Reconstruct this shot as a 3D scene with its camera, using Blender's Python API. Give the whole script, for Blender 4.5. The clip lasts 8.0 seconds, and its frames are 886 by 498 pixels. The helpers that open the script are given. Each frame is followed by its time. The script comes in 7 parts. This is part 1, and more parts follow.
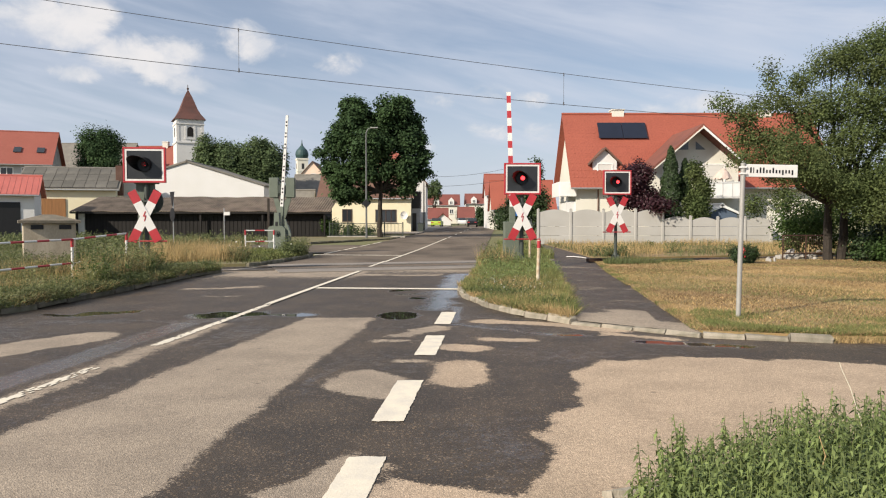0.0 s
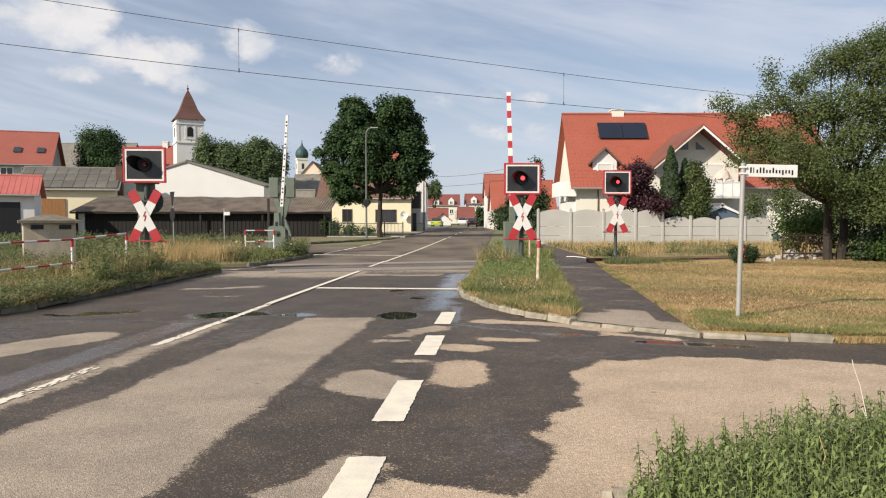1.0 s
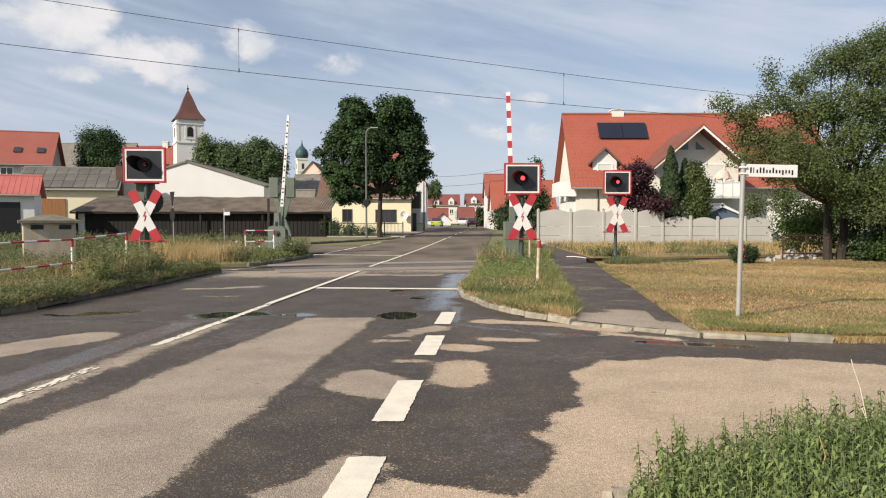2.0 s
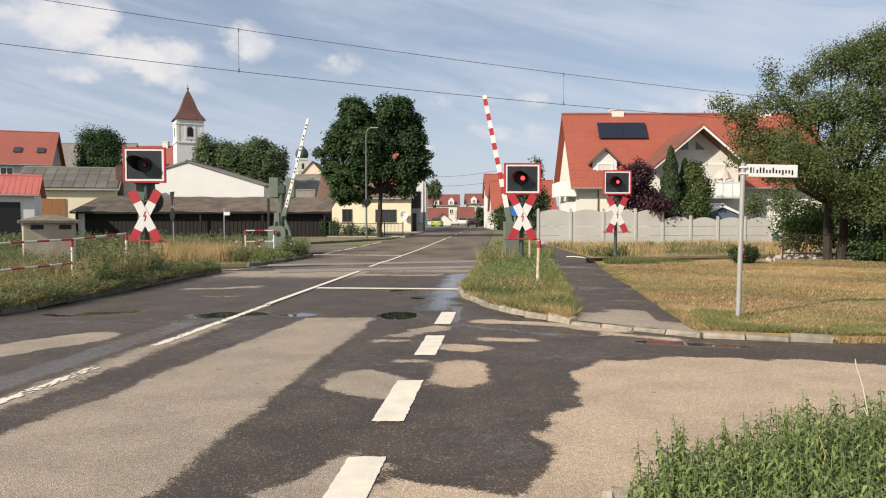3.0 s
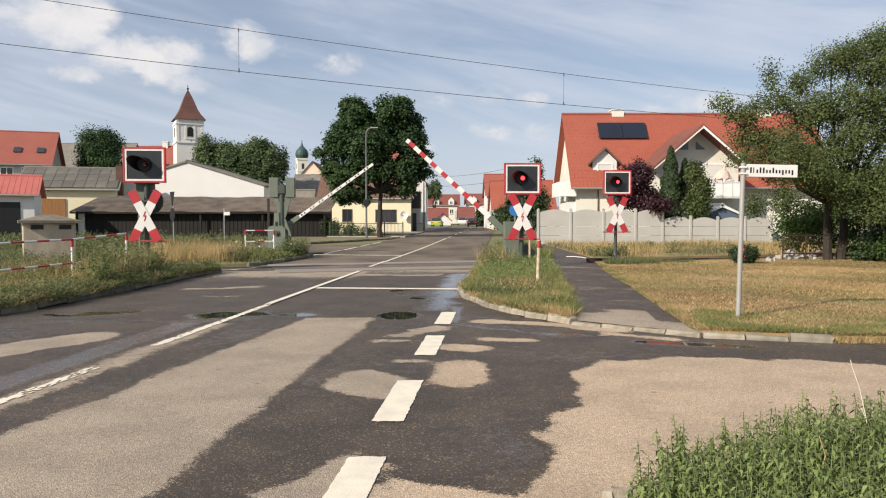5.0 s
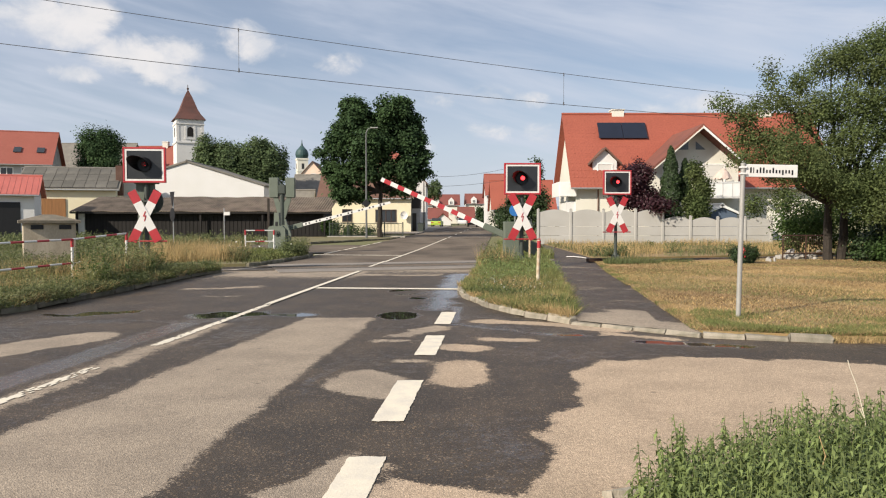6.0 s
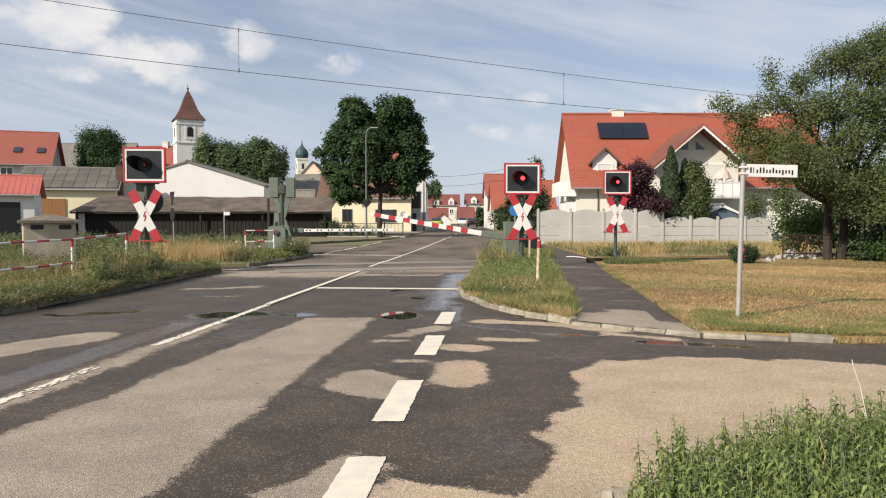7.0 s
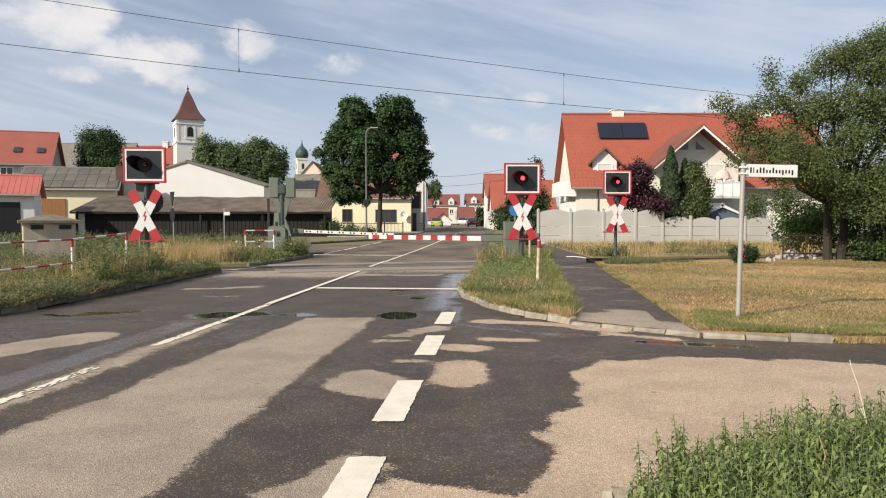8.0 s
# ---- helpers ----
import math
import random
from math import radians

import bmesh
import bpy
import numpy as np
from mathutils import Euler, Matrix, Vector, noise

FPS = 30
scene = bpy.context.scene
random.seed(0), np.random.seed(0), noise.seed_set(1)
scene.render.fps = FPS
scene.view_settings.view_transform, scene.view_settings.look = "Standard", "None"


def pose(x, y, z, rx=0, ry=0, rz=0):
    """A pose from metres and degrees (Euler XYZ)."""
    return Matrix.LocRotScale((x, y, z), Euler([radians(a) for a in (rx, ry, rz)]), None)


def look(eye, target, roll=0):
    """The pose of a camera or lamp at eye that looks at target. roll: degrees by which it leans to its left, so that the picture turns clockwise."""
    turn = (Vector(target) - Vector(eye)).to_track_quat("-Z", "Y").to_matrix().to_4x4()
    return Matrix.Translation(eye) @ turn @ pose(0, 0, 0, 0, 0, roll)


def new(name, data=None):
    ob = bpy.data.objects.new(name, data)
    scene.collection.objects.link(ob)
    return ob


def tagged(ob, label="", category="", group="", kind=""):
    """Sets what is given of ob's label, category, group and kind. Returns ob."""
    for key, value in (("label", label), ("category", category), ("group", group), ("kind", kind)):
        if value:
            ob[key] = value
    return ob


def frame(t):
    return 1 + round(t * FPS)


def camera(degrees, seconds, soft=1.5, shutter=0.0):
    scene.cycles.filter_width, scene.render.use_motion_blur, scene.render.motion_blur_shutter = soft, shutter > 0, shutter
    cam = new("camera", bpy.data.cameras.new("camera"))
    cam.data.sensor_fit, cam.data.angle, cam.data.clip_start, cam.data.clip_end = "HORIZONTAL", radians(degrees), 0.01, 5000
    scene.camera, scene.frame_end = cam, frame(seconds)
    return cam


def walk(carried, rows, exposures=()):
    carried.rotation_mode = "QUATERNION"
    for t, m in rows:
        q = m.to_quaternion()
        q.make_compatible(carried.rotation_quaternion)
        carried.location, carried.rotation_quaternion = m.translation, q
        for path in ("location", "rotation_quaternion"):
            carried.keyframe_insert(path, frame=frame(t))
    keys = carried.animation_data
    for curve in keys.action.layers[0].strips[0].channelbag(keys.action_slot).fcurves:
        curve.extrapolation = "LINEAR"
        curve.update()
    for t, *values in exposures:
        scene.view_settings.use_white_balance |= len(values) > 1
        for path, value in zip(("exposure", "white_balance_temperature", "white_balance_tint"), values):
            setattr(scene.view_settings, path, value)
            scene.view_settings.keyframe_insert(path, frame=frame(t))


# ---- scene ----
# camera on a tripod at the roadside, looking along the road to the crossing
cam = camera(62.6, 8.0, soft=1.15)
VIEW = pose(0, 0, 1.63, 90 - 2.264, 0, 0)
walk(cam, [(0.0, VIEW), (8.0, VIEW)], exposures=[(0.0, 0.29), (8.0, 0.29)])

# ---- world and sun ----
SUN_EL, SUN_AZ = radians(31), math.atan2(-0.76, -0.65)


def make_world():
    w = bpy.data.worlds.new("world")
    scene.world = w
    w.use_nodes = True
    nt = w.node_tree
    nt.nodes.clear()
    n, l = nt.nodes.new, nt.links.new
    out, bg = n("ShaderNodeOutputWorld"), n("ShaderNodeBackground")
    sky = n("ShaderNodeTexSky")
    sky.sky_type, sky.sun_disc = "NISHITA", False
    sky.sun_elevation, sky.sun_rotation = SUN_EL, SUN_AZ
    sky.air_density, sky.dust_density, sky.ozone_density = 1.0, 0.9, 3.0
    bg.inputs["Strength"].default_value = 0.082
    geo = n("ShaderNodeTexCoord")
    sep = n("ShaderNodeSeparateXYZ")
    l(geo.outputs["Generated"], sep.inputs[0])

    def math_node(op, a, b=None, clamp=False):
        m = n("ShaderNodeMath")
        m.operation, m.use_clamp = op, clamp
        for i, v in enumerate((a, b)):
            if v is None:
                continue
            if isinstance(v, (int, float)):
                m.inputs[i].default_value = v
            else:
                l(v, m.inputs[i])
        return m.outputs[0]

    def ramp(v, lo, hi):
        m = n("ShaderNodeMapRange")
        m.interpolation_type = "SMOOTHSTEP"
        m.inputs[1].default_value, m.inputs[2].default_value = lo, hi
        l(v, m.inputs[0])
        return m.outputs[0]

    def noise_tex(vec, scale, detail, rough=0.55, warp=0.0):
        t = n("ShaderNodeTexNoise")
        t.inputs["Scale"].default_value, t.inputs["Detail"].default_value = scale, detail
        t.inputs["Roughness"].default_value, t.inputs["Distortion"].default_value = rough, warp
        l(vec, t.inputs["Vector"])
        return t.outputs["Fac"]

    def scaled(vec, s, off=(0, 0, 0)):
        m = n("ShaderNodeMapping")
        m.inputs["Scale"].default_value, m.inputs["Location"].default_value = s, off
        l(vec, m.inputs["Vector"])
        return m.outputs[0]

    def mix(fac, a, b):
        m = n("ShaderNodeMix")
        m.data_type = "RGBA"
        if isinstance(fac, float):
            m.inputs[0].default_value = fac
        else:
            l(fac, m.inputs[0])
        for i, v in ((6, a), (7, b)):
            if isinstance(v, tuple):
                m.inputs[i].default_value = (*v, 1)
            else:
                l(v, m.inputs[i])
        return m.outputs[2]

    d = geo.outputs["Generated"]
    z = sep.outputs["Z"]
    # thin high haze, streaky
    tilt = n("ShaderNodeMapping")
    tilt.inputs["Rotation"].default_value = (0, radians(-13), 0)
    l(d, tilt.inputs["Vector"])
    haze = ramp(noise_tex(scaled(tilt.outputs[0], (1.3, 1.3, 9.0), (0.3, 0, 0.4)), 2.0, 5, 0.55, 0.4), 0.30, 0.72)
    low = ramp(z, 0.36, 0.02)
    hz = math_node("MAXIMUM", math_node("ADD", math_node("MULTIPLY", haze, 0.54), 0.34), math_node("MULTIPLY", low, 0.74))
    col = mix(hz, sky.outputs[0], (6.5, 6.95, 8.0))
    # cumulus: fractal heaps low over the village
    lump = noise_tex(scaled(d, (1.0, 1.0, 1.35)), 17.0, 10, 0.62, 0.35)
    broad = noise_tex(scaled(d, (1.0, 1.0, 1.6), (0.7, 0.2, 0)), 7.0, 4, 0.5, 0.2)
    grey = ramp(noise_tex(scaled(d, (1.0, 1.0, 3.4), (2.1, 0, 0)), 3.4, 7, 0.58, 0.5), 0.42, 0.60)
    left = ramp(sep.outputs["X"], 0.16, -0.40)
    col = mix(math_node("MULTIPLY", math_node("MULTIPLY", grey, left), 0.70), col, (4.7, 5.4, 6.7))

    def heap(x, zc, rx, rz, k=1.0):
        dx = math_node("DIVIDE", math_node("SUBTRACT", sep.outputs["X"], x), rx)
        dz = math_node("DIVIDE", math_node("SUBTRACT", z, zc), rz)
        r = math_node("SQRT", math_node("ADD", math_node("MULTIPLY", dx, dx), math_node("MULTIPLY", dz, dz)))
        return math_node("MULTIPLY", ramp(r, 1.75, 0.0), k)

    near = None
    for h in ((-0.448, 0.228, 0.052, 0.028), (-0.415, 0.243, 0.03, 0.022), (-0.369, 0.200, 0.062, 0.030), (-0.335, 0.212, 0.04, 0.02), (-0.441, 0.175, 0.028, 0.011), (-0.252, 0.225, 0.042, 0.026),
              (-0.322, 0.172, 0.028, 0.014), (-0.142, 0.207, 0.04, 0.016, 0.6), (0.035, 0.167, 0.06, 0.020, 0.62), (0.12, 0.160, 0.035, 0.014, 0.55),
              (0.334, 0.150, 0.08, 0.025, 0.8), (0.08, 0.115, 0.10, 0.022, 0.6), (-0.5, 0.235, 0.03, 0.010), (-0.05, 0.10, 0.05, 0.010)):
        v = heap(*h)
        near = v if near is None else math_node("MAXIMUM", near, v)
    rough_edge = math_node("ADD", math_node("MULTIPLY", math_node("SUBTRACT", lump, 0.5), 2.1), math_node("MULTIPLY", math_node("SUBTRACT", broad, 0.5), 2.2))
    mask = ramp(math_node("ADD", near, math_node("MULTIPLY", rough_edge, ramp(near, 0.0, 0.35))), 0.28, 0.98)
    front = ramp(sep.outputs["Y"], -0.1, 0.3)
    mask = math_node("MULTIPLY", mask, front)
    shade = ramp(noise_tex(scaled(d, (1, 1, 1.35), (0.02, 0, -0.02)), 13.0, 8, 0.6, 0.3), 0.36, 0.66)
    cloud = mix(shade, (9.3, 8.9, 8.7), (6.6, 6.9, 7.5))
    col = mix(math_node("MULTIPLY", mask, 0.85), col, cloud)
    l(col, bg.inputs["Color"])
    l(bg.outputs[0], out.inputs["Surface"])


make_world()
sun = new("sun", bpy.data.lights.new("sun", "SUN"))
sun.data.energy, sun.data.angle, sun.data.color = 5.0, radians(0.6), (1.0, 0.89, 0.74)
sun.matrix_world = look((0, 0, 50), Vector((0, 0, 50)) - Vector((math.sin(SUN_AZ) * math.cos(SUN_EL), math.cos(SUN_AZ) * math.cos(SUN_EL), math.sin(SUN_EL))))

# ---- building helpers ----
def ground_z(y):
    """The land climbs very gently past the crossing."""
    return 0.0055 * max(0.0, y - 40.0)


def link(nt, a, b):
    nt.links.new(a, b)


def material(name, color, rough=0.7, metal=0.0, var=0.12, scale=3.0, fine=40.0, bump=0.15, second=None, amount=0.5, leaf=0.0, per_object=0.0, spec=0.5, stretch=(1, 1, 1)):
    """Two scales of noise over a base colour, with fine relief. second: a colour for the large stains. leaf: translucency."""
    m = bpy.data.materials.new(name)
    m.use_nodes = True
    nt = m.node_tree
    n = nt.nodes.new
    p = nt.nodes["Principled BSDF"]
    p.inputs["Roughness"].default_value, p.inputs["Metallic"].default_value = rough, metal
    p.inputs["Specular IOR Level"].default_value = spec
    co = n("ShaderNodeTexCoord")
    mp = n("ShaderNodeMapping")
    mp.inputs["Scale"].default_value = stretch
    link(nt, co.outputs["Object"], mp.inputs["Vector"])
    big, small = n("ShaderNodeTexNoise"), n("ShaderNodeTexNoise")
    for t, s, d in ((big, scale, 5), (small, fine, 3)):
        t.inputs["Scale"].default_value, t.inputs["Detail"].default_value = s, d
        link(nt, mp.outputs[0], t.inputs["Vector"])
    rng = n("ShaderNodeMapRange")
    rng.inputs[1].default_value, rng.inputs[2].default_value = 0.38, 0.66
    link(nt, big.outputs["Fac"], rng.inputs[0])
    mx = n("ShaderNodeMix")
    mx.data_type = "RGBA"
    mx.inputs[6].default_value = (*color, 1)
    mx.inputs[7].default_value = (*(second or tuple(c * (1 - var * 1.6) for c in color)), 1)
    k = n("ShaderNodeMath")
    k.operation = "MULTIPLY"
    k.inputs[1].default_value = amount if second else 1.0
    link(nt, rng.outputs[0], k.inputs[0])
    link(nt, k.outputs[0], mx.inputs[0])
    hsv = n("ShaderNodeHueSaturation")
    v = n("ShaderNodeMapRange")
    v.inputs[1].default_value, v.inputs[2].default_value = 0.25, 0.75
    v.inputs[3].default_value, v.inputs[4].default_value = 1 - var, 1 + var
    link(nt, small.outputs["Fac"], v.inputs[0])
    last = v.outputs[0]
    if leaf or per_object:
        if leaf:
            rnd = n("ShaderNodeNewGeometry").outputs["Random Per Island"]
            a = 0.45
        else:
            rnd = n("ShaderNodeObjectInfo").outputs["Random"]
            a = per_object
        rr = n("ShaderNodeMapRange")
        rr.inputs[3].default_value, rr.inputs[4].default_value = 1 - a, 1 + a
        link(nt, rnd, rr.inputs[0])
        mm = n("ShaderNodeMath")
        mm.operation = "MULTIPLY"
        link(nt, last, mm.inputs[0])
        link(nt, rr.outputs[0], mm.inputs[1])
        last = mm.outputs[0]
    link(nt, last, hsv.inputs["Value"])
    link(nt, mx.outputs[2], hsv.inputs["Color"])
    link(nt, hsv.outputs[0], p.inputs["Base Color"])
    if bump:
        b = n("ShaderNodeBump")
        b.inputs["Strength"].default_value, b.inputs["Distance"].default_value = bump, 0.01
        link(nt, small.outputs["Fac"], b.inputs["Height"])
        link(nt, b.outputs[0], p.inputs["Normal"])
    if leaf:
        tr, ms = n("ShaderNodeBsdfTranslucent"), n("ShaderNodeMixShader")
        link(nt, hsv.outputs[0], tr.inputs["Color"])
        ms.inputs[0].default_value = leaf
        link(nt, p.outputs[0], ms.inputs[1])
        link(nt, tr.outputs[0], ms.inputs[2])
        link(nt, ms.outputs[0], nt.nodes["Material Output"].inputs["Surface"])
    return m


def glow(name, color, strength):
    m = bpy.data.materials.new(name)
    m.use_nodes = True
    p = m.node_tree.nodes["Principled BSDF"]
    p.inputs["Base Color"].default_value = (*color, 1)
    p.inputs["Emission Color"].default_value = (*color, 1)
    p.inputs["Emission Strength"].default_value = strength
    return m


def mesh_of(name, bm, mats):
    me = bpy.data.meshes.new(name)
    bmesh.ops.recalc_face_normals(bm, faces=bm.faces)
    bm.to_mesh(me)
    bm.free()
    for m in mats if isinstance(mats, (list, tuple)) else [mats]:
        me.materials.append(m)
    return me


def part(name, bm, mat, parent=None, label=""):
    ob = new(name, mesh_of(name, bm, mat))
    ob.parent = parent
    return tagged(ob, label)


def thing(name, m, label, category, group="", kind=""):
    ob = new(name)
    ob.matrix_world = m
    return tagged(ob, label, category, group, kind)


def box(bm, x0, x1, y0, y1, z0, z1, bevel=0.0, m=None):
    vs = [bm.verts.new((x, y, z)) for z in (z0, z1) for y in (y0, y1) for x in (x0, x1)]
    fs = [bm.faces.new([vs[i] for i in q]) for q in ((0, 2, 3, 1), (4, 5, 7, 6), (0, 1, 5, 4), (2, 6, 7, 3), (0, 4, 6, 2), (1, 3, 7, 5))]
    if bevel:
        es = {e for f in fs for e in f.edges}
        r = bmesh.ops.bevel(bm, geom=list(es), offset=bevel, segments=1, affect="EDGES")
        vs = list({v for f in r["faces"] for v in f.verts} | {v for v in vs if v.is_valid})
    if m is not None:
        bmesh.ops.transform(bm, matrix=m, verts=vs)
    return bm


def rod(bm, a, b, r0, r1=None, seg=8):
    a, b = Vector(a), Vector(b)
    r1 = r0 if r1 is None else r1
    q = (b - a).to_track_quat("Z", "Y").to_matrix()
    rings = []
    for p, r in ((a, r0), (b, r1)):
        rings.append([bm.verts.new(p + q @ Vector((r * math.cos(2 * math.pi * i / seg), r * math.sin(2 * math.pi * i / seg), 0))) for i in range(seg)])
    for i in range(seg):
        bm.faces.new((rings[0][i], rings[0][(i + 1) % seg], rings[1][(i + 1) % seg], rings[1][i]))
    bm.faces.new(rings[0][::-1])
    bm.faces.new(rings[1])
    return bm


def tube(bm, pts, r, seg=6):
    """One bent tube through the points."""
    pts = [Vector(p) for p in pts]
    prev = None
    for i, p in enumerate(pts):
        d = pts[min(i + 1, len(pts) - 1)] - pts[max(i - 1, 0)]
        q = d.to_track_quat("Z", "Y").to_matrix()
        ring = [bm.verts.new(p + q @ Vector((r * math.cos(2 * math.pi * k / seg), r * math.sin(2 * math.pi * k / seg), 0))) for k in range(seg)]
        if prev:
            for k in range(seg):
                bm.faces.new((prev[k], prev[(k + 1) % seg], ring[(k + 1) % seg], ring[k]))
        prev = ring
    return bm


def prism(bm, pts, a, b, axis="z"):
    """A flat outline drawn out from a to b. axis z: pts are x, y; axis y: pts are x, z; axis x: pts are y, z."""
    def at(p, t):
        return {"z": (p[0], p[1], t), "y": (p[0], t, p[1]), "x": (t, p[0], p[1])}[axis]
    lo, hi = [bm.verts.new(at(p, a)) for p in pts], [bm.verts.new(at(p, b)) for p in pts]
    bm.faces.new(lo), bm.faces.new(hi[::-1])
    for i in range(len(pts)):
        j = (i + 1) % len(pts)
        bm.faces.new((lo[i], lo[j], hi[j], hi[i]))
    return bm


def B():
    return bmesh.new()


rs = np.random.RandomState(7)


def leaf_mesh(name, centers, normals, sizes, mat, ratio=0.55, droop=0.25, seed=1):
    """Many pointed leaves, each four corners folded along the middle."""
    r = np.random.RandomState(seed)
    c = np.asarray(centers, float)
    n = np.asarray(normals, float)
    k = len(c)
    n = n / (np.linalg.norm(n, axis=1, keepdims=True) + 1e-9)
    t = np.cross(n, r.normal(size=(k, 3)))
    t /= np.linalg.norm(t, axis=1, keepdims=True) + 1e-9
    s = np.cross(n, t)
    L = np.asarray(sizes, float).reshape(-1, 1)
    v = np.empty((k, 4, 3))
    v[:, 0] = c - t * L * 0.5
    v[:, 1] = c + s * L * ratio * 0.5 - n * L * droop * 0.3
    v[:, 2] = c + t * L * 0.5 - n * L * droop * 0.5
    v[:, 3] = c - s * L * ratio * 0.5 - n * L * droop * 0.3
    return quads_mesh(name, v.reshape(-1, 3), mat)


def quads_mesh(name, v, mat, corners=4):
    k = len(v) // corners
    me = bpy.data.meshes.new(name)
    me.vertices.add(len(v))
    me.vertices.foreach_set("co", np.asarray(v, np.float32).ravel())
    me.loops.add(len(v))
    me.loops.foreach_set("vertex_index", np.arange(len(v), dtype=np.int32))
    me.polygons.add(k)
    me.polygons.foreach_set("loop_start", np.arange(0, len(v), corners, dtype=np.int32))
    me.materials.append(mat)
    me.update(calc_edges=True)
    me.validate()
    return me


def blades_mesh(name, xy, z, h, w, mat, lean=0.35, seed=3):
    """Grass blades: one slim triangle each, bent over by lean."""
    r = np.random.RandomState(seed)
    k = len(xy)
    a = r.uniform(0, 2 * np.pi, k)
    side = np.stack([np.cos(a), np.sin(a), np.zeros(k)], 1)
    tip = r.normal(size=(k, 2)) * lean
    base = np.column_stack([xy, z])
    h = np.asarray(h).reshape(-1, 1) * np.ones((k, 1))
    w = np.asarray(w).reshape(-1, 1) * np.ones((k, 1))
    v = np.empty((k, 3, 3))
    v[:, 0], v[:, 1] = base - side * w / 2, base + side * w / 2
    v[:, 2] = base + np.column_stack([tip * h, h])
    return quads_mesh(name, v.reshape(-1, 3), mat, 3)


def in_poly(x, y, poly):
    inside = np.zeros(len(x), bool)
    n = len(poly)
    for i in range(n):
        (x0, y0), (x1, y1) = poly[i], poly[(i + 1) % n]
        cond = (y0 > y) != (y1 > y)
        inside ^= cond & (x < (x1 - x0) * (y - y0) / (y1 - y0 + 1e-12) + x0)
    return inside


def scatter(poly, count, seed):
    r = np.random.RandomState(seed)
    p = np.array(poly)
    lo, hi = p.min(0), p.max(0)
    out = []
    got = 0
    while got < count:
        q = r.uniform(lo, hi, (count * 2, 2))
        q = q[in_poly(q[:, 0], q[:, 1], poly)]
        out.append(q)
        got += len(q)
    return np.concatenate(out)[:count]


def lumps(xy, scale, seed=0.0):
    """Smooth noise between about -1 and 1 at many places."""
    x, y = xy[:, 0] * scale + seed, xy[:, 1] * scale - seed
    return (np.sin(x * 1.7 + 1.3 * np.sin(y * 1.1)) + np.sin(y * 2.1 + 1.7 * np.sin(x * 0.7 + 2)) + np.sin((x + y) * 3.3 + seed) * 0.6) / 2.6

# ---- materials ----
M_WHITE = material("white_render", (0.68, 0.675, 0.665), 0.9, var=0.05, scale=0.5, fine=30, bump=0.1, second=(0.60, 0.59, 0.56), amount=0.4)
M_CREAM = material("cream_render", (0.74, 0.68, 0.50), 0.9, var=0.05, scale=0.6, fine=30, second=(0.64, 0.54, 0.34), amount=0.35)
M_PALE = material("pale_render", (0.68, 0.66, 0.59), 0.9, var=0.04, scale=0.5, fine=30, second=(0.60, 0.575, 0.48), amount=0.3)
M_PINK = material("pink_render", (0.72, 0.56, 0.45), 0.9, var=0.05, scale=0.5)
M_TOWER = material("tower_render", (0.72, 0.71, 0.68), 0.9, var=0.06, scale=0.3, fine=8, second=(0.58, 0.57, 0.55), amount=0.5)
M_GREYWALL = material("grey_block", (0.42, 0.42, 0.42), 0.9, var=0.1, scale=1.0, fine=10)
M_TILE = material("red_clay_tile", (0.31, 0.082, 0.050), 0.75, var=0.16, scale=0.35, fine=9, bump=0.3, second=(0.25, 0.062, 0.038), amount=0.6)
# darker copy of the red tile: the wing roof's shade and weathering in one
M_TILE_SHADE_WORN = material("shaded_worn_red_tile", (0.20, 0.068, 0.046), 0.85, var=0.2, scale=0.5, fine=9, bump=0.3, second=(0.13, 0.05, 0.038), amount=0.7)
M_TILE_FAR = material("orange_clay_tile", (0.29, 0.086, 0.060), 0.8, var=0.14, scale=0.4, fine=6, second=(0.25, 0.07, 0.048), amount=0.6)
M_TILE_OLD = material("weathered_brown_tile", (0.115, 0.058, 0.042), 0.85, var=0.22, scale=0.8, fine=12, second=(0.17, 0.10, 0.07), amount=0.7)
M_ETERNIT = material("grey_fibre_cement", (0.16, 0.15, 0.13), 0.9, var=0.18, scale=1.2, fine=14, second=(0.24, 0.22, 0.19), amount=0.6)
M_SHADEWOOD = material("shade_black_wood", (0.014, 0.012, 0.011), 0.9, var=0.3, scale=2.0, fine=25, stretch=(3, 3, 0.3))
M_BROWNWOOD = material("brown_wood", (0.30, 0.14, 0.05), 0.7, var=0.15, scale=2, fine=25, stretch=(4, 4, 0.4))
M_REDMETAL = material("red_sheet_roof", (0.48, 0.13, 0.10), 0.5, var=0.08, scale=0.8, fine=10)
M_COPPER = material("green_copper", (0.03, 0.072, 0.074), 0.6, var=0.2, scale=0.5, fine=4)
M_TILE_DIST = material("distant_dark_red_tile", (0.20, 0.062, 0.048), 0.85, var=0.14, scale=0.4, fine=6, second=(0.15, 0.05, 0.04), amount=0.6)
M_SPIRE = material("old_red_spire_tile", (0.12, 0.052, 0.042), 0.85, var=0.2, scale=0.6, fine=6, second=(0.08, 0.044, 0.038), amount=0.7)
M_GLASS = material("dark_window_glass", (0.03, 0.035, 0.04), 0.08, var=0.05, scale=1, bump=0, spec=0.7)
M_SHUTTER = material("pale_roller_shutter", (0.62, 0.61, 0.58), 0.6, var=0.03, scale=1, fine=30, stretch=(0.2, 0.2, 4))
M_FRAME = material("white_window_frame", (0.80, 0.80, 0.78), 0.5, var=0.03)
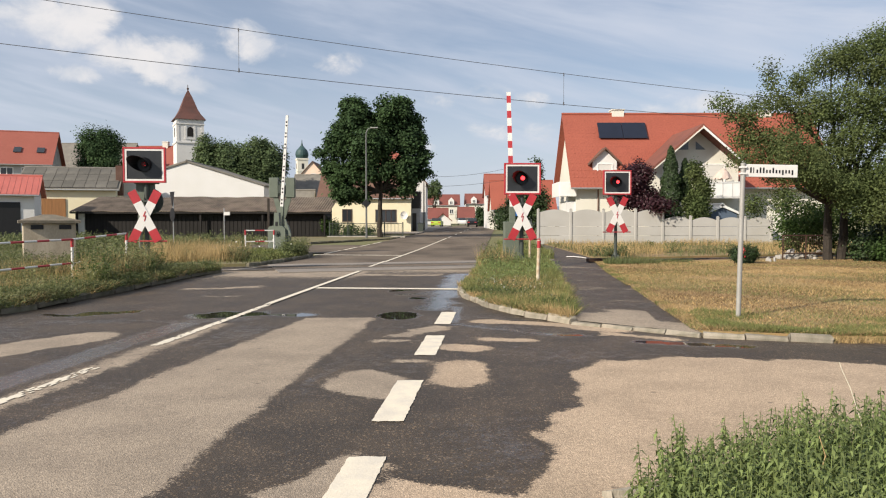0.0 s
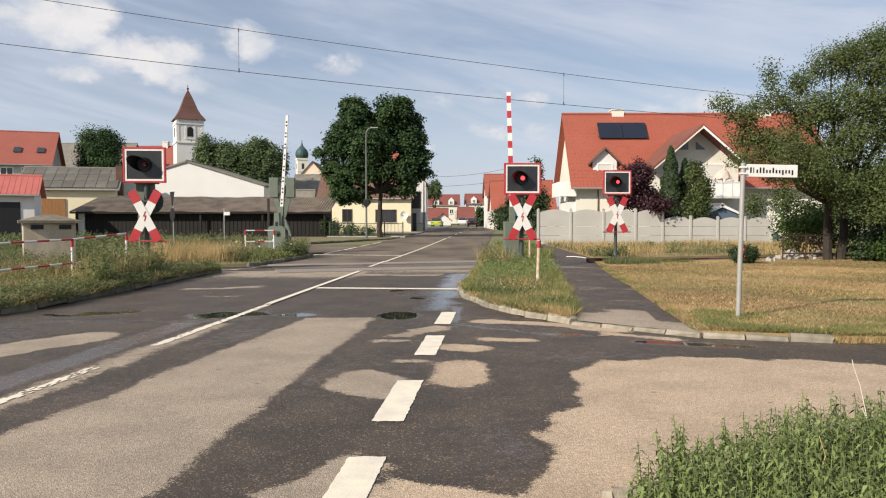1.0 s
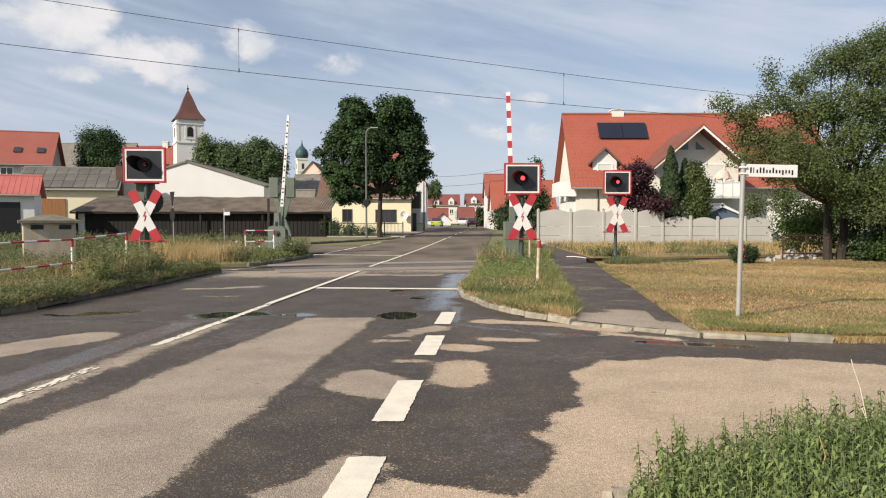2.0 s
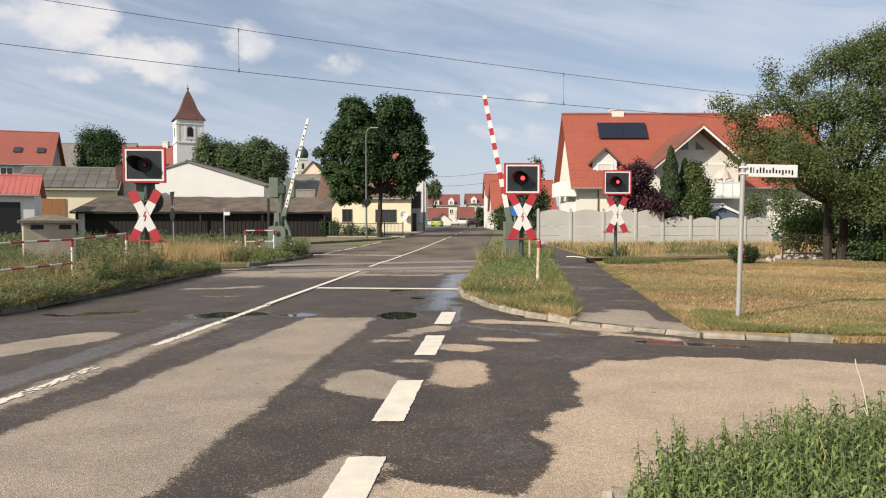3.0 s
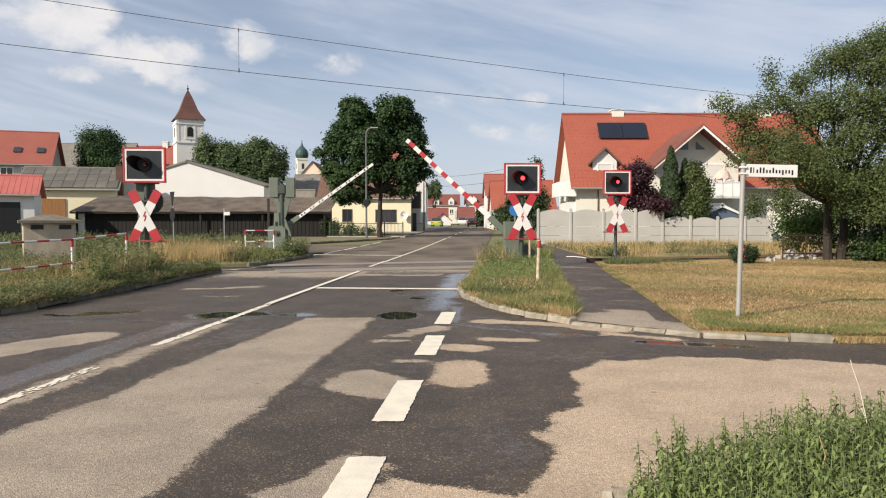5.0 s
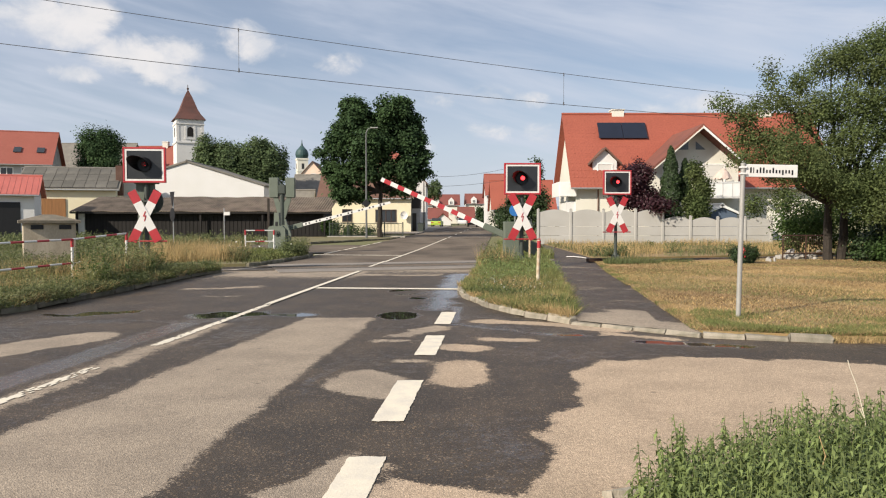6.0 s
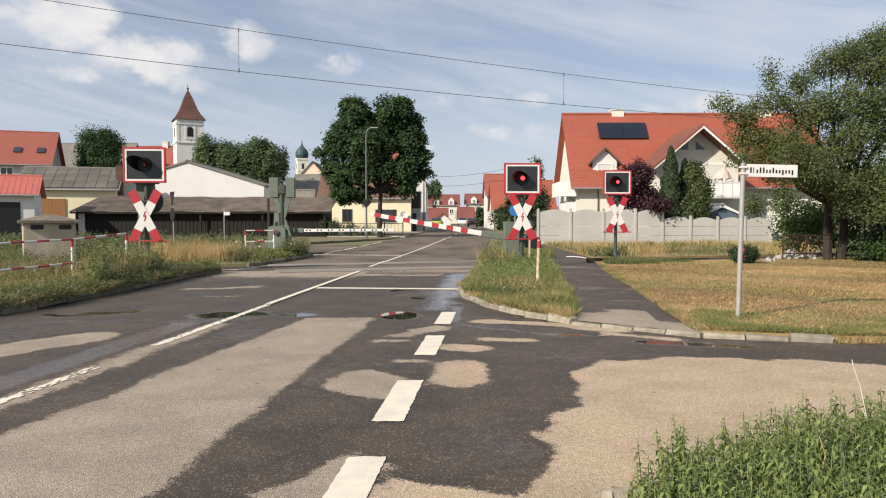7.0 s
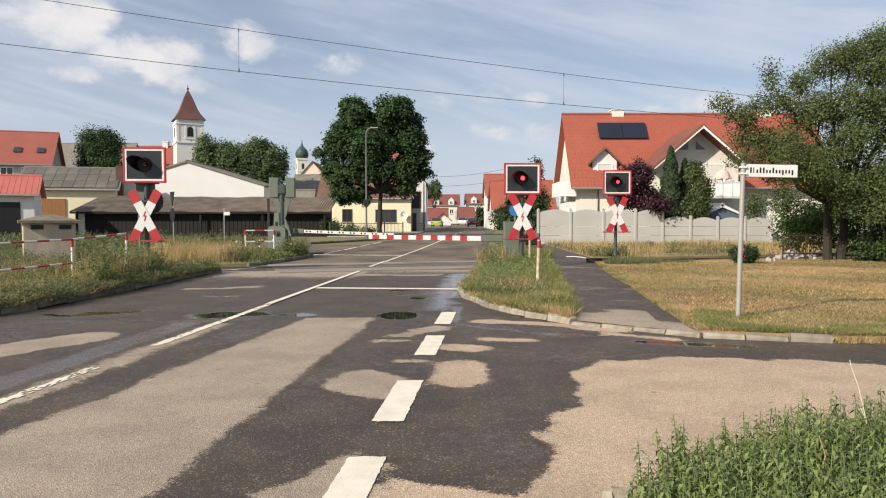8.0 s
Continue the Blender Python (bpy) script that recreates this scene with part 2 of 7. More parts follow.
M_BLACK = material("matt_black_sheet", (0.006, 0.006, 0.008), 0.5, var=0.2, scale=5, fine=30, bump=0.05)
# lifted from black: part of the sky's reflection is put into the grey
M_PANEL = material("sky_greyed_black_panel", (0.022, 0.024, 0.027), 0.32, var=0.15, scale=3, fine=30, bump=0.02, second=(0.035, 0.037, 0.04), amount=0.6)
M_SIGNRED = material("sign_red", (0.43, 0.032, 0.042), 0.45, var=0.08, scale=4, fine=30, bump=0.03)
M_SIGNWHITE = material("sign_white", (0.70, 0.69, 0.67), 0.5, var=0.04, scale=4, fine=30, bump=0.03, second=(0.62, 0.60, 0.56), amount=0.3)
M_GREEN = material("grey_green_paint", (0.112, 0.135, 0.105), 0.55, var=0.10, scale=3, fine=30, bump=0.05, second=(0.145, 0.165, 0.135), amount=0.5)
M_GREENDARK = material("dark_green_paint", (0.05, 0.062, 0.052), 0.5, var=0.10, scale=3, fine=30, bump=0.05)
M_STEEL = material("galvanised_steel", (0.42, 0.43, 0.43), 0.45, 0.6, var=0.10, scale=6, fine=50, bump=0.03)
M_POLE = material("dull_grey_pole", (0.36, 0.355, 0.335), 0.6, 0.2, var=0.10, scale=5, fine=40, bump=0.03, second=(0.27, 0.26, 0.24), amount=0.5)
M_RUST = material("rusty_iron", (0.075, 0.04, 0.027), 0.85, 0.2, var=0.25, scale=6, fine=50)
M_RAIL = material("rail_steel", (0.30, 0.28, 0.26), 0.35, 0.8, var=0.2, scale=6, fine=40)
M_CONCRETE = material("weathered_concrete", (0.44, 0.41, 0.36), 0.95, var=0.14, scale=1.8, fine=35, bump=0.25, second=(0.30, 0.28, 0.24), amount=0.7)
M_FENCE = material("pale_concrete_panel", (0.425, 0.42, 0.40), 0.95, var=0.06, scale=0.9, fine=30, bump=0.15, second=(0.37, 0.36, 0.335), amount=0.6)
M_KERB = material("granite_kerb", (0.315, 0.28, 0.225), 0.9, var=0.18, scale=4, fine=60, bump=0.5, second=(0.19, 0.175, 0.13), amount=0.8, per_object=0.18)
# darker copy of the kerb: shade of overhanging weeds painted in, with moss tones
M_KERB_SHADE = material("shaded_mossy_kerb", (0.17, 0.15, 0.11), 0.95, var=0.22, scale=4, fine=50, bump=0.5, second=(0.085, 0.085, 0.05), amount=0.9, per_object=0.3)
M_PAINT = material("worn_road_paint", (0.76, 0.685, 0.545), 0.65, var=0.06, scale=5, fine=70, bump=0.2, second=(0.52, 0.49, 0.44), amount=0.5)
# dark second tone stands in for shadows across the road and a damp band
M_FARROAD = material("far_asphalt", (0.180, 0.146, 0.113), 0.92, spec=0.2, var=0.22, scale=0.42, fine=14, bump=0.2, second=(0.080, 0.064, 0.050), amount=0.85, stretch=(1, 0.45, 1))
M_PAVE = material("pale_pavement", (0.25, 0.22, 0.19), 0.9, var=0.1, scale=0.8, fine=40, second=(0.17, 0.15, 0.13), amount=0.6)
M_SOIL = material("dry_soil", (0.20, 0.165, 0.085), 0.95, var=0.2, scale=0.7, fine=25, bump=0.5, second=(0.10, 0.11, 0.04), amount=0.8)
M_LAND = material("meadow", (0.12, 0.13, 0.045), 0.95, var=0.2, scale=0.12, fine=5, bump=0.3, second=(0.20, 0.17, 0.08), amount=0.8)
M_TURF = material("parched_turf", (0.30, 0.20, 0.095), 0.95, var=0.16, scale=0.9, fine=45, bump=0.6, second=(0.17, 0.15, 0.055), amount=0.8)
M_BALLAST = material("track_ballast", (0.17, 0.14, 0.12), 0.95, var=0.3, scale=6, fine=28, bump=0.9)
M_LAWN = material("cut_straw", (0.43, 0.315, 0.155), 0.85, var=0.2, scale=0.7, bump=0, leaf=0.25, second=(0.27, 0.185, 0.09))
M_BARK = material("grey_bark", (0.042, 0.034, 0.027), 0.95, var=0.25, scale=6, fine=30, bump=0.6, stretch=(3, 3, 0.7))
M_LEAF_MAPLE = material("maple_leaf", (0.050, 0.088, 0.038), 0.8, spec=0.15, var=0.15, scale=0.5, bump=0, leaf=0.25, second=(0.060, 0.102, 0.034))
M_LEAF_TREE = material("hawthorn_leaf", (0.108, 0.146, 0.054), 0.8, spec=0.2, var=0.18, scale=0.5, bump=0, leaf=0.40, second=(0.14, 0.155, 0.062))
M_LEAF_BUSH = material("shrub_leaf", (0.055, 0.10, 0.028), 0.8, spec=0.2, var=0.18, scale=0.8, bump=0, leaf=0.3, second=(0.085, 0.13, 0.03))
M_LEAF_FAR = material("blue_green_leaf", (0.095, 0.135, 0.062), 0.85, spec=0.15, var=0.18, scale=0.3, bump=0, leaf=0.3, second=(0.115, 0.155, 0.065))
M_LEAF_RED = material("purple_leaf", (0.045, 0.010, 0.016), 0.55, var=0.2, scale=0.8, bump=0, leaf=0.2)
M_LEAF_CONE = material("conifer_green", (0.035, 0.065, 0.018), 0.65, var=0.2, scale=1, bump=0, leaf=0.15)
M_NETTLE = material("nettle_leaf", (0.188, 0.246, 0.082), 0.6, var=0.15, scale=3, bump=0, leaf=0.38, second=(0.25, 0.295, 0.112))
M_WEED = material("weed_green", (0.105, 0.132, 0.047), 0.7, var=0.2, scale=0.6, bump=0, leaf=0.3, second=(0.165, 0.16, 0.066))
M_STRAW = material("dry_straw", (0.44, 0.32, 0.155), 0.8, var=0.15, scale=0.8, bump=0, leaf=0.3, second=(0.34, 0.26, 0.11))
M_WEED_PALE = material("pale_weed_green", (0.19, 0.205, 0.085), 0.7, var=0.2, scale=0.6, bump=0, leaf=0.3, second=(0.25, 0.23, 0.11))
M_GRASS = material("short_green_grass", (0.155, 0.185, 0.056), 0.7, var=0.2, scale=0.8, bump=0, leaf=0.3, second=(0.22, 0.20, 0.075))
M_FLOWER = material("white_flower", (0.75, 0.75, 0.70), 0.7, var=0.05, bump=0)
M_BLUE = material("blue_sign", (0.03, 0.16, 0.45), 0.4, var=0.05)
M_SOLAR = material("solar_glass", (0.012, 0.016, 0.03), 0.15, var=0.1, scale=2, bump=0, spec=0.6)
M_WIRE = material("dark_wire", (0.10, 0.10, 0.105), 0.6, 0.3, var=0.1)
M_LENS_ON = glow("lit_red_lens", (1.0, 0.035, 0.04), 4.0)
# the dull lens face keeps a very faint glow of its own
M_LENS_OFF = glow("dim_red_lens", (0.10, 0.006, 0.008), 0.03)
M_DARKFRAME = material("dark_brown_frame", (0.06, 0.035, 0.025), 0.5, var=0.1)
M_ROOFPANEL = material("roof_panel_grey", (0.10, 0.095, 0.085), 0.9, var=0.14, scale=1.2, fine=14, second=(0.165, 0.155, 0.13), amount=0.6, per_object=0.2)
M_CARBLACK = material("black_car_paint", (0.012, 0.012, 0.014), 0.25, var=0.05, bump=0)
M_CARGREEN = material("lime_car_paint", (0.36, 0.48, 0.06), 0.3, var=0.05, bump=0)
M_CARWHITE = material("white_car_paint", (0.75, 0.75, 0.75), 0.3, var=0.04, bump=0)
M_TYRE = material("tyre_rubber", (0.02, 0.02, 0.02), 0.9, var=0.1)
# blue-grey in place of green: the haze of distance is in the colour
M_HILL = material("haze_blue_wooded_hill", (0.16, 0.21, 0.27), 1.0, var=0.15, scale=0.01, fine=0.1, bump=0)


def asphalt():
    """Road asphalt with wet stains: the attribute 'wet' says how much water lies on it (0 dry, 0.5 damp, 1 puddle)."""
    m = bpy.data.materials.new("road_asphalt")
    m.use_nodes = True
    nt = m.node_tree
    n, l = nt.nodes.new, nt.links.new
    p = nt.nodes["Principled BSDF"]
    co = n("ShaderNodeTexCoord")

    def tex(scale, detail, rough=0.55):
        t = n("ShaderNodeTexNoise")
        t.inputs["Scale"].default_value, t.inputs["Detail"].default_value, t.inputs["Roughness"].default_value = scale, detail, rough
        l(co.outputs["Object"], t.inputs["Vector"])
        return t.outputs["Fac"]

    def rng(v, a, b, c=0.0, d=1.0, smooth=True):
        r = n("ShaderNodeMapRange")
        r.interpolation_type = "SMOOTHSTEP" if smooth else "LINEAR"
        r.inputs[1].default_value, r.inputs[2].default_value, r.inputs[3].default_value, r.inputs[4].default_value = a, b, c, d
        l(v, r.inputs[0])
        return r.outputs[0]

    def op(o, a, b):
        k = n("ShaderNodeMath")
        k.operation = o
        for i, v in enumerate((a, b)):
            if isinstance(v, float):
                k.inputs[i].default_value = v
            else:
                l(v, k.inputs[i])
        return k.outputs[0]

    def mix(f, a, b):
        k = n("ShaderNodeMix")
        k.data_type = "RGBA"
        l(f, k.inputs[0]) if not isinstance(f, float) else None
        for i, v in ((6, a), (7, b)):
            if isinstance(v, tuple):
                k.inputs[i].default_value = (*v, 1)
            else:
                l(v, k.inputs[i])
        return k.outputs[2]

    at = n("ShaderNodeAttribute")
    at.attribute_name = "wet"
    edge = op("ADD", op("MULTIPLY", op("SUBTRACT", tex(7.0, 8, 0.7), 0.5), 0.60), op("MULTIPLY", op("SUBTRACT", tex(45.0, 3, 0.7), 0.5), 0.50))
    wet = op("ADD", at.outputs["Fac"], edge)
    damp = rng(wet, 0.33, 0.46)
    pool = rng(at.outputs["Fac"], 0.90, 0.96)
    film = rng(wet, 0.62, 0.80)
    chips_glints = n("ShaderNodeTexVoronoi")
    chips_glints.inputs["Scale"].default_value = 82.0
    l(co.outputs["Object"], chips_glints.inputs["Vector"])
    sepc = n("ShaderNodeSeparateColor")
    l(chips_glints.outputs["Color"], sepc.inputs[0])
    stones = n("ShaderNodeTexVoronoi")
    stones.inputs["Scale"].default_value = 95.0
    l(co.outputs["Object"], stones.inputs["Vector"])
    grain = op("MULTIPLY", rng(tex(120.0, 2), 0.3, 0.7, 0.62, 1.38, False), rng(tex(22.0, 4), 0.3, 0.7, 0.86, 1.14, False))
    blotch = tex(1.3, 5)
    lay = n("ShaderNodeAttribute")
    lay.attribute_name = "side"
    dry_main = mix(rng(blotch, 0.35, 0.68), (0.40, 0.325, 0.245), (0.315, 0.256, 0.195))
    dry_side = mix(rng(blotch, 0.35, 0.68), (0.54, 0.41, 0.288), (0.44, 0.335, 0.235))
    dry = mix(lay.outputs["Fac"], dry_main, dry_side)
    damp_c = mix(rng(blotch, 0.35, 0.68), (0.052, 0.0375, 0.0235), (0.083, 0.0595, 0.037))
    col = mix(damp, dry, damp_c)
    col = mix(pool, col, (0.030, 0.026, 0.022))
    spots = n("ShaderNodeTexVoronoi")
    spots.inputs["Scale"].default_value = 2.6
    warp = n("ShaderNodeVectorMath")
    warp.operation = "ADD"
    l(co.outputs["Object"], warp.inputs[0])
    wn = n("ShaderNodeTexNoise")
    wn.inputs["Scale"].default_value = 16.0
    l(co.outputs["Object"], wn.inputs["Vector"])
    wsc = n("ShaderNodeVectorMath")
    wsc.operation = "SCALE"
    wsc.inputs["Scale"].default_value = 0.10
    l(wn.outputs["Color"], wsc.inputs[0])
    l(wsc.outputs[0], warp.inputs[1])
    l(warp.outputs[0], spots.inputs["Vector"])
    col = mix(rng(spots.outputs["Distance"], 0.05, 0.09, 0.55, 0.0), col, (0.10, 0.078, 0.058))
    hs = n("ShaderNodeHueSaturation")
    l(col, hs.inputs["Color"])
    bright = op("MULTIPLY", grain, rng(stones.outputs["Distance"], 0.0, 0.5, 1.25, 0.75, False))
    bright = op("MULTIPLY", bright, rng(sepc.outputs[0], 0.0, 1.0, 0.84, 1.18, False))
    # grains brightened only where damp: wet glints put into the base colour
    bright = op("MULTIPLY", bright, op("ADD", op("MULTIPLY", damp, rng(sepc.outputs[1], 0.91, 0.92, 0.0, 2.1, False)), 1.0))
    l(bright, hs.inputs["Value"])
    l(hs.outputs[0], p.inputs["Base Color"])
    ro = op("SUBTRACT", rng(damp, 0, 1, 0.88, 0.58, False), op("MULTIPLY", film, 0.32))
    ro = op("SUBTRACT", ro, op("MULTIPLY", pool, 0.24))
    l(op("MAXIMUM", ro, 0.02), p.inputs["Roughness"])
    b = n("ShaderNodeBump")
    b.inputs["Distance"].default_value = 0.006
    l(op("MULTIPLY", op("MULTIPLY", op("SUBTRACT", 1.0, pool), op("SUBTRACT", 1.0, op("MULTIPLY", film, 0.75))), 0.6), b.inputs["Strength"])
    l(op("ADD", stones.outputs["Distance"], tex(60.0, 3)), b.inputs["Height"])
    l(b.outputs[0], p.inputs["Normal"])
    return m


M_ROAD = asphalt()
# ---- ground, road, kerbs ----
RX, RS = -4.48, 0.079          # centre line of the road: x = RX + RS * y


def road_x(y, off):
    return RX + RS * y + off * 1.0031


def track_y(x):
    return 25.9 + 0.33 * (x + 1.0)


def make_ground():
    bm = B()
    ys = [-60, -5, 0, 20, 40, 60, 90, 130, 180, 260, 400, 700, 1200, 2500, 4500]
    xs = [-3000, -800, -200, -80, -30, 0, 30, 80, 200, 800, 3000]
    g = [[bm.verts.new((x, y, ground_z(min(y, 220)) - 0.03)) for x in xs] for y in ys]
    for i in range(len(ys) - 1):
        for j in range(len(xs) - 1):
            bm.faces.new((g[i][j], g[i][j + 1], g[i + 1][j + 1], g[i + 1][j]))
    tagged(part("ground", bm, M_LAND), "flat village land with meadow grass", "ground", kind="structure")


def seg_dist(x, y, x0, y0, x1, y1):
    dx, dy = x1 - x0, y1 - y0
    t = np.clip(((x - x0) * dx + (y - y0) * dy) / (dx * dx + dy * dy), 0, 1)
    return np.hypot(x - x0 - t * dx, y - y0 - t * dy)


def wetness(x, y):
    """Water left by a shower: damp wheel tracks, dry crowns, puddles in the gutter and by the stop line."""
    xy = np.stack([x, y], 1)
    wx = x + 0.16 * lumps(xy, 1.9, 1.0) + 0.07 * lumps(xy, 5.1, 4.0)
    wy = y + 0.30 * lumps(xy, 1.6, 7.0) + 0.10 * lumps(xy, 4.7, 2.0)
    off = wx - (RX + RS * wy)
    w = np.full(len(x), 0.62)
    w += 0.10 * lumps(xy, 0.9, 3.0)

    def dry(d, r, soft=0.25, to=0.1):
        nonlocal w
        k = np.clip((r - d) / max(soft, 0.28) + 0.5, 0, 1)
        w = w * (1 - k) + to * k

    def wet(d, r, soft=0.2, to=0.62):
        nonlocal w
        k = np.clip((r - d) / soft + 0.5, 0, 1)
        w = np.maximum(w, to * k)

    sx, sy = x * 0.75 + wx * 0.25, y * 0.7 + wy * 0.3
    dry(seg_dist(sx, sy, -6.9, 6.6, -5.0, 10.1), 0.42, 0.12)
    dry(seg_dist(sx, sy, -7.4, 5.6, -5.6, 8.9), 0.40, 0.15)
    dry(np.abs(sx - (RX + RS * sy) - 0.06), 0.20, 0.14, 0.30)
    dry(np.maximum(np.maximum(-3.33 + 0.160 * (sy - 5.43) - sx, sx + 1.77 - 0.079 * (sy - 4.35)), 0.8 * (sy - 12.1)), 0.0, 0.12)
    dry(seg_dist(wx, wy, 1.15, 2.5, 2.75, 7.5), 1.24)
    dry(seg_dist(wx, wy, 4.0, 7.2, 9.5, 6.4), 1.1)
    dry(seg_dist(wx, wy, 0.68, 11.9, 2.5, 10.75), 0.19)
    dry(seg_dist(wx, wy, 2.4, 10.3, 3.2, 9.95), 0.14)
    dry(seg_dist(x, sy, 0.17, 7.35, 0.20, 8.2), 0.27, 0.12)
    dry(seg_dist(x, sy, 0.14, 9.3, 0.38, 9.25), 0.22, 0.12)
    dry(seg_dist(x, sy, 0.6, 10.0, 1.15, 9.9), 0.12, 0.1)
    dry(seg_dist(x, wy, -0.92, 7.45, -0.55, 7.05), 0.27, 0.12)
    dry(seg_dist(wx, wy, -0.55, 10.4, -0.02, 10.9), 0.20, 0.3, 0.2)
    dry(seg_dist(wx, wy, -0.85, 9.7, -0.5, 9.6), 0.16, 0.3, 0.25)
    dry(seg_dist(x, sy, -0.5, 8.35, -0.25, 8.4), 0.08, 0.1)
    dry(seg_dist(wx, wy, -0.95, 4.2, -0.6, 4.7), 0.22)
    dry(seg_dist(wx, wy, -0.25, 4.15, 0.2, 4.05), 0.28)
    beyond = np.clip((y - 12.55) / 0.06, 0, 1)
    w = w * (1 - beyond) + (0.57 + 0.05 * lumps(xy, 0.9, 3.0)) * beyond
    dry(seg_dist(wx, wy, -6.0, 17.3, -4.7, 17.7), 0.22, 0.3, 0.3)
    dry(seg_dist(wx, wy, -5.2, 15.6, -4.4, 15.8), 0.12, 0.3, 0.36)
    dry(np.abs(wy - 21.6) + 0.08 * np.abs(off), 0.5, 0.5, 0.3)
    far = np.clip((wy - 19.0 - 2.0 * (off > 0.3)) / 3.0, 0, 1)
    w = w * (1 - far) + 0.30 * far
    wet(np.abs(x - (RX + RS * y) + 0.50) + 2.0 * np.clip(y - 11.5, 0, 9), 0.30, 0.25, 0.86)
    wet(seg_dist(wx, wy, -6.3, 11.6, -3.2, 11.9), 0.45, 0.5, 0.70)
    wet(seg_dist(wx, wy, -0.15, 13.2, 0.55, 22.0), 0.50, 0.6, 0.93)
    wet(seg_dist(wx, wy, -0.9, 15.8, 0.2, 16.5), 0.35, 0.4, 0.82)
    wet(np.hypot((x + 0.76) / 0.42, (y - 12.42) / 0.62), 0.95, 0.25, 1.06)
    wet(seg_dist(x, wy, -1.1, 16.9, -0.5, 16.8), 0.18, 0.12, 1.06)
    wet(seg_dist(x, wy, -0.6, 15.0, -0.45, 15.0), 0.16, 0.12, 1.06)
    wet(seg_dist(x, wy, -6.7, 12.6, -5.6, 12.75), 0.30, 0.2, 1.03)
    wet(seg_dist(x, wy, -4.1, 12.5, -3.3, 12.6), 0.34, 0.15, 1.06)
    wet(seg_dist(x, wy, -2.85, 12.55, -2.35, 12.55), 0.24, 0.12, 1.06)
    wet(seg_dist(x, wy, 0.05, 11.1, 1.4, 10.6), 0.15, 0.2, 0.86)
    wet(seg_dist(x, y, 1.5, 10.35, 1.95, 10.25), 0.12, 0.1, 1.06)
    wet(seg_dist(x, y, 2.7, 9.72, 3.9, 9.33), 0.17, 0.1, 1.06)
    wet(seg_dist(x, wy, 0.15, 11.6, 0.3, 13.6), 0.14, 0.2, 0.88)
    return np.clip(w, 0, 1)


def make_road():
    xs, ys = np.arange(-12, 14.01, 0.09), np.arange(-3, 24.01, 0.09)
    gx, gy = np.meshgrid(xs, ys)
    v = np.stack([gx.ravel(), gy.ravel(), np.zeros(gx.size)], 1)
    nx, ny = len(xs), len(ys)
    i = (np.arange(ny - 1)[:, None] * nx + np.arange(nx - 1)[None]).ravel()
    f = np.stack([i, i + 1, i + 1 + nx, i + nx], 1)
    me = bpy.data.meshes.new("road")
    me.vertices.add(len(v))
    me.vertices.foreach_set("co", v.astype(np.float32).ravel())
    me.loops.add(f.size)
    me.loops.foreach_set("vertex_index", f.astype(np.int32).ravel())
    me.polygons.add(len(f))
    me.polygons.foreach_set("loop_start", np.arange(0, f.size, 4, dtype=np.int32))
    me.update(calc_edges=True)
    a = me.attributes.new("wet", "FLOAT", "POINT")
    a.data.foreach_set("value", wetness(v[:, 0], v[:, 1]).astype(np.float32))
    lay = np.clip((v[:, 0] - (RX + RS * v[:, 1]) - 3.45) / 0.5, 0, 1) * np.clip((13.0 - v[:, 1]) / 1.0, 0, 1)
    me.attributes.new("side", "FLOAT", "POINT").data.foreach_set("value", lay.astype(np.float32))
    me.materials.append(M_ROAD)
    tagged(new("road", me), "grey-brown asphalt road, half dried after rain", "road", kind="structure")
    bm = B()
    bm.faces.new([bm.verts.new((x, y, 0.0)) for x, y in ((-12, -60), (14, -60), (14, -3), (-12, -3))])
    tagged(part("road", bm, M_FARROAD), "dry grey asphalt road out of the village", "road", kind="structure")
    bm = B()
    prev = None
    for y in (23.99, 30, 40, 50, 60, 75, 90, 110, 130, 150, 175, 200, 230):
        x_bend = 0.0 if y < 130 else (y - 130) ** 2 * 0.0016
        row = [bm.verts.new((road_x(y, o) + x_bend, y, ground_z(y) + 0.002)) for o in (-4.1, 3.6)]
        if prev:
            bm.faces.new((prev[0], prev[1], row[1], row[0]))
        prev = row
    tagged(part("road", bm, M_FARROAD), "dry grey asphalt road into the village", "road", kind="structure")


def stripe(y0, y1, off, width, name="road_marking", label="solid white centre line", wear=0.0, lift=0.0):
    """Road paint with ragged edges; wear breaks it into flakes."""
    bm = B()
    near = y0 < 14
    step = 0.06 if near else 2.0
    n = max(2, int((y1 - y0) / step))
    cols = 5 if near else 1
    r = np.random.RandomState(int(y0 * 100) + 7)
    rows = []
    for i in range(n + 1):
        y = y0 + (y1 - y0) * i / n
        row = []
        for c in range(cols + 1):
            o = off + (c / cols - 0.5) * width
            jx = r.normal() * 0.0035 if near else 0.0
            jy = r.normal() * (0.012 if i in (0, n) else 0.004) if near else 0.0
            row.append(bm.verts.new((road_x(y + jy, o + jx), y + jy, ground_z(y) + (0.007 if near else 0.02) + lift)))
        rows.append(row)
    for i in range(n):
        for c in range(cols):
            y = y0 + (y1 - y0) * i / n
            worn = wear + 0.35 * wear * math.sin(y * 3.1 + c) + (0.02 + 0.1 * (wear > 0) if near and c in (0, cols - 1) else 0.0)
            if near and r.rand() < worn:
                continue
            bm.faces.new((rows[i][c], rows[i][c + 1], rows[i + 1][c + 1], rows[i + 1][c]))
    for v in [v for v in bm.verts if not v.link_faces]:
        bm.verts.remove(v)
    tagged(part(name, bm, M_PAINT), label, "road marking", kind="structure")


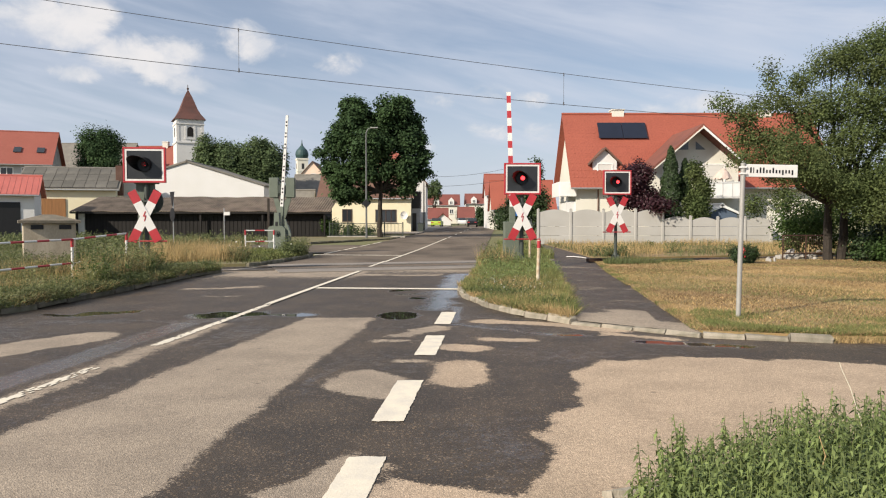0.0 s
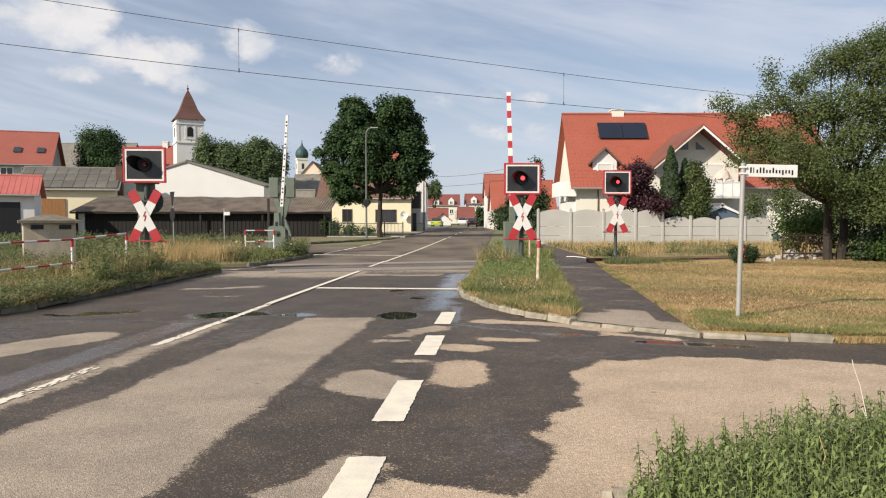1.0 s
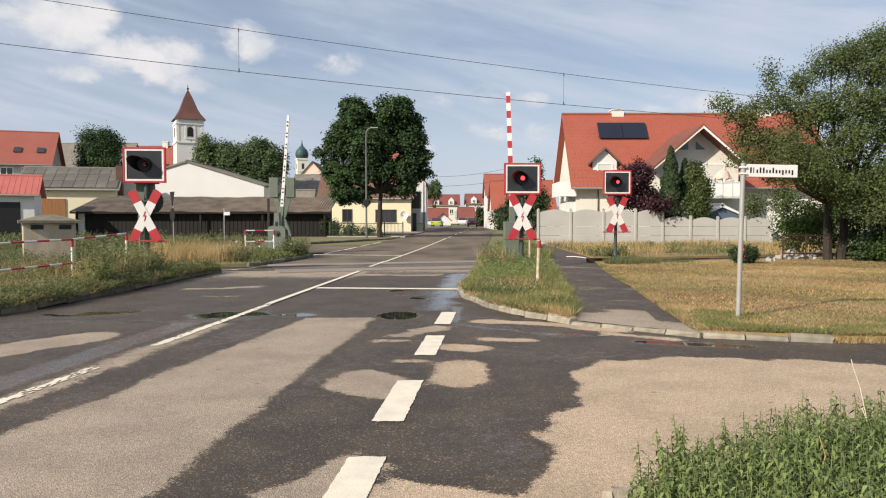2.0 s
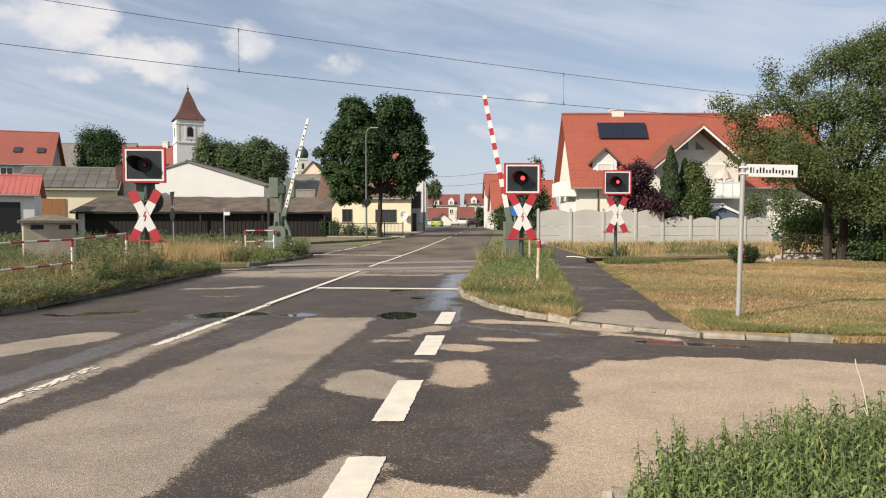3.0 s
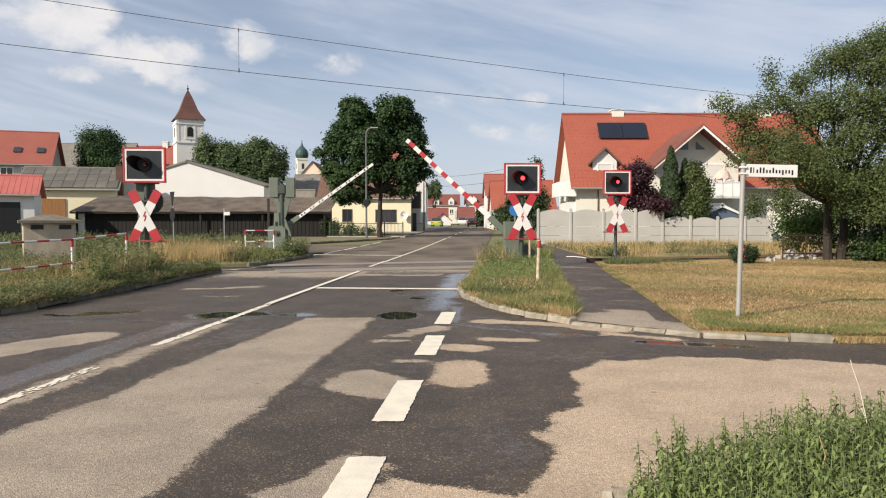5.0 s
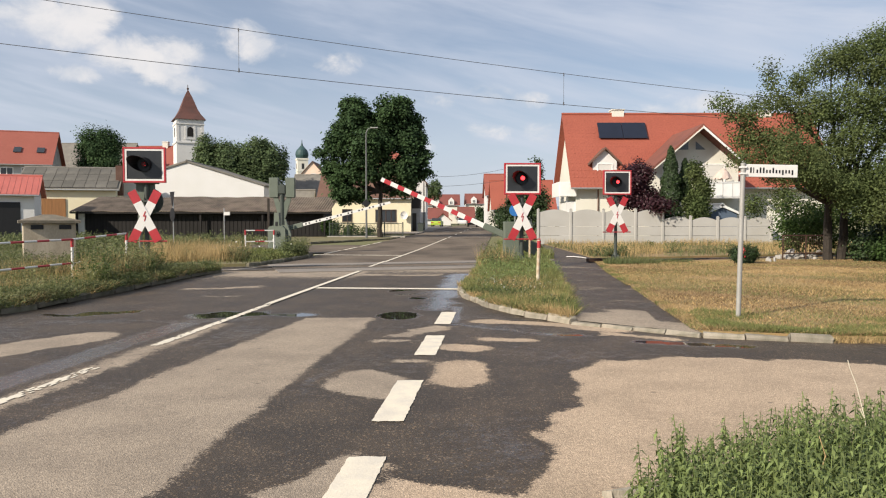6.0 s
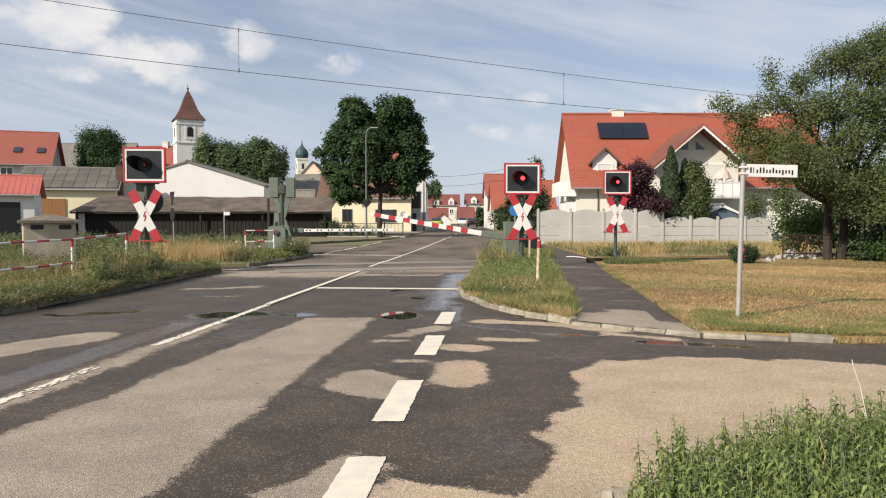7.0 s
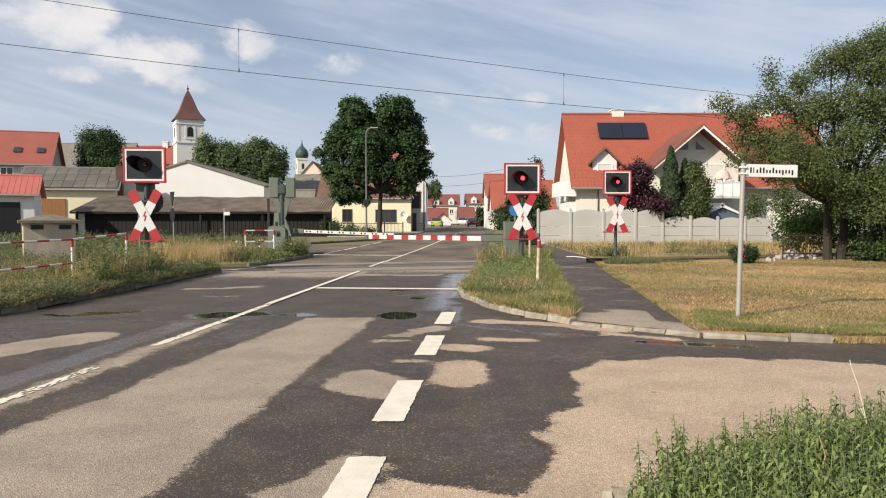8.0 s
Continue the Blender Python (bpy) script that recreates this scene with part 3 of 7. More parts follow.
def make_markings():
    stripe(1.0, 8.0, 0, 0.13, label="worn white centre line", wear=0.28)
    stripe(9.4, 14.0, 0, 0.13, wear=0.06)
    stripe(14.0, 24.6, 0, 0.13)
    stripe(24.9, 28.2, 0, 0.12, lift=0.024)
    stripe(28.2, 60, 0, 0.12)
    for k in range(6):
        stripe(62 + k * 9, 66 + k * 9, 0, 0.12, label="dashed white centre line")
    for y in (3.45, 5.84, 8.72, 11.35):
        stripe(y, y + 1.5, 3.56, 0.26, label="broad white dash across the side road")
    for y in (35.2, 39.6, 44.0, 48.4):
        stripe(y, y + 3.4, -4.0, 0.14, label="white edge dash")
    for a, b, w, lab in (((-3.05, 17.45), (0.42, 17.15), 0.30, "white stop line"), ((-6.1, 34.3), (-1.9, 33.6), 0.32, "white stop line"),
                         ((-7.0, 23.7), (-5.6, 26.6), 0.12, "worn white edge line")):
        bm = B()
        d = (Vector(b) - Vector(a)).normalized()
        s = Vector((-d.y, d.x)) * w / 2
        bm.faces.new([bm.verts.new((p.x, p.y, 0.008)) for p in (Vector(a) - s, Vector(b) - s, Vector(b) + s, Vector(a) + s)])
        tagged(part("road_marking", bm, M_PAINT), lab, "road marking", kind="structure")


ISLAND = [(0.42, 16.8), (0.50, 15.2), (0.91, 13.5), (1.45, 12.25), (2.05, 11.45), (2.12, 12.0), (2.75, 16.5), (3.35, 22.0), (3.75, 26.0), (1.25, 25.3), (0.85, 21.0)]
FIELD = [(3.62, 10.15), (5.2, 9.75), (7.5, 9.55), (14, 9.2), (26, 8.9), (40, 9.0), (40, 41.0), (9.0, 27.9), (5.75, 27.0), (4.95, 21.5), (4.3, 15.5)]
LEFT = [(-9.4, 6.0), (-8.1, 11.0), (-7.55, 13.3), (-7.35, 17.0), (-7.25, 20.5), (-7.0, 22.6), (-9.5, 22.2), (-14.0, 20.2), (-30, 15.0), (-30, 6.0)]
LEFT_FAR = [(-6.9, 25.4), (-6.3, 28.2), (-5.9, 31.2), (-6.1, 33.5), (-7.5, 36.5), (-12, 40), (-40, 44), (-40, 16.0), (-14, 23.3)]
RIGHT_FAR = [(2.15, 29.2), (2.9, 38), (3.6, 48), (5.4, 48), (5.1, 38), (4.6, 29.9)]
FIELD_FAR = [(6.2, 30.2), (9.2, 30.9), (40, 42), (40, 47.8), (6.6, 47.8), (6.4, 38)]


def slab(name, poly, z0, z1, mat, label, category):
    bm = B()
    prism(bm, poly, z0, z1)
    return tagged(part(name, bm, mat), label, category, kind="structure")


def make_path():
    """The footpath: a strip between its two edges, damp, dry at the near end, with paler bands across it."""
    L = np.array([(2.05, 11.45), (2.12, 12.0), (2.75, 16.5), (3.35, 22.0), (3.75, 26.0), (4.6, 29.9), (5.1, 38), (5.4, 48)])
    R = np.array([(3.62, 10.15), (3.69, 10.7), (4.3, 15.5), (4.95, 21.5), (5.75, 27.0), (6.2, 30.2), (6.4, 38), (6.6, 47.8)])
    s = np.concatenate([np.linspace(0, 5, 260), np.linspace(5, 7, 40)[1:]])
    k = np.arange(8)
    nx = 24
    rows = []
    for t in s:
        a = np.array([np.interp(t, k, L[:, 0]), np.interp(t, k, L[:, 1])])
        b = np.array([np.interp(t, k, R[:, 0]), np.interp(t, k, R[:, 1])])
        rows.append(a + (b - a) * np.linspace(0, 1, nx)[:, None])
    v = np.concatenate(rows)
    x, y = v[:, 0], v[:, 1]
    xy = np.stack([x, y], 1)
    u = np.tile(np.linspace(0, 1, nx), len(s))
    wob = 0.35 * lumps(xy, 1.5, 2.0) + 0.12 * lumps(xy, 4.0, 5.0)
    w = 0.62 + 0.06 * lumps(xy, 1.2, 9.0)
    paleness = np.clip((12.7 - y - wob - 1.2 * (u > 0.78)) / 0.5, 0, 1)
    # paler bands across the path at set distances
    for yc, h in ((14.4, 0.22), (17.0, 0.22), (19.2, 0.16), (21.6, 0.3), (24.5, 0.5)):
        paleness = np.maximum(paleness, np.clip((h - np.abs(y + 0.5 * u - yc - wob) + 0.1) / 0.3, 0, 1) * (u > 0.2) * 0.8)
    w = np.where(y > 26, 0.50, w * (1 - paleness) + (0.36 - 0.16 * (y < 13)) * paleness)
    n = len(s)
    i = (np.arange(n - 1)[:, None] * nx + np.arange(nx - 1)[None]).ravel()
    f = np.stack([i, i + 1, i + 1 + nx, i + nx], 1)
    me = bpy.data.meshes.new("path")
    me.from_pydata([(p[0], p[1], 0.055) for p in v], [], f.tolist())
    at = me.attributes.new("wet", "FLOAT", "POINT")
    at.data.foreach_set("value", np.clip(w, 0, 0.7).astype(np.float32))
    me.materials.append(M_ROAD)
    tagged(new("path", me), "narrow asphalt footpath, patched and damp", "path", kind="structure")


def make_verges():
    slab("verge", ISLAND, -0.02, 0.10, M_SOIL, "grassy verge island behind a kerb", "verge")
    slab("verge", FIELD, -0.02, 0.085, M_TURF, "mown parched lawn beside the path", "lawn")
    slab("verge", LEFT, -0.02, 0.14, M_SOIL, "overgrown roadside verge", "verge")
    slab("verge", LEFT_FAR, -0.02, 0.12, M_SOIL, "overgrown verge past the track", "verge")
    slab("verge", RIGHT_FAR, -0.02, 0.06, M_SOIL, "narrow grass verge", "verge")
    slab("verge", FIELD_FAR, -0.02, 0.08, M_TURF, "strip of dry grass before the fence", "verge")
    make_path()
    slab("side_street", [(-5.6, 35.5), (-3.9, 52), (-2.0, 74), (-5.5, 74), (-12, 60), (-16, 44), (-12, 40.2), (-7.5, 36.7)], -0.02, 0.012, M_FARROAD, "asphalt mouth of a side street", "road")
    slab("verge", [(-8.9, 48.5), (-6.5, 53.5), (-4.3, 58.5), (-3.3, 70), (-2.6, 79), (-14, 79), (-20, 64), (-12, 50)], -0.02, 0.16, M_SOIL, "dry bare verge under the street tree", "verge")
    bm = B()
    prev = None
    for y in (74, 90, 110, 130):
        row = [bm.verts.new((road_x(y, o), y, ground_z(y) + z)) for o, z in ((-8.5, 0.1), (-4.15, 0.1), (-4.15, -0.02))]
        if prev:
            for a in range(2):
                bm.faces.new((prev[a], prev[a + 1], row[a + 1], row[a]))
        prev = row
    tagged(part("pavement", bm, M_PAVE), "pavement along the village street", "pavement", kind="structure")


def make_kerbs():
    """Granite kerb stones, one by one, along the verges."""
    root = tagged(thing("kerb", pose(0, 0, 0), "weathered granite kerb stones", "kerb", kind="structure"))
    shapes = []
    for k in range(4):
        bm = B()
        box(bm, -0.5, 0.5, -0.075, 0.075, -0.08, 0.0, 0.015)
        for v in bm.verts:
            v.co += Vector((rs.uniform(-.012, .012), rs.uniform(-.026, .026), rs.uniform(-.018, .014)))
        shapes.append(mesh_of("kerb_stone", bm, M_KERB))
    # the same stones in the moss colour that has the weeds' shade in it
    mossy = []
    for me in shapes:
        me = me.copy()
        me.materials[0] = M_KERB_SHADE
        mossy.append(me)

    def run(pts, top, piece, shapes=shapes):
        acc = 0
        for (x0, y0), (x1, y1) in zip(pts, pts[1:]):
            L = math.hypot(x1 - x0, y1 - y0)
            n = max(1, round(L / piece))
            for i in range(n):
                t = (i + 0.5) / n
                ob = new("kerb_stone", shapes[rs.randint(4)])
                ob.parent = root
                ob.matrix_world = pose(x0 + (x1 - x0) * t, y0 + (y1 - y0) * t, top + rs.uniform(-.016, .012), rs.uniform(-4, 4), rs.uniform(-1, 1), math.degrees(math.atan2(y1 - y0, x1 - x0)) + rs.uniform(-1.5, 1.5)) @ Matrix.Diagonal((L / n * 0.985, 1, 1.6, 1))
    run([(0.95, 22.0), (0.60, 18.4), (0.42, 16.8), (0.50, 15.2), (0.91, 13.5), (1.45, 12.25), (2.05, 11.4)], 0.115, 0.42)
    run([(2.05, 11.4), (3.62, 10.1)], 0.055, 0.5)
    run([(3.62, 10.1), (5.2, 9.66)], 0.085, 0.5)
    run([(0.95, 4.2), (1.7, 4.35)], 0.06, 0.5)
    run([(-9.4, 6.0), (-8.1, 11.0), (-7.5, 13.3), (-7.3, 17.0), (-7.2, 20.5), (-6.95, 22.6)], 0.13, 0.95, mossy)
    run([(-6.85, 25.4), (-6.25, 28.2), (-5.85, 31.2), (-6.05, 33.5)], 0.13, 0.9, mossy)
    run([(-8.9, 48.5), (-6.5, 53.5), (-4.3, 58.5), (-3.3, 70), (-2.6, 79)], 0.19, 1.0, mossy)
    run([(2.15, 29.2), (2.9, 38), (3.6, 48)], 0.09, 1.0)


def make_track():
    ang = math.degrees(math.atan(0.33))
    root = thing("railway_track", pose(0, track_y(0), 0, 0, 0, ang), "single railway track let into the road", "railway track", kind="structure")
    for s in (-0.76, 0.76):
        bm = B()
        prism(bm, [(s - 0.036, 0.012), (s + 0.036, 0.012), (s + 0.032, -0.02), (s + 0.012, -0.03), (s + 0.012, -0.12), (s - 0.012, -0.12), (s - 0.012, -0.03), (s - 0.032, -0.02)], -60, 60, "x")
        bmesh.ops.transform(bm, matrix=Matrix.Translation((0, 0, 0.032)), verts=bm.verts)
        part("rail", bm, M_RAIL, root)
    bm = B()
    box(bm, -6.0, 5.6, -2.1, -0.805, -0.02, 0.035, 0.004)
    part("crossing_panel", bm, M_PAVE, root, "pale worn concrete strip")
    bm = B()
    box(bm, -6.0, 5.6, -0.69, 0.69, -0.02, 0.035, 0.004)
    part("crossing_panel", bm, M_FARROAD, root, "grey panel between the rails")
    bm = B()
    box(bm, -6.0, 5.6, 0.805, 2.1, -0.02, 0.035, 0.004)
    part("crossing_panel", bm, M_PAVE, root, "pale worn concrete strip")
    bm = B()
    box(bm, 5.7, 60, -1.7, 1.7, -0.1, -0.005)
    box(bm, -60, -6.1, -1.7, 1.7, -0.1, -0.005)
    part("ballast", bm, M_BALLAST, root, "brown track ballast")
    bm = B()
    box(bm, -0.12, 0.12, -1.25, 1.25, -0.08, 0.02, 0.01)
    me = mesh_of("sleeper", bm, M_RUST)
    for i in range(44):
        ob = new("sleeper", me)
        ob.parent = root
        ob.location = (6.2 + i * 0.65, 0, 0)


make_ground()
make_road()
make_markings()
make_verges()
# ---- the level crossing: signals, barriers, railings, wires ----
make_track()
LENSES = []


def crossing_signal(x, y, s, foot, panel_z, cross_z, on_first, label, turn=0, extra=False, skew=0.0):
    """A St Andrew's cross under a black signal panel with a hooded red lamp, on one post."""
    root = thing("crossing_signal", pose(x, y, foot, 0, 0, turn), label, "railway signal", "crossing signals")
    pz, cz = panel_z - foot, cross_z - foot
    bm = B()
    rod(bm, (0, 0.12, -0.15), (0, 0.12, pz + 0.3 * s), 0.07 * s, seg=12)
    part("post", bm, M_GREENDARK, root, "dark green steel post")
    bm = B()
    rod(bm, (0, 0.12, 0.0), (0, 0.12, 0.42 * s), 0.14 * s, 0.09 * s, 10)
    for k in range(4):
        a = k * math.pi / 2 + 0.7
        box(bm, -0.02, 0.02, 0.0, 0.2 * s, 0.0, 0.3 * s, m=pose(0, 0.12, 0, 0, 0, math.degrees(a)))
    part("post_foot", bm, M_GREENDARK, root)
    w, h = 0.62 * s, 0.53 * s
    bm = B()
    t = 0.055 * s
    for q in ((-w, w, pz + h - t, pz + h), (-w, w, pz - h, pz - h + t), (-w, -w + t, pz - h + t, pz + h - t), (w - t, w, pz - h + t, pz + h - t)):
        box(bm, q[0], q[1], -0.06, 0.03, q[2], q[3], 0.006)
    frame_ob = part("panel_rim", bm, M_SIGNRED, root, "red rim of the panel")
    bm = B()
    w2, h2, t2 = w - t, h - t, 0.055 * s
    for q in ((-w2, w2, pz + h2 - t2, pz + h2), (-w2, w2, pz - h2, pz - h2 + t2), (-w2, -w2 + t2, pz - h2 + t2, pz + h2 - t2), (w2 - t2, w2, pz - h2 + t2, pz + h2 - t2)):
        box(bm, q[0], q[1], -0.05, 0.02, q[2], q[3])
    part("panel_border", bm, M_SIGNWHITE, root, "white border of the panel")
    bm = B()
    box(bm, -w2 + t2, w2 - t2, -0.035, 0.025, pz - h2 + t2, pz + h2 - t2)
    part("panel", bm, M_PANEL, root, "black signal panel")
    bm = B()
    box(bm, -w * 0.55, w * 0.55, 0.03, 0.30 * s, pz - h * 1.05, pz + h * 0.5, 0.02)
    part("housing", bm, M_GREEN, root, "grey-green lamp housing")
    # hood: an open tube cut slantwise
    bm = B()
    seg, r0 = 24, 0.215 * s
    ring = [[], []]
    for i in range(seg + 1):
        a = 2 * math.pi * i / seg
        reach = (0.27 + 0.27 * math.sin(a + 1.3 * skew)) * s
        ring[0].append((r0 * math.cos(a), -0.03, pz + 0.02 * s + r0 * math.sin(a)))
        ring[1].append((r0 * 1.06 * math.cos(a) + skew * max(0.06 * s, reach), -0.04 - max(0.06 * s, reach), pz + 0.02 * s + r0 * 1.06 * math.sin(a)))
    for i in range(seg):
        o = [bm.verts.new(p) for p in (ring[0][i], ring[0][i + 1], ring[1][i + 1], ring[1][i])]
        bm.faces.new(o)
    bmesh.ops.remove_doubles(bm, verts=bm.verts, dist=0.0005)
    bmesh.ops.solidify(bm, geom=bm.faces[:], thickness=0.012)
    part("hood", bm, M_BLACK, root, "matt black lamp hood")
    bm = B()
    rod(bm, (0, -0.038, pz + 0.02 * s), (0, -0.030, pz + 0.02 * s), r0 * 0.98, seg=24)
    part("lamp_backing", bm, M_BLACK, root)
    # the lens turns about its upright axis in place of flashing: one face burns red, the other is dull
    rl = 0.070 * s
    bm = B()
    for side, mi in ((-1, 0), (1, 1)):
        rings = []
        for rr, d in ((rl, 0.002), (rl * 0.7, 0.016), (rl * 0.35, 0.022)):
            rings.append([bm.verts.new((rr * math.cos(2 * math.pi * i / 20), side * d, rr * math.sin(2 * math.pi * i / 20))) for i in range(20)])
        for a, b in zip(rings, rings[1:]):
            for i in range(20):
                bm.faces.new((a[i], a[(i + 1) % 20], b[(i + 1) % 20], b[i])).material_index = mi
        bm.faces.new(rings[-1]).material_index = mi
    lens = part("lens", bm, [M_LENS_ON, M_LENS_OFF], root, "round red flashing lens")
    lens.location = (0, -0.04 - rl * 1.05, pz + 0.02 * s)
    # collar added to block the glow of the burning face while it points back
    bm = B()
    cup = [[bm.verts.new((rr * math.cos(2 * math.pi * i / 20), yy, pz + 0.02 * s + rr * math.sin(2 * math.pi * i / 20))) for i in range(20)]
           for rr, yy in ((rl * 1.02, -0.046 - rl * 1.05), (rl * 1.25, -0.046 - rl * 1.05), (rl * 1.25, -0.03))]
    for a, b in zip(cup, cup[1:]):
        for i in range(20):
            bm.faces.new((a[i], a[(i + 1) % 20], b[(i + 1) % 20], b[i]))
    part("glow_block_collar", bm, M_BLACK, root)
    LENSES.append((lens, Vector(lens.location), on_first))
    # cross of two boards with red ends
    half, bw = 0.84 * s, 0.128 * s
    for k, a in enumerate((63, 117)):
        m = pose(0, -0.055 - 0.018 * k, cz, 0, -a, 0)
        bm = B()
        box(bm, -half * 0.55, half * 0.55, -0.008, 0.008, -bw, bw, m=m)
        arm = part("cross_board", bm, M_SIGNWHITE, root, "white cross board")
        for e in (-1, 1):
            bm = B()
            x0, x1 = sorted((e * half * 0.55, e * half))
            box(bm, x0, x1, -0.008, 0.008, -bw, bw, m=m)
            part("board_end", bm, M_SIGNRED, arm, "red board end")
    bm = B()
    for (ax, az), (bx, bz) in zip(((0.03, 0.19), (-0.05, 0.0), (0.045, 0.02)), ((-0.05, 0.0), (0.045, 0.02), (-0.015, -0.2))):
        m = pose((ax + bx) * 0.36 * s, -0.088, cz + (az + bz) * 0.36 * s, 0, -math.degrees(math.atan2(bz - az, bx - ax)), 0)
        L = math.hypot(bx - ax, bz - az) * s * 0.36 + 0.008
        box(bm, -L, L, -0.004, 0.004, -0.013 * s, 0.013 * s, m=m)
    part("lightning_sign", bm, M_SIGNRED, root, "red lightning flash")
    bm = B()
    rod(bm, (-0.62 * s, -0.02, cz - 0.75 * s), (0.62 * s, -0.02, cz - 0.75 * s), 0.022 * s)
    part("bracket", bm, M_SIGNRED, root, "thin red bracket bar")
    for z in (0.45, -0.3):
        bm = B()
        box(bm, -0.12 * s, 0.12 * s, -0.05, 0.13, cz + z * s - 0.03, cz + z * s + 0.03)
        part("clamp", bm, M_GREENDARK, root)
    if extra:
        bm = B()
        rod(bm, (-0.25 * s, 0.3, -0.1), (-0.25 * s, 0.3, pz), 0.06 * s)
        part("post", bm, M_GREEN, root)
        bm = B()
        rod(bm, (0.02, 0.36, cz + 0.46), (0.02, 0.40, cz + 0.46), 0.40, seg=28)
        part("round_sign_back", bm, M_GREENDARK, root, "back of a round traffic sign")
        bm = B()
        box(bm, -0.34, 0.2, 0.2, 0.34, cz + 0.2, cz + 1.0, 0.02)
        part("cabinet", bm, M_GREEN, root)
    return root


crossing_signal(2.67, 24.6, 1.0, 0.08, 3.02, 1.74, True, "red lamp panel over a red and white crossing cross", 2, skew=-0.4)
crossing_signal(6.43, 27.0, 0.85, 0.085, 3.02, 1.83, True, "smaller lamp panel with crossing cross beside the footpath", 4, skew=-0.55)
crossing_signal(-8.93, 21.9, 1.0, 0.12, 3.28, 1.75, False, "lamp panel with crossing cross among roadside weeds", 5, True, -0.34)

ARMS = []


def barrier(x, y, z, length, sign, first, front, label):
    """A half barrier: machine housing with counterweight arms and a long boom. sign: the way that the boom points when closed."""
    root = thing("level_crossing_barrier", pose(x, y, 0.1, 0, 0, -4.5), label, "barrier", "crossing barriers")
    h = z - 0.1
    bm = B()
    prism(bm, [(-0.37, -0.1), (0.35, -0.1), (0.35, h - 0.12), (0.24, h + 0.26), (-0.26, h + 0.26), (-0.37, h - 0.12)], 0.12, 0.62, "y")
    part("machine_housing", bm, M_GREEN, root, "grey-green machine housing")
    bm = B()
    rod(bm, (0, -0.12, h), (0, 0.14, h), 0.11, seg=14)
    part("pivot_shaft", bm, M_GREENDARK, root)
    bm = B()
    box(bm, -0.26, 0.26, 0.10, 0.125, 0.25, h - 0.3, 0.01)
    part("housing_door", bm, M_GREEN, root)
    if not front:
        bm = B()
        prism(bm, [(-0.42, -0.1), (0.42, -0.1), (0.42, h + 0.08), (0.3, h + 0.2), (0.13, h + 0.24), (0.11, h + 0.85), (-0.11, h + 0.85), (-0.13, h + 0.24), (-0.34, h + 0.2), (-0.42, h + 0.08)], -0.62, -0.28, "y")
        cover = part("drive_cover", bm, M_GREEN, root, "grey-green stepped drive cover")
        bm = B()
        rod(bm, (0.02, -0.68, h - 0.12), (0.02, -0.62, h - 0.12), 0.13, seg=16)
        rod(bm, (0.02, -0.74, h - 0.12), (0.02, -0.68, h - 0.12), 0.06, seg=12)
        part("crank_boss", bm, M_GREENDARK, cover)
        bm = B()
        box(bm, -0.05, 0.06, -0.64, -0.62, h + 0.22, h + 0.42, 0.005)
        part("plate", bm, M_BLACK, cover)
        bm = B()
        prism(bm, [(0.36, h - 0.1), (0.66, h - 0.28), (0.66, h - 0.2), (0.40, h + 0.55), (0.36, h + 0.5)], -0.5, -0.42, "y")
        part("wing_guard", bm, M_GREEN, root, "slanting side guard")
    arm = new("boom")
    arm.parent = root
    tagged(arm, "red and white boom" if front else "white boom with dark lamp dots")
    # drawn along +x
    bm = B()
    box(bm, 0.1, 1.15, -0.08, 0.05, -0.115, 0.115, 0.02)
    tail = 1.0 if front else 0.5
    box(bm, -0.75 * tail, 0.12, -0.16, -0.08, -0.10, 0.10, 0.02)
    box(bm, -0.95 * tail, -0.45 * tail, -0.24, -0.04, -0.22 * tail, 0.22 * tail, 0.03)
    part("counterweight_arm", bm, M_GREEN, arm, "grey-green boom clamp and counterweight")
    L0 = 1.1
    thick = 0.088 if front else 0.072
    cuts = [length, length - 0.13] + [length - 0.13 - 0.53 * k - d for k in range(7) for d in (0.25, 0.53)]
    cuts[-1] = L0
    for k, (b, a) in enumerate(zip(cuts, cuts[1:])):
        ta, tb = thick - 0.015 * (a - L0) / (length - L0), thick - 0.015 * (b - L0) / (length - L0)
        bm = B()
        prism(bm, [(a, -ta), (b, -tb), (b, tb), (a, ta)], -0.045, 0.03, "y")
        part("boom_section", bm, M_SIGNRED if front and k % 2 else M_SIGNWHITE, arm)
    if not front:
        for k in range(8):
            for dx in (0, 0.17):
                bm = B()
                xx = L0 + 0.2 + k * 0.53 + dx
                rod(bm, (xx, -0.052, 0), (xx, -0.03, 0), 0.042, seg=12)
                part("reflector_dot", bm, M_BLACK, arm, "dark round reflector seen from behind")
    ARMS.append((arm, Vector((0, 0, h)), sign))
    return root


barrier(2.50, 26.0, 0.965, 5.2, -1, 0, True, "half barrier with red and white boom at the verge")
barrier(-7.81, 35.0, 1.14, 5.5, 1, 0, False, "half barrier across the track, seen from behind")

# tall cabinet behind the right signal
cab = thing("signal_cabinet", pose(2.42, 25.5, 0.08), "grey-green electrical cabinet in tall grass", "cabinet")
bm = B()
box(bm, -0.30, 0.26, -0.2, 0.25, 0, 1.5, 0.02)
part("body", bm, M_GREEN, cab)
bm = B()
box(bm, -0.26, 0.22, -0.215, -0.2, 0.1, 1.4, 0.006)
part("door", bm, M_GREEN, cab)
cab2 = thing("signal_mast", pose(-7.85, 35.6, 0.1), "grey-green signal housings on a post, seen from behind", "railway signal")
bm = B()
rod(bm, (0, 0, 0), (0, 0, 3.3), 0.12)
box(bm, -0.15, 0.19, -0.16, 0.16, 2.8, 3.25, 0.03)
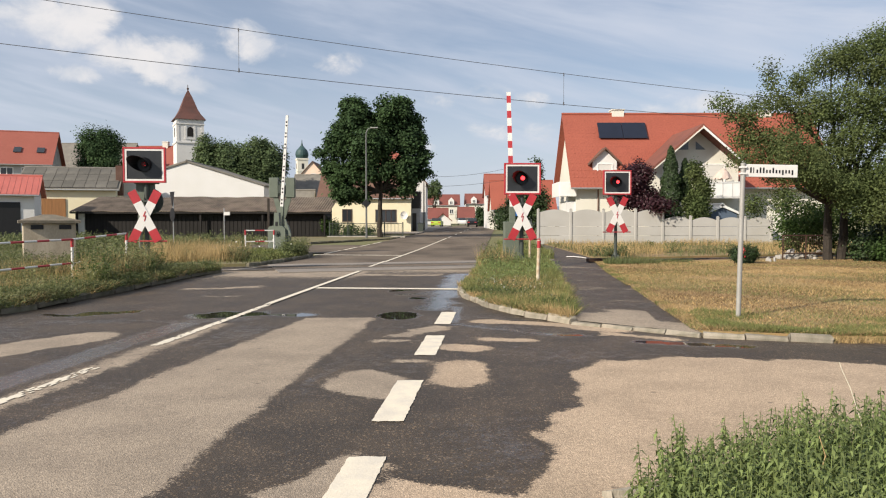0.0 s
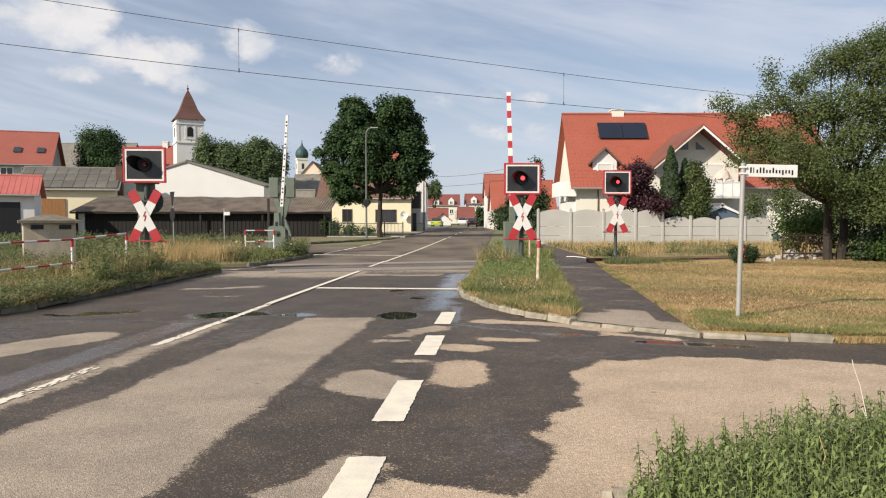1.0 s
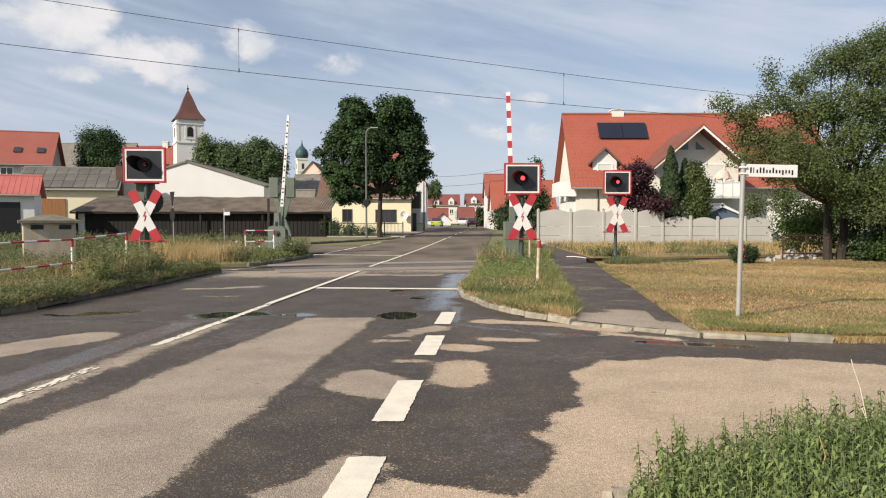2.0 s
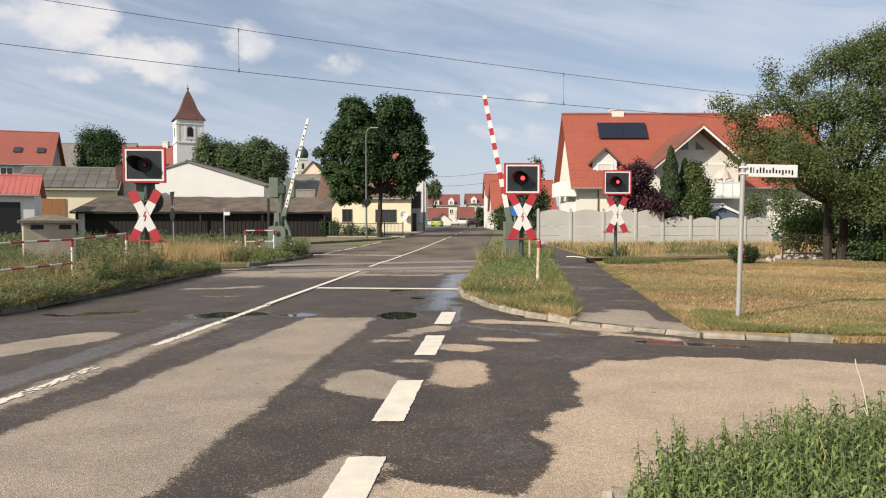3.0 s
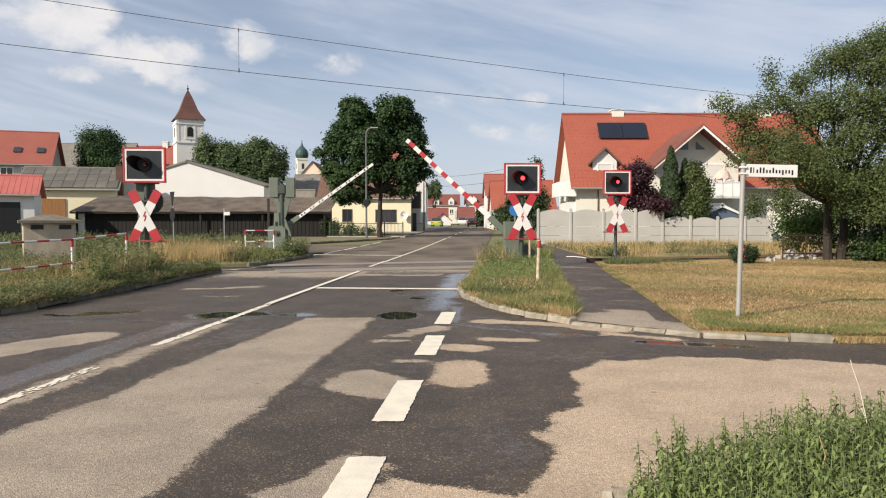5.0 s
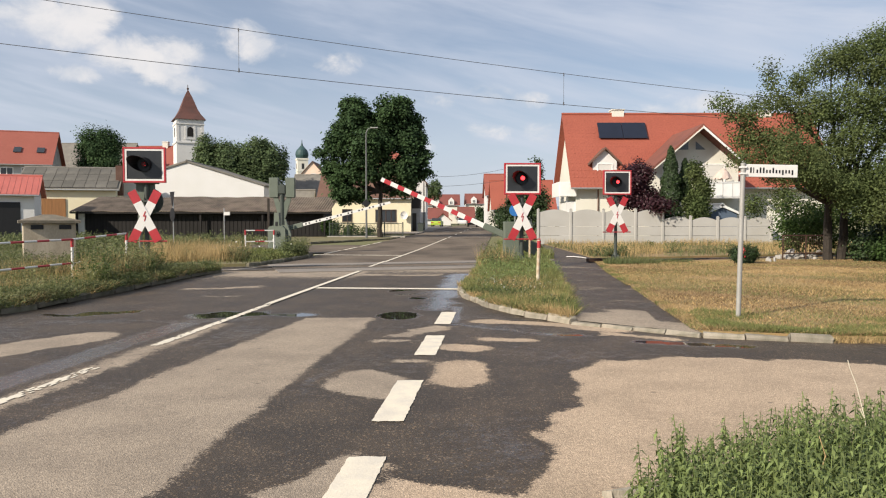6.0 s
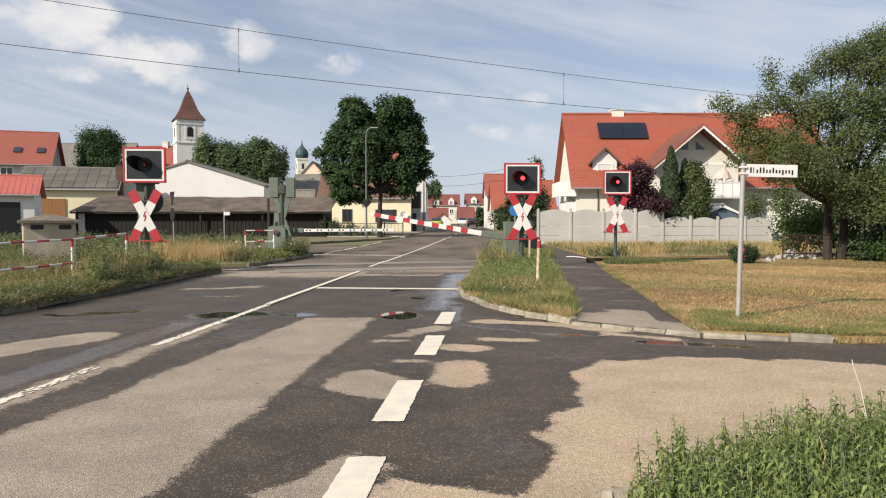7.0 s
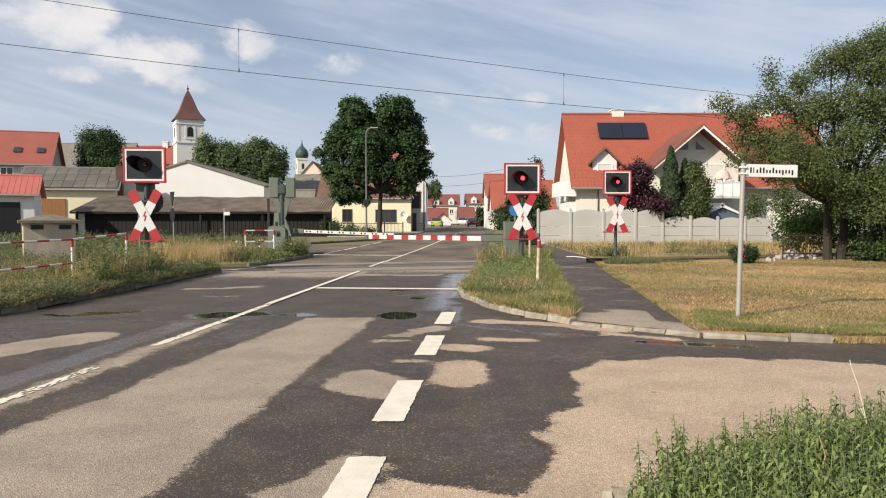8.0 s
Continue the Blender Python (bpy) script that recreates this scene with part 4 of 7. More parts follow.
part("post", bm, M_GREENDARK, cab2)
for dx in (-0.38, 0.42):
    bm = B()
    box(bm, dx - 0.23, dx + 0.23, -0.12, 0.12, 2.62, 3.6, 0.03)
    part("housing", bm, M_GREEN, cab2)
bm = B()
prism(bm, [(-0.42, 2.62), (-0.2, 2.62), (0, 2.2), (0.24, 2.62), (0.46, 2.62), (0.12, 1.5), (-0.12, 1.5)], -0.06, 0.06, "y")
part("bracket", bm, M_GREEN, cab2)
bm = B()
box(bm, -0.72, -0.62, -0.02, 0.06, 0, 2.6)
part("post", bm, M_BARK, cab2, "weathered timber post")


def railing(pts, heights, bands, label, drop=0.55):
    """Tube railing painted in red and white bands."""
    root = thing("railing", pose(pts[0][0], pts[0][1], 0.1), label, "railing", "striped railings")
    o = Vector((pts[0][0], pts[0][1], 0.1))
    for (x, y), h in zip(pts, heights):
        bm = B()
        rod(bm, Vector((x, y, 0.0)) - o, Vector((x, y, h)) - o, 0.035, seg=10)
        part("post", bm, M_SIGNWHITE, root)
        bm = B()
        rod(bm, Vector((x, y, h - 0.2)) - o, Vector((x, y, h + 0.02)) - o, 0.039, seg=10)
        part("band", bm, M_SIGNRED, root, "red painted band")
    for lvl in (0.0, drop):
        i = 0
        for (a, ha), (b, hb) in zip(zip(pts, heights), zip(pts[1:], heights[1:])):
            A, Bv = Vector((*a, ha - lvl)) - o, Vector((*b, hb - lvl)) - o
            n = max(1, round((Bv - A).length / bands))
            for k in range(n):
                bm = B()
                rod(bm, A.lerp(Bv, k / n), A.lerp(Bv, (k + 1) / n), 0.027, seg=8)
                part("rail", bm, M_SIGNRED if i % 2 else M_SIGNWHITE, root)
                i += 1


railing([(-10.5, 16.0), (-9.83, 19.3), (-9.3, 21.4)], [1.08, 1.12, 1.24], 0.42, "red and white banded tube railing in weeds", 0.63)
railing([(-8.95, 33.0), (-7.75, 33.4)], [1.16, 1.16], 0.5, "small red and white hoop railing", 0.5)

# marker posts by the path
M_STAINED = material("rust_stained_white", (0.58, 0.52, 0.40), 0.7, var=0.1, scale=7, fine=40, second=(0.34, 0.20, 0.09), amount=0.75)
for x, y, h, lean in ((2.28, 17.5, 1.08, 1.5), (3.05, 25.6, 1.35, 0)):
    p = thing("marker_post", pose(x, y, 0.08, 0, lean, 0), "slim white post with red bands in the grass", "post", "marker posts")
    bm = B()
    rod(bm, (0, 0, -0.1), (0, 0, h), 0.042, seg=10)
    part("post", bm, M_STAINED, p)
    for a in (0.90,):
        bm = B()
        rod(bm, (0, 0, h * a - 0.09), (0, 0, h * a + 0.09), 0.046, seg=10)
        part("band", bm, M_SIGNRED, p)


def overhead_line():
    """Contact wire and carrying wire over the track, with droppers."""
    root = thing("overhead_line", pose(0, track_y(0), 0), "railway overhead wires with droppers", "overhead wire")
    a = 0.33
    def low(x):
        return 6.17 - 0.042 * x + 0.0009 * x * x
    def high(x):
        return low(x) + 1.24 - 0.0185 * x
    for name, fn, r in (("contact_wire", low, 0.0105), ("carrying_wire", high, 0.0095)):
        bm = B()
        xs = np.linspace(-24, 26, 40)
        tube(bm, [(x, a * x, fn(x)) for x in xs], r)
        part(name, bm, M_WIRE, root)
    for x in (-6.67, 4.56, 15.8):
        bm = B()
        rod(bm, (x, a * x, low(x)), (x, a * x, high(x)), 0.007, seg=5)
        rod(bm, (x, a * x, low(x) - 0.03), (x, a * x, low(x) + 0.1), 0.022, seg=6)
        rod(bm, (x, a * x, high(x) - 0.08), (x, a * x, high(x) + 0.03), 0.02, seg=6)
        part("dropper", bm, M_WIRE, root)


overhead_line()

# street name sign
ss = thing("street_sign", pose(4.70, 11.55, 0.08, 0, 1.0, 0), "white street name sign on a grey steel pole", "street sign")
bm = B()
rod(bm, (0, 0, -0.1), (0, 0, 2.44), 0.038, seg=16)
part("pole", bm, M_POLE, ss)
bm = B()
rod(bm, (0, 0, 2.44), (0, 0, 2.455), 0.042, 0.03, 16)
part("pole_cap", bm, M_POLE, ss)
bm = B()
box(bm, 0.04, 0.86, -0.012, 0.012, 2.235, 2.435, 0.006)
box(bm, -0.05, 0.05, -0.045, 0.045, 2.27, 2.30, 0.004)
box(bm, -0.05, 0.05, -0.045, 0.045, 2.37, 2.40, 0.004)
plate = part("plate", bm, M_SIGNWHITE, ss)
for k, (drop, rise) in enumerate(((0, 1), (0, 1), (0, 0), (0, 1), (0, 1), (0, 0), (0, 0), (0, 1), (0, 0), (0, 0), (1, 0), (0, 0), (0, 0), (1, 0))):
    bm = B()
    x = 0.105 + k * 0.0505
    box(bm, x, x + (0.012 if k == 1 else 0.024), -0.016, -0.011, 2.300 - 0.026 * drop, 2.352 + 0.034 * rise)
    part("lettering_bar", bm, M_BLACK, plate, "black bar of lettering")


def key_lens(lens, home, spans):
    """Turns the lens to its burning face during the spans."""
    rows, state = [], None
    def at(t, a):
        rows.append((t, Matrix.Translation(home) @ pose(0, 0, 0, 0, 0, a)))
    a = 0 if spans[0][0] <= 0 else 180
    at(0.0, a)
    turns = sorted([(s, 0) for s, e in spans if s > 0] + [(e, 180) for s, e in spans if e < 8.0])
    base = a
    for t, want in turns:
        t = round(t * FPS) / FPS
        for k, da in ((0, 0), (1, 60), (2, 120), (3, 180)):
            at(t + (k - 1.5) / FPS + 0.5 / FPS, base + da)
        base += 180
    at(8.0, base)
    walk(lens, rows)


def motions():
    rock = ((0, 6), (0.4, 2.6), (0.8, 0), (1.2, 1), (1.6, 1.4), (2.2, 0), (2.8, -1.4), (3.2, 0), (3.6, 1.4), (4.0, 1), (4.4, 0.2), (5.1, 1.2), (5.8, 1.4), (6.3, 3.6), (6.8, 1.2), (7.2, 0.2), (7.6, 1.4), (8.0, 1.4))
    walk(stalk, [(t, pose(2.62, 4.4, 0, 0, -a, 0)) for t, a in rock])
    right_on = [(0.0, 0.36), (0.57, 1.28), (1.57, 2.25), (2.57, 3.26), (3.57, 4.25), (4.57, 5.25), (5.5, 6.27), (6.46, 7.22), (7.44, 8.0)]
    left_on = [(0.16, 0.64), (1.17, 1.64), (2.17, 2.63), (3.17, 3.64), (4.17, 4.64), (5.17, 5.64), (6.17, 6.64), (7.13, 7.64)]
    for lens, home, first in LENSES:
        key_lens(lens, home, right_on if first else left_on)
    right = ((0, 88), (1.7, 88), (2.1, 87.6), (2.45, 85.5), (2.8, 81.5), (3.0, 78.5), (3.5, 70.4), (4.0, 62.2), (4.5, 52.9), (4.7, 48.6), (5.25, 38), (5.8, 27.6), (6.0, 24.3), (6.5, 16.3), (7.0, 9.8), (7.5, 3.6), (7.8, 1.2), (8.0, 0.7))
    left = ((0, 86), (1.7, 86), (2.1, 85), (2.45, 82.6), (2.8, 78.3), (3.0, 75.3), (3.5, 66.4), (4.0, 56.4), (4.5, 45.6), (4.7, 41.2), (5.25, 29.5), (5.8, 18.2), (6.0, 14), (6.5, 6.7), (7.0, 0.3), (7.3, -1.6), (7.6, -2), (8.0, -2))
    for (arm, home, sign), keys in zip(ARMS, (right, left)):
        flip = pose(0, 0, 0) if sign > 0 else Matrix.Rotation(math.pi, 4, "Z")
        walk(arm, [(t, Matrix.Translation(home) @ pose(0, 0, 0, 0, -a if sign > 0 else a, 0) @ flip) for t, a in keys])

# ---- houses ----
def window(parent, x, z, w, h, y=0.0, pane=None, bars=1, name="window", sill=True, rim=None):
    """A window set 10 cm into the wall face at y, facing the road."""
    bm = B()
    t = min(0.09, w * 0.12)
    for q in ((x - w / 2, x + w / 2, z + h - t, z + h), (x - w / 2, x + w / 2, z, z + t), (x - w / 2, x - w / 2 + t, z + t, z + h - t), (x + w / 2 - t, x + w / 2, z + t, z + h - t)):
        box(bm, q[0], q[1], y - 0.05, y + 0.02, q[2], q[3])
    for k in range(bars):
        c = x - w / 2 + w * (k + 1) / (bars + 1)
        box(bm, c - t / 2, c + t / 2, y - 0.045, y + 0.02, z + t, z + h - t)
    win = part(name, bm, rim or M_FRAME, parent)
    bm = B()
    box(bm, x - w / 2 + t, x + w / 2 - t, y - 0.02, y + 0.01, z + t, z + h - t)
    part("pane", bm, pane or M_GLASS, win)
    if sill:
        bm = B()
        box(bm, x - w / 2 - 0.08, x + w / 2 + 0.08, y - 0.14, y + 0.01, z - 0.06, z)
        part("sill", bm, M_CONCRETE, win)
    return win


def house(x0, x1, y0, y1, base, eave, ridge, axis, wall, roof, label, over=0.4, category="house", side_over=None, name="house", turn=0):
    """Gabled house; axis x: the ridge runs along x (eaves towards the road), axis y: the gable faces the viewer."""
    W, D, E, R = x1 - x0, y1 - y0, eave - base, ridge - base
    root = thing(name, pose(x1, y0, base, 0, 0, turn) @ pose(x0 - x1, 0, 0), label, category)
    so = over if side_over is None else side_over
    bm = B()
    if axis == "x":
        prism(bm, [(0, -0.3), (D, -0.3), (D, E), (D / 2, R), (0, E)], 0, W, "x")
    else:
        prism(bm, [(0, -0.3), (W, -0.3), (W, E), (W / 2, R), (0, E)], 0, D, "y")
    part("wall", bm, wall, root)
    half = (D if axis == "x" else W) / 2
    slope = (R - E) / half
    t = 0.16
    for s in (0, 1):
        bm = B()
        lo, hi = -over, half
        pts = [(lo, E - over * slope + 0.03), (hi, R + 0.03), (hi, R + 0.03 + t * 1.3), (lo, E - over * slope + 0.03 + t)]
        if s:
            pts = [(2 * half - p, z) for p, z in pts]
        prism(bm, pts, -so, (W if axis == "x" else D) + so, "x" if axis == "x" else "y")
        part("roof", bm, roof, root)
    bm = B()
    if axis == "x":
        rod(bm, (-so, half, R + 0.2), (W + so, half, R + 0.2), 0.13)
        part("ridge_cap", bm, roof, root)
        bm = B()
        rod(bm, (-so, -over - 0.06, E - over * slope + 0.08), (W + so, -over - 0.06, E - over * slope + 0.08), 0.07)
        part("gutter", bm, M_STEEL, root)
    else:
        rod(bm, (half, -so, R + 0.2), (half, D + so, R + 0.2), 0.13)
        part("ridge_cap", bm, roof, root)
    return root


def chimney(root, x, y, z0, z1, w=0.5):
    bm = B()
    box(bm, x - w / 2, x + w / 2, y - w / 2, y + w / 2, z0, z1)
    box(bm, x - w / 2 - 0.06, x + w / 2 + 0.06, y - w / 2 - 0.06, y + w / 2 + 0.06, z1, z1 + 0.1)
    part("chimney", bm, M_PALE, root)


def tile_courses(parent, x0, x1, ya, za, yb, zb, pitch=0.36, wave=0.30):
    """Roof tiles in overlapping courses: each course steps up and rolls across."""
    n = max(2, round(math.hypot(yb - ya, zb - za) / pitch))
    up = Vector((0, yb - ya, zb - za)).normalized()
    out = Vector((0, -up.z, up.y))
    k = int((x1 - x0) / wave * 4)
    bm = B()
    for c in range(n):
        lo = Vector((0, ya, za)).lerp(Vector((0, yb, zb)), c / n)
        hi = Vector((0, ya, za)).lerp(Vector((0, yb, zb)), (c + 1.12) / n)
        prev = None
        for i in range(k + 1):
            x = x0 + (x1 - x0) * i / k
            b = 0.022 * math.sin(i * math.pi / 2 + 0.6)
            row = [bm.verts.new(Vector((x, 0, 0)) + p + out * (b + d)) for p, d in ((lo, 0.0), (lo, 0.05), (hi, 0.012))]
            if prev:
                bm.faces.new((prev[0], row[0], row[1], prev[1]))
                bm.faces.new((prev[1], row[1], row[2], prev[2]))
            prev = row
    tagged(part("roof_tiles", bm, M_TILE, parent, "red clay tiles in courses"), kind="stuff")


# the big white house behind the concrete fence
def white_house():
    X0, Y0 = 10.5, 57.7
    r = house(X0, 30.5, Y0, Y0 + 8.2, 0.05, 4.95, 10.35, "x", M_PALE, M_TILE, "white two-storey house with red tiled roof and balconies", 0.7, side_over=0.5)
    slope = (10.35 - 4.95) / 4.1
    tile_courses(r, -0.5, 20.5, -0.75, 4.9 - 0.75 * slope + 0.12, 4.1, 10.30 + 0.14)
    # cross gable
    bm = B()
    gx0, gx1, gy = 5.2, 11.6, -3.0
    E, R = 5.62, 8.35
    c = (gx0 + gx1) / 2
    prism(bm, [(gx0, -0.3), (gx1, -0.3), (gx1, E), (c, R), (gx0, E)], gy, 2.2, "y")
    wing = part("wing", bm, M_PALE, r, "gabled wing")
    for s in (0, 1):
        bm = B()
        k = (R - E) / (c - gx0)
        pts = [(gx0 - 0.35, E - 0.35 * k + 0.03), (c, R + 0.03), (c, R + 0.24), (gx0 - 0.35, E - 0.35 * k + 0.2)]
        if s:
            pts = [(2 * c - p, z) for p, z in pts]
        prism(bm, pts, gy - 1.5, 2.6, "y")
        part("wing_roof", bm, M_TILE_SHADE_WORN, r, "weathered red wing roof, darkened for its shade")
        bm = B()
        pts = [(p, z - 0.1 if i < 2 else z) for i, (p, z) in enumerate(pts)]
        prism(bm, [(pts[0][0], pts[0][1] - .02), (pts[1][0], pts[1][1] - .02), (pts[1][0], pts[1][1] + (0.17 if s else 0.10)), (pts[0][0], pts[0][1] + (0.15 if s else 0.08))], gy - 1.56, gy - 1.505, "y")
        part("bargeboard", bm, M_FRAME if s else M_PALE, r, "white bargeboard" if s else "cream bargeboard")
    for x, w, z, h, m in ((c + 1.3, 1.85, 3.4, 2.4, M_SHUTTER), (c - 2.0, 1.0, 3.3, 2.1, M_SHUTTER), (c + 0.9, 2.3, 0.2, 2.0, M_GLASS)):
        window(wing, x, z, w, h, gy, m, 0)
    for s in (-1, 1):
        bm = B()
        prism(bm, [(c - 0.3 + s * 0.28, 6.85), (c - 0.3 + s * 1.0, 6.85), (c - 0.3 + s * 0.28, 7.45)], gy - 0.05, gy + 0.01, "y")
        part("gable_window", bm, M_GLASS, wing, "three-cornered gable window")
    # balcony of the wing, with a folded sunshade behind its parapet
    bx0, bx1, bz = c + 0.05, c + 2.85, 3.18
    bm = B()
    box(bm, bx0, bx1, gy - 1.5, gy, bz, bz + 0.2)
    bal = part("balcony", bm, M_FRAME, r, "white balcony with solid parapet")
    for q in ((bx0, bx1, gy - 1.55, gy - 1.45), (bx0, bx0 + 0.1, gy - 1.45, gy), (bx1 - 0.1, bx1, gy - 1.45, gy)):
        bm = B()
        box(bm, q[0], q[1], q[2], q[3], bz + 0.1, bz + 1.12, 0.01)
        part("parapet", bm, M_FRAME, bal)
    bm = B()
    box(bm, bx0 - 0.05, bx1 + 0.05, gy - 1.6, gy - 1.4, bz + 1.12, bz + 1.2, 0.01)
    part("handrail", bm, M_FRAME, bal)
    for k in range(1, 4):
        bm = B()
        x = bx0 + (bx1 - bx0) * k / 4
        box(bm, x - 0.03, x + 0.03, gy - 1.575, gy - 1.552, bz + 0.12, bz + 1.1)
        part("parapet_joint", bm, M_SHUTTER, bal)
    # small dormer
    bm = B()
    dx, dw = 2.35, 0.95
    prism(bm, [(dx - dw, 4.6), (dx + dw, 4.6), (dx + dw, 6.25), (dx, 7.15), (dx - dw, 6.25)], 0.35, 3.0, "y")
    dormer = part("dormer", bm, M_WHITE, r, "white gabled dormer")
    for s in (0, 1):
        bm = B()
        pts = [(dx - dw - 0.35, 5.95), (dx, 7.2), (dx, 7.36), (dx - dw - 0.35, 6.1)]
        if s:
            pts = [(2 * dx - p, z) for p, z in pts]
        prism(bm, pts, 0.05, 3.2, "y")
        part("dormer_roof", bm, M_TILE_OLD, dormer)
    window(dormer, dx, 4.75, 1.25, 1.35, 0.35, M_SHUTTER, 0)
    # solar panels lie on the slope
    k = math.degrees(math.atan(slope))
    for i in range(2):
        m = Matrix.Translation((2.3 + i * 2.0, 0, 0)) @ Matrix.Translation((0, 2.22, 4.9 + 2.22 * slope + 0.44)) @ pose(0, 0, 0, k, 0, 0)
        bm = B()
        box(bm, 0, 1.97, 0, 1.75, 0, 0.06, 0.01, m)
        part("solar_panel", bm, M_SOLAR, r, "dark blue solar panel")
    chimney(r, 4.2, 4.4, 10.0, 10.8, 1.0)
    chimney(r, 16.5, 4.4, 10.0, 10.7, 1.1)
    # gable end: balcony and window round the corner
    bm = B()
    box(bm, -1.3, 0.05, -0.2, 3.4, 3.55, 3.7)
    bal = part("balcony", bm, M_FRAME, r, "white side balcony")
    for q in ((-1.3, 0, -0.28, -0.2), (-1.38, -1.3, -0.2, 3.4)):
        bm = B()
        box(bm, q[0], q[1], q[2], q[3], 3.45, 4.6, 0.01)
        part("parapet", bm, M_FRAME, bal)
    bm = B()
    box(bm, -0.75, 0.0, 0.2, 3.0, 0, 3.1)
    bay = part("bay", bm, M_WHITE, r)
    window(bay, -0.4, 1.2, 0.6, 1.1, 0.2, M_GLASS, 1)
    window(r, 3.9, 0.9, 1.2, 1.2, 0.0, M_GLASS, 1)
    bm = B()
    rod(bm, (1.75, -0.06, 0), (1.75, -0.06, 4.1), 0.05)
    part("downpipe", bm, M_TILE_OLD, r)
    return r


white_house()

# a half-folded sunshade on the balcony
shade = thing("sunshade", pose(20.55, 53.7, 3.4), "half-folded pale pink sunshade on a balcony", "sunshade")
bm = B()
rod(bm, (0, 0, 0), (0, 0, 2.15), 0.025)
part("pole", bm, M_STEEL, shade)
bm = B()
rim = [bm.verts.new((0.62 * (1 + 0.12 * (i % 2)) * math.cos(i * math.pi / 8), 0.5 * math.sin(i * math.pi / 8), 1.2 + 0.1 * (i % 2))) for i in range(16)]
mid = [bm.verts.new((0.42 * math.cos(i * math.pi / 8), 0.35 * math.sin(i * math.pi / 8), 1.75)) for i in range(16)]
tip = bm.verts.new((0.05, 0, 2.1))
for i in range(16):
    j = (i + 1) % 16
    bm.faces.new((rim[i], rim[j], mid[j], mid[i]))
    bm.faces.new((mid[i], mid[j], tip))
part("canopy", bm, material("pale_pink_canvas", (0.62, 0.50, 0.44), 0.9, var=0.06), shade)


def fence():
    """Cast concrete fence: posts with panels, each panel arched along its top."""
    root = thing("concrete_fence", pose(0, 48.3, 0.0), "pale grey concrete panel fence with arched tops", "fence")
    L = [6.3, 8.46, 10.62, 12.75, 14.55, 16.4, 18.2, 20.0, 21.75]
    hs = [2.32, 2.32, 2.32, 2.30, 1.85, 1.80, 1.80, 1.80]
    for i, (a, b) in enumerate(zip(L, L[1:])):
        h = hs[i]
        for z0, z1 in ((0.0, 0.6), (0.615, 1.2)):
            bm = B()
            box(bm, a + 0.07, b - 0.07, -0.03, 0.03, z0, z1, 0.008)
            part("panel", bm, M_FENCE, root)
        bm = B()
        n = 10
        top = [(a + 0.07 + (b - a - 0.14) * k / n, h - 0.18 + 0.20 * math.sin(math.pi * k / n)) for k in range(n + 1)]
        prism(bm, [(a + 0.07, 1.215), (b - 0.07, 1.215)] + top[::-1], -0.03, 0.03, "y")
        part("panel", bm, M_FENCE, root)
    for i, x in enumerate(L):
        h = hs[max(0, min(i, len(hs)) - 1)]
        bm = B()
        box(bm, x - 0.08, x + 0.08, -0.09, 0.09, 0, h + 0.02, 0.015)
        prism(bm, [(x - 0.1, h + 0.02), (x + 0.1, h + 0.02), (x, h + 0.1)], -0.1, 0.1, "y")
        part("post", bm, M_FENCE, root)


fence()

# garden huts behind the fence
house(15.3, 16.9, 50.6, 52.4, 0.05, 2.25, 3.0, "y", M_GREYWALL, M_GREYWALL, "small grey garden greenhouse", 0.1, "shed", name="garden_shed")
M_BLUEWOOD = material("blue_grey_boards", (0.10, 0.14, 0.20), 0.7, var=0.1, scale=2, fine=20, stretch=(0.3, 0.3, 6))
house(18.3, 20.4, 50.6, 52.6, 0.05, 2.05, 2.50, "y", M_BLUEWOOD, M_FRAME, "blue garden shed with pale roof edges", 0.15, "shed", name="garden_shed")


def yellow_house():
    r = house(-14.0, -3.65, 83, 91, 0.24, 4.25, 7.4, "x", M_CREAM, M_TILE_OLD, "pale yellow house with an old brown tiled roof", 0.35)
    window(r, 3.1, 1.2, 1.15, 1.45, 0, M_GLASS, 1, rim=M_DARKFRAME)
    window(r, 7.5, 1.15, 2.4, 1.45, 0, M_GLASS, 3, rim=M_DARKFRAME)
    bm = B()
    box(bm, 9.3, 9.45, -0.5, -0.05, 1.9, 2.0)
    dish = part("dish_arm", bm, M_STEEL, r)
    bm = B()
    rings = []
    for rr, d in ((0.42, 0.0), (0.3, 0.07), (0.12, 0.12)):
        rings.append([bm.verts.new((9.6 + rr * math.cos(i * math.pi / 8), -0.55 + d, 1.95 + rr * 1.1 * math.sin(i * math.pi / 8))) for i in range(16)])
    for a, b in zip(rings, rings[1:]):
        for i in range(16):
            bm.faces.new((a[i], a[(i + 1) % 16], b[(i + 1) % 16], b[i]))
    bm.faces.new(rings[-1])
    part("satellite_dish", bm, M_SIGNWHITE, r, "white satellite dish")
    return r


yellow_house()
h = house(-4.3, -2.2, 93, 104, 0.3, 6.4, 7.6, "y", M_WHITE, M_TILE_OLD, "tall narrow white house at the street", 0.25)
window(h, 1.0, 1.5, 0.7, 1.2)
por = thing("porch", pose(-3.63, 84.6, 0.25), "dark glazed porch with a grey door beside the yellow house", "porch")
M_UMBER = material("dark_umber_boards", (0.035, 0.032, 0.03), 0.6, var=0.2, scale=2, fine=20, stretch=(4, 4, 0.4))
bm = B()
box(bm, 0, 0.98, 0, 5, 2.75, 4.65, 0.02)
part("glazed_storey", bm, M_UMBER, por, "dark glazed upper storey")
bm = B()
box(bm, 0.02, 0.94, 0.06, 5, -0.2, 2.745)
part("wall", bm, M_GREYWALL, por, "grey lower wall")
bm = B()
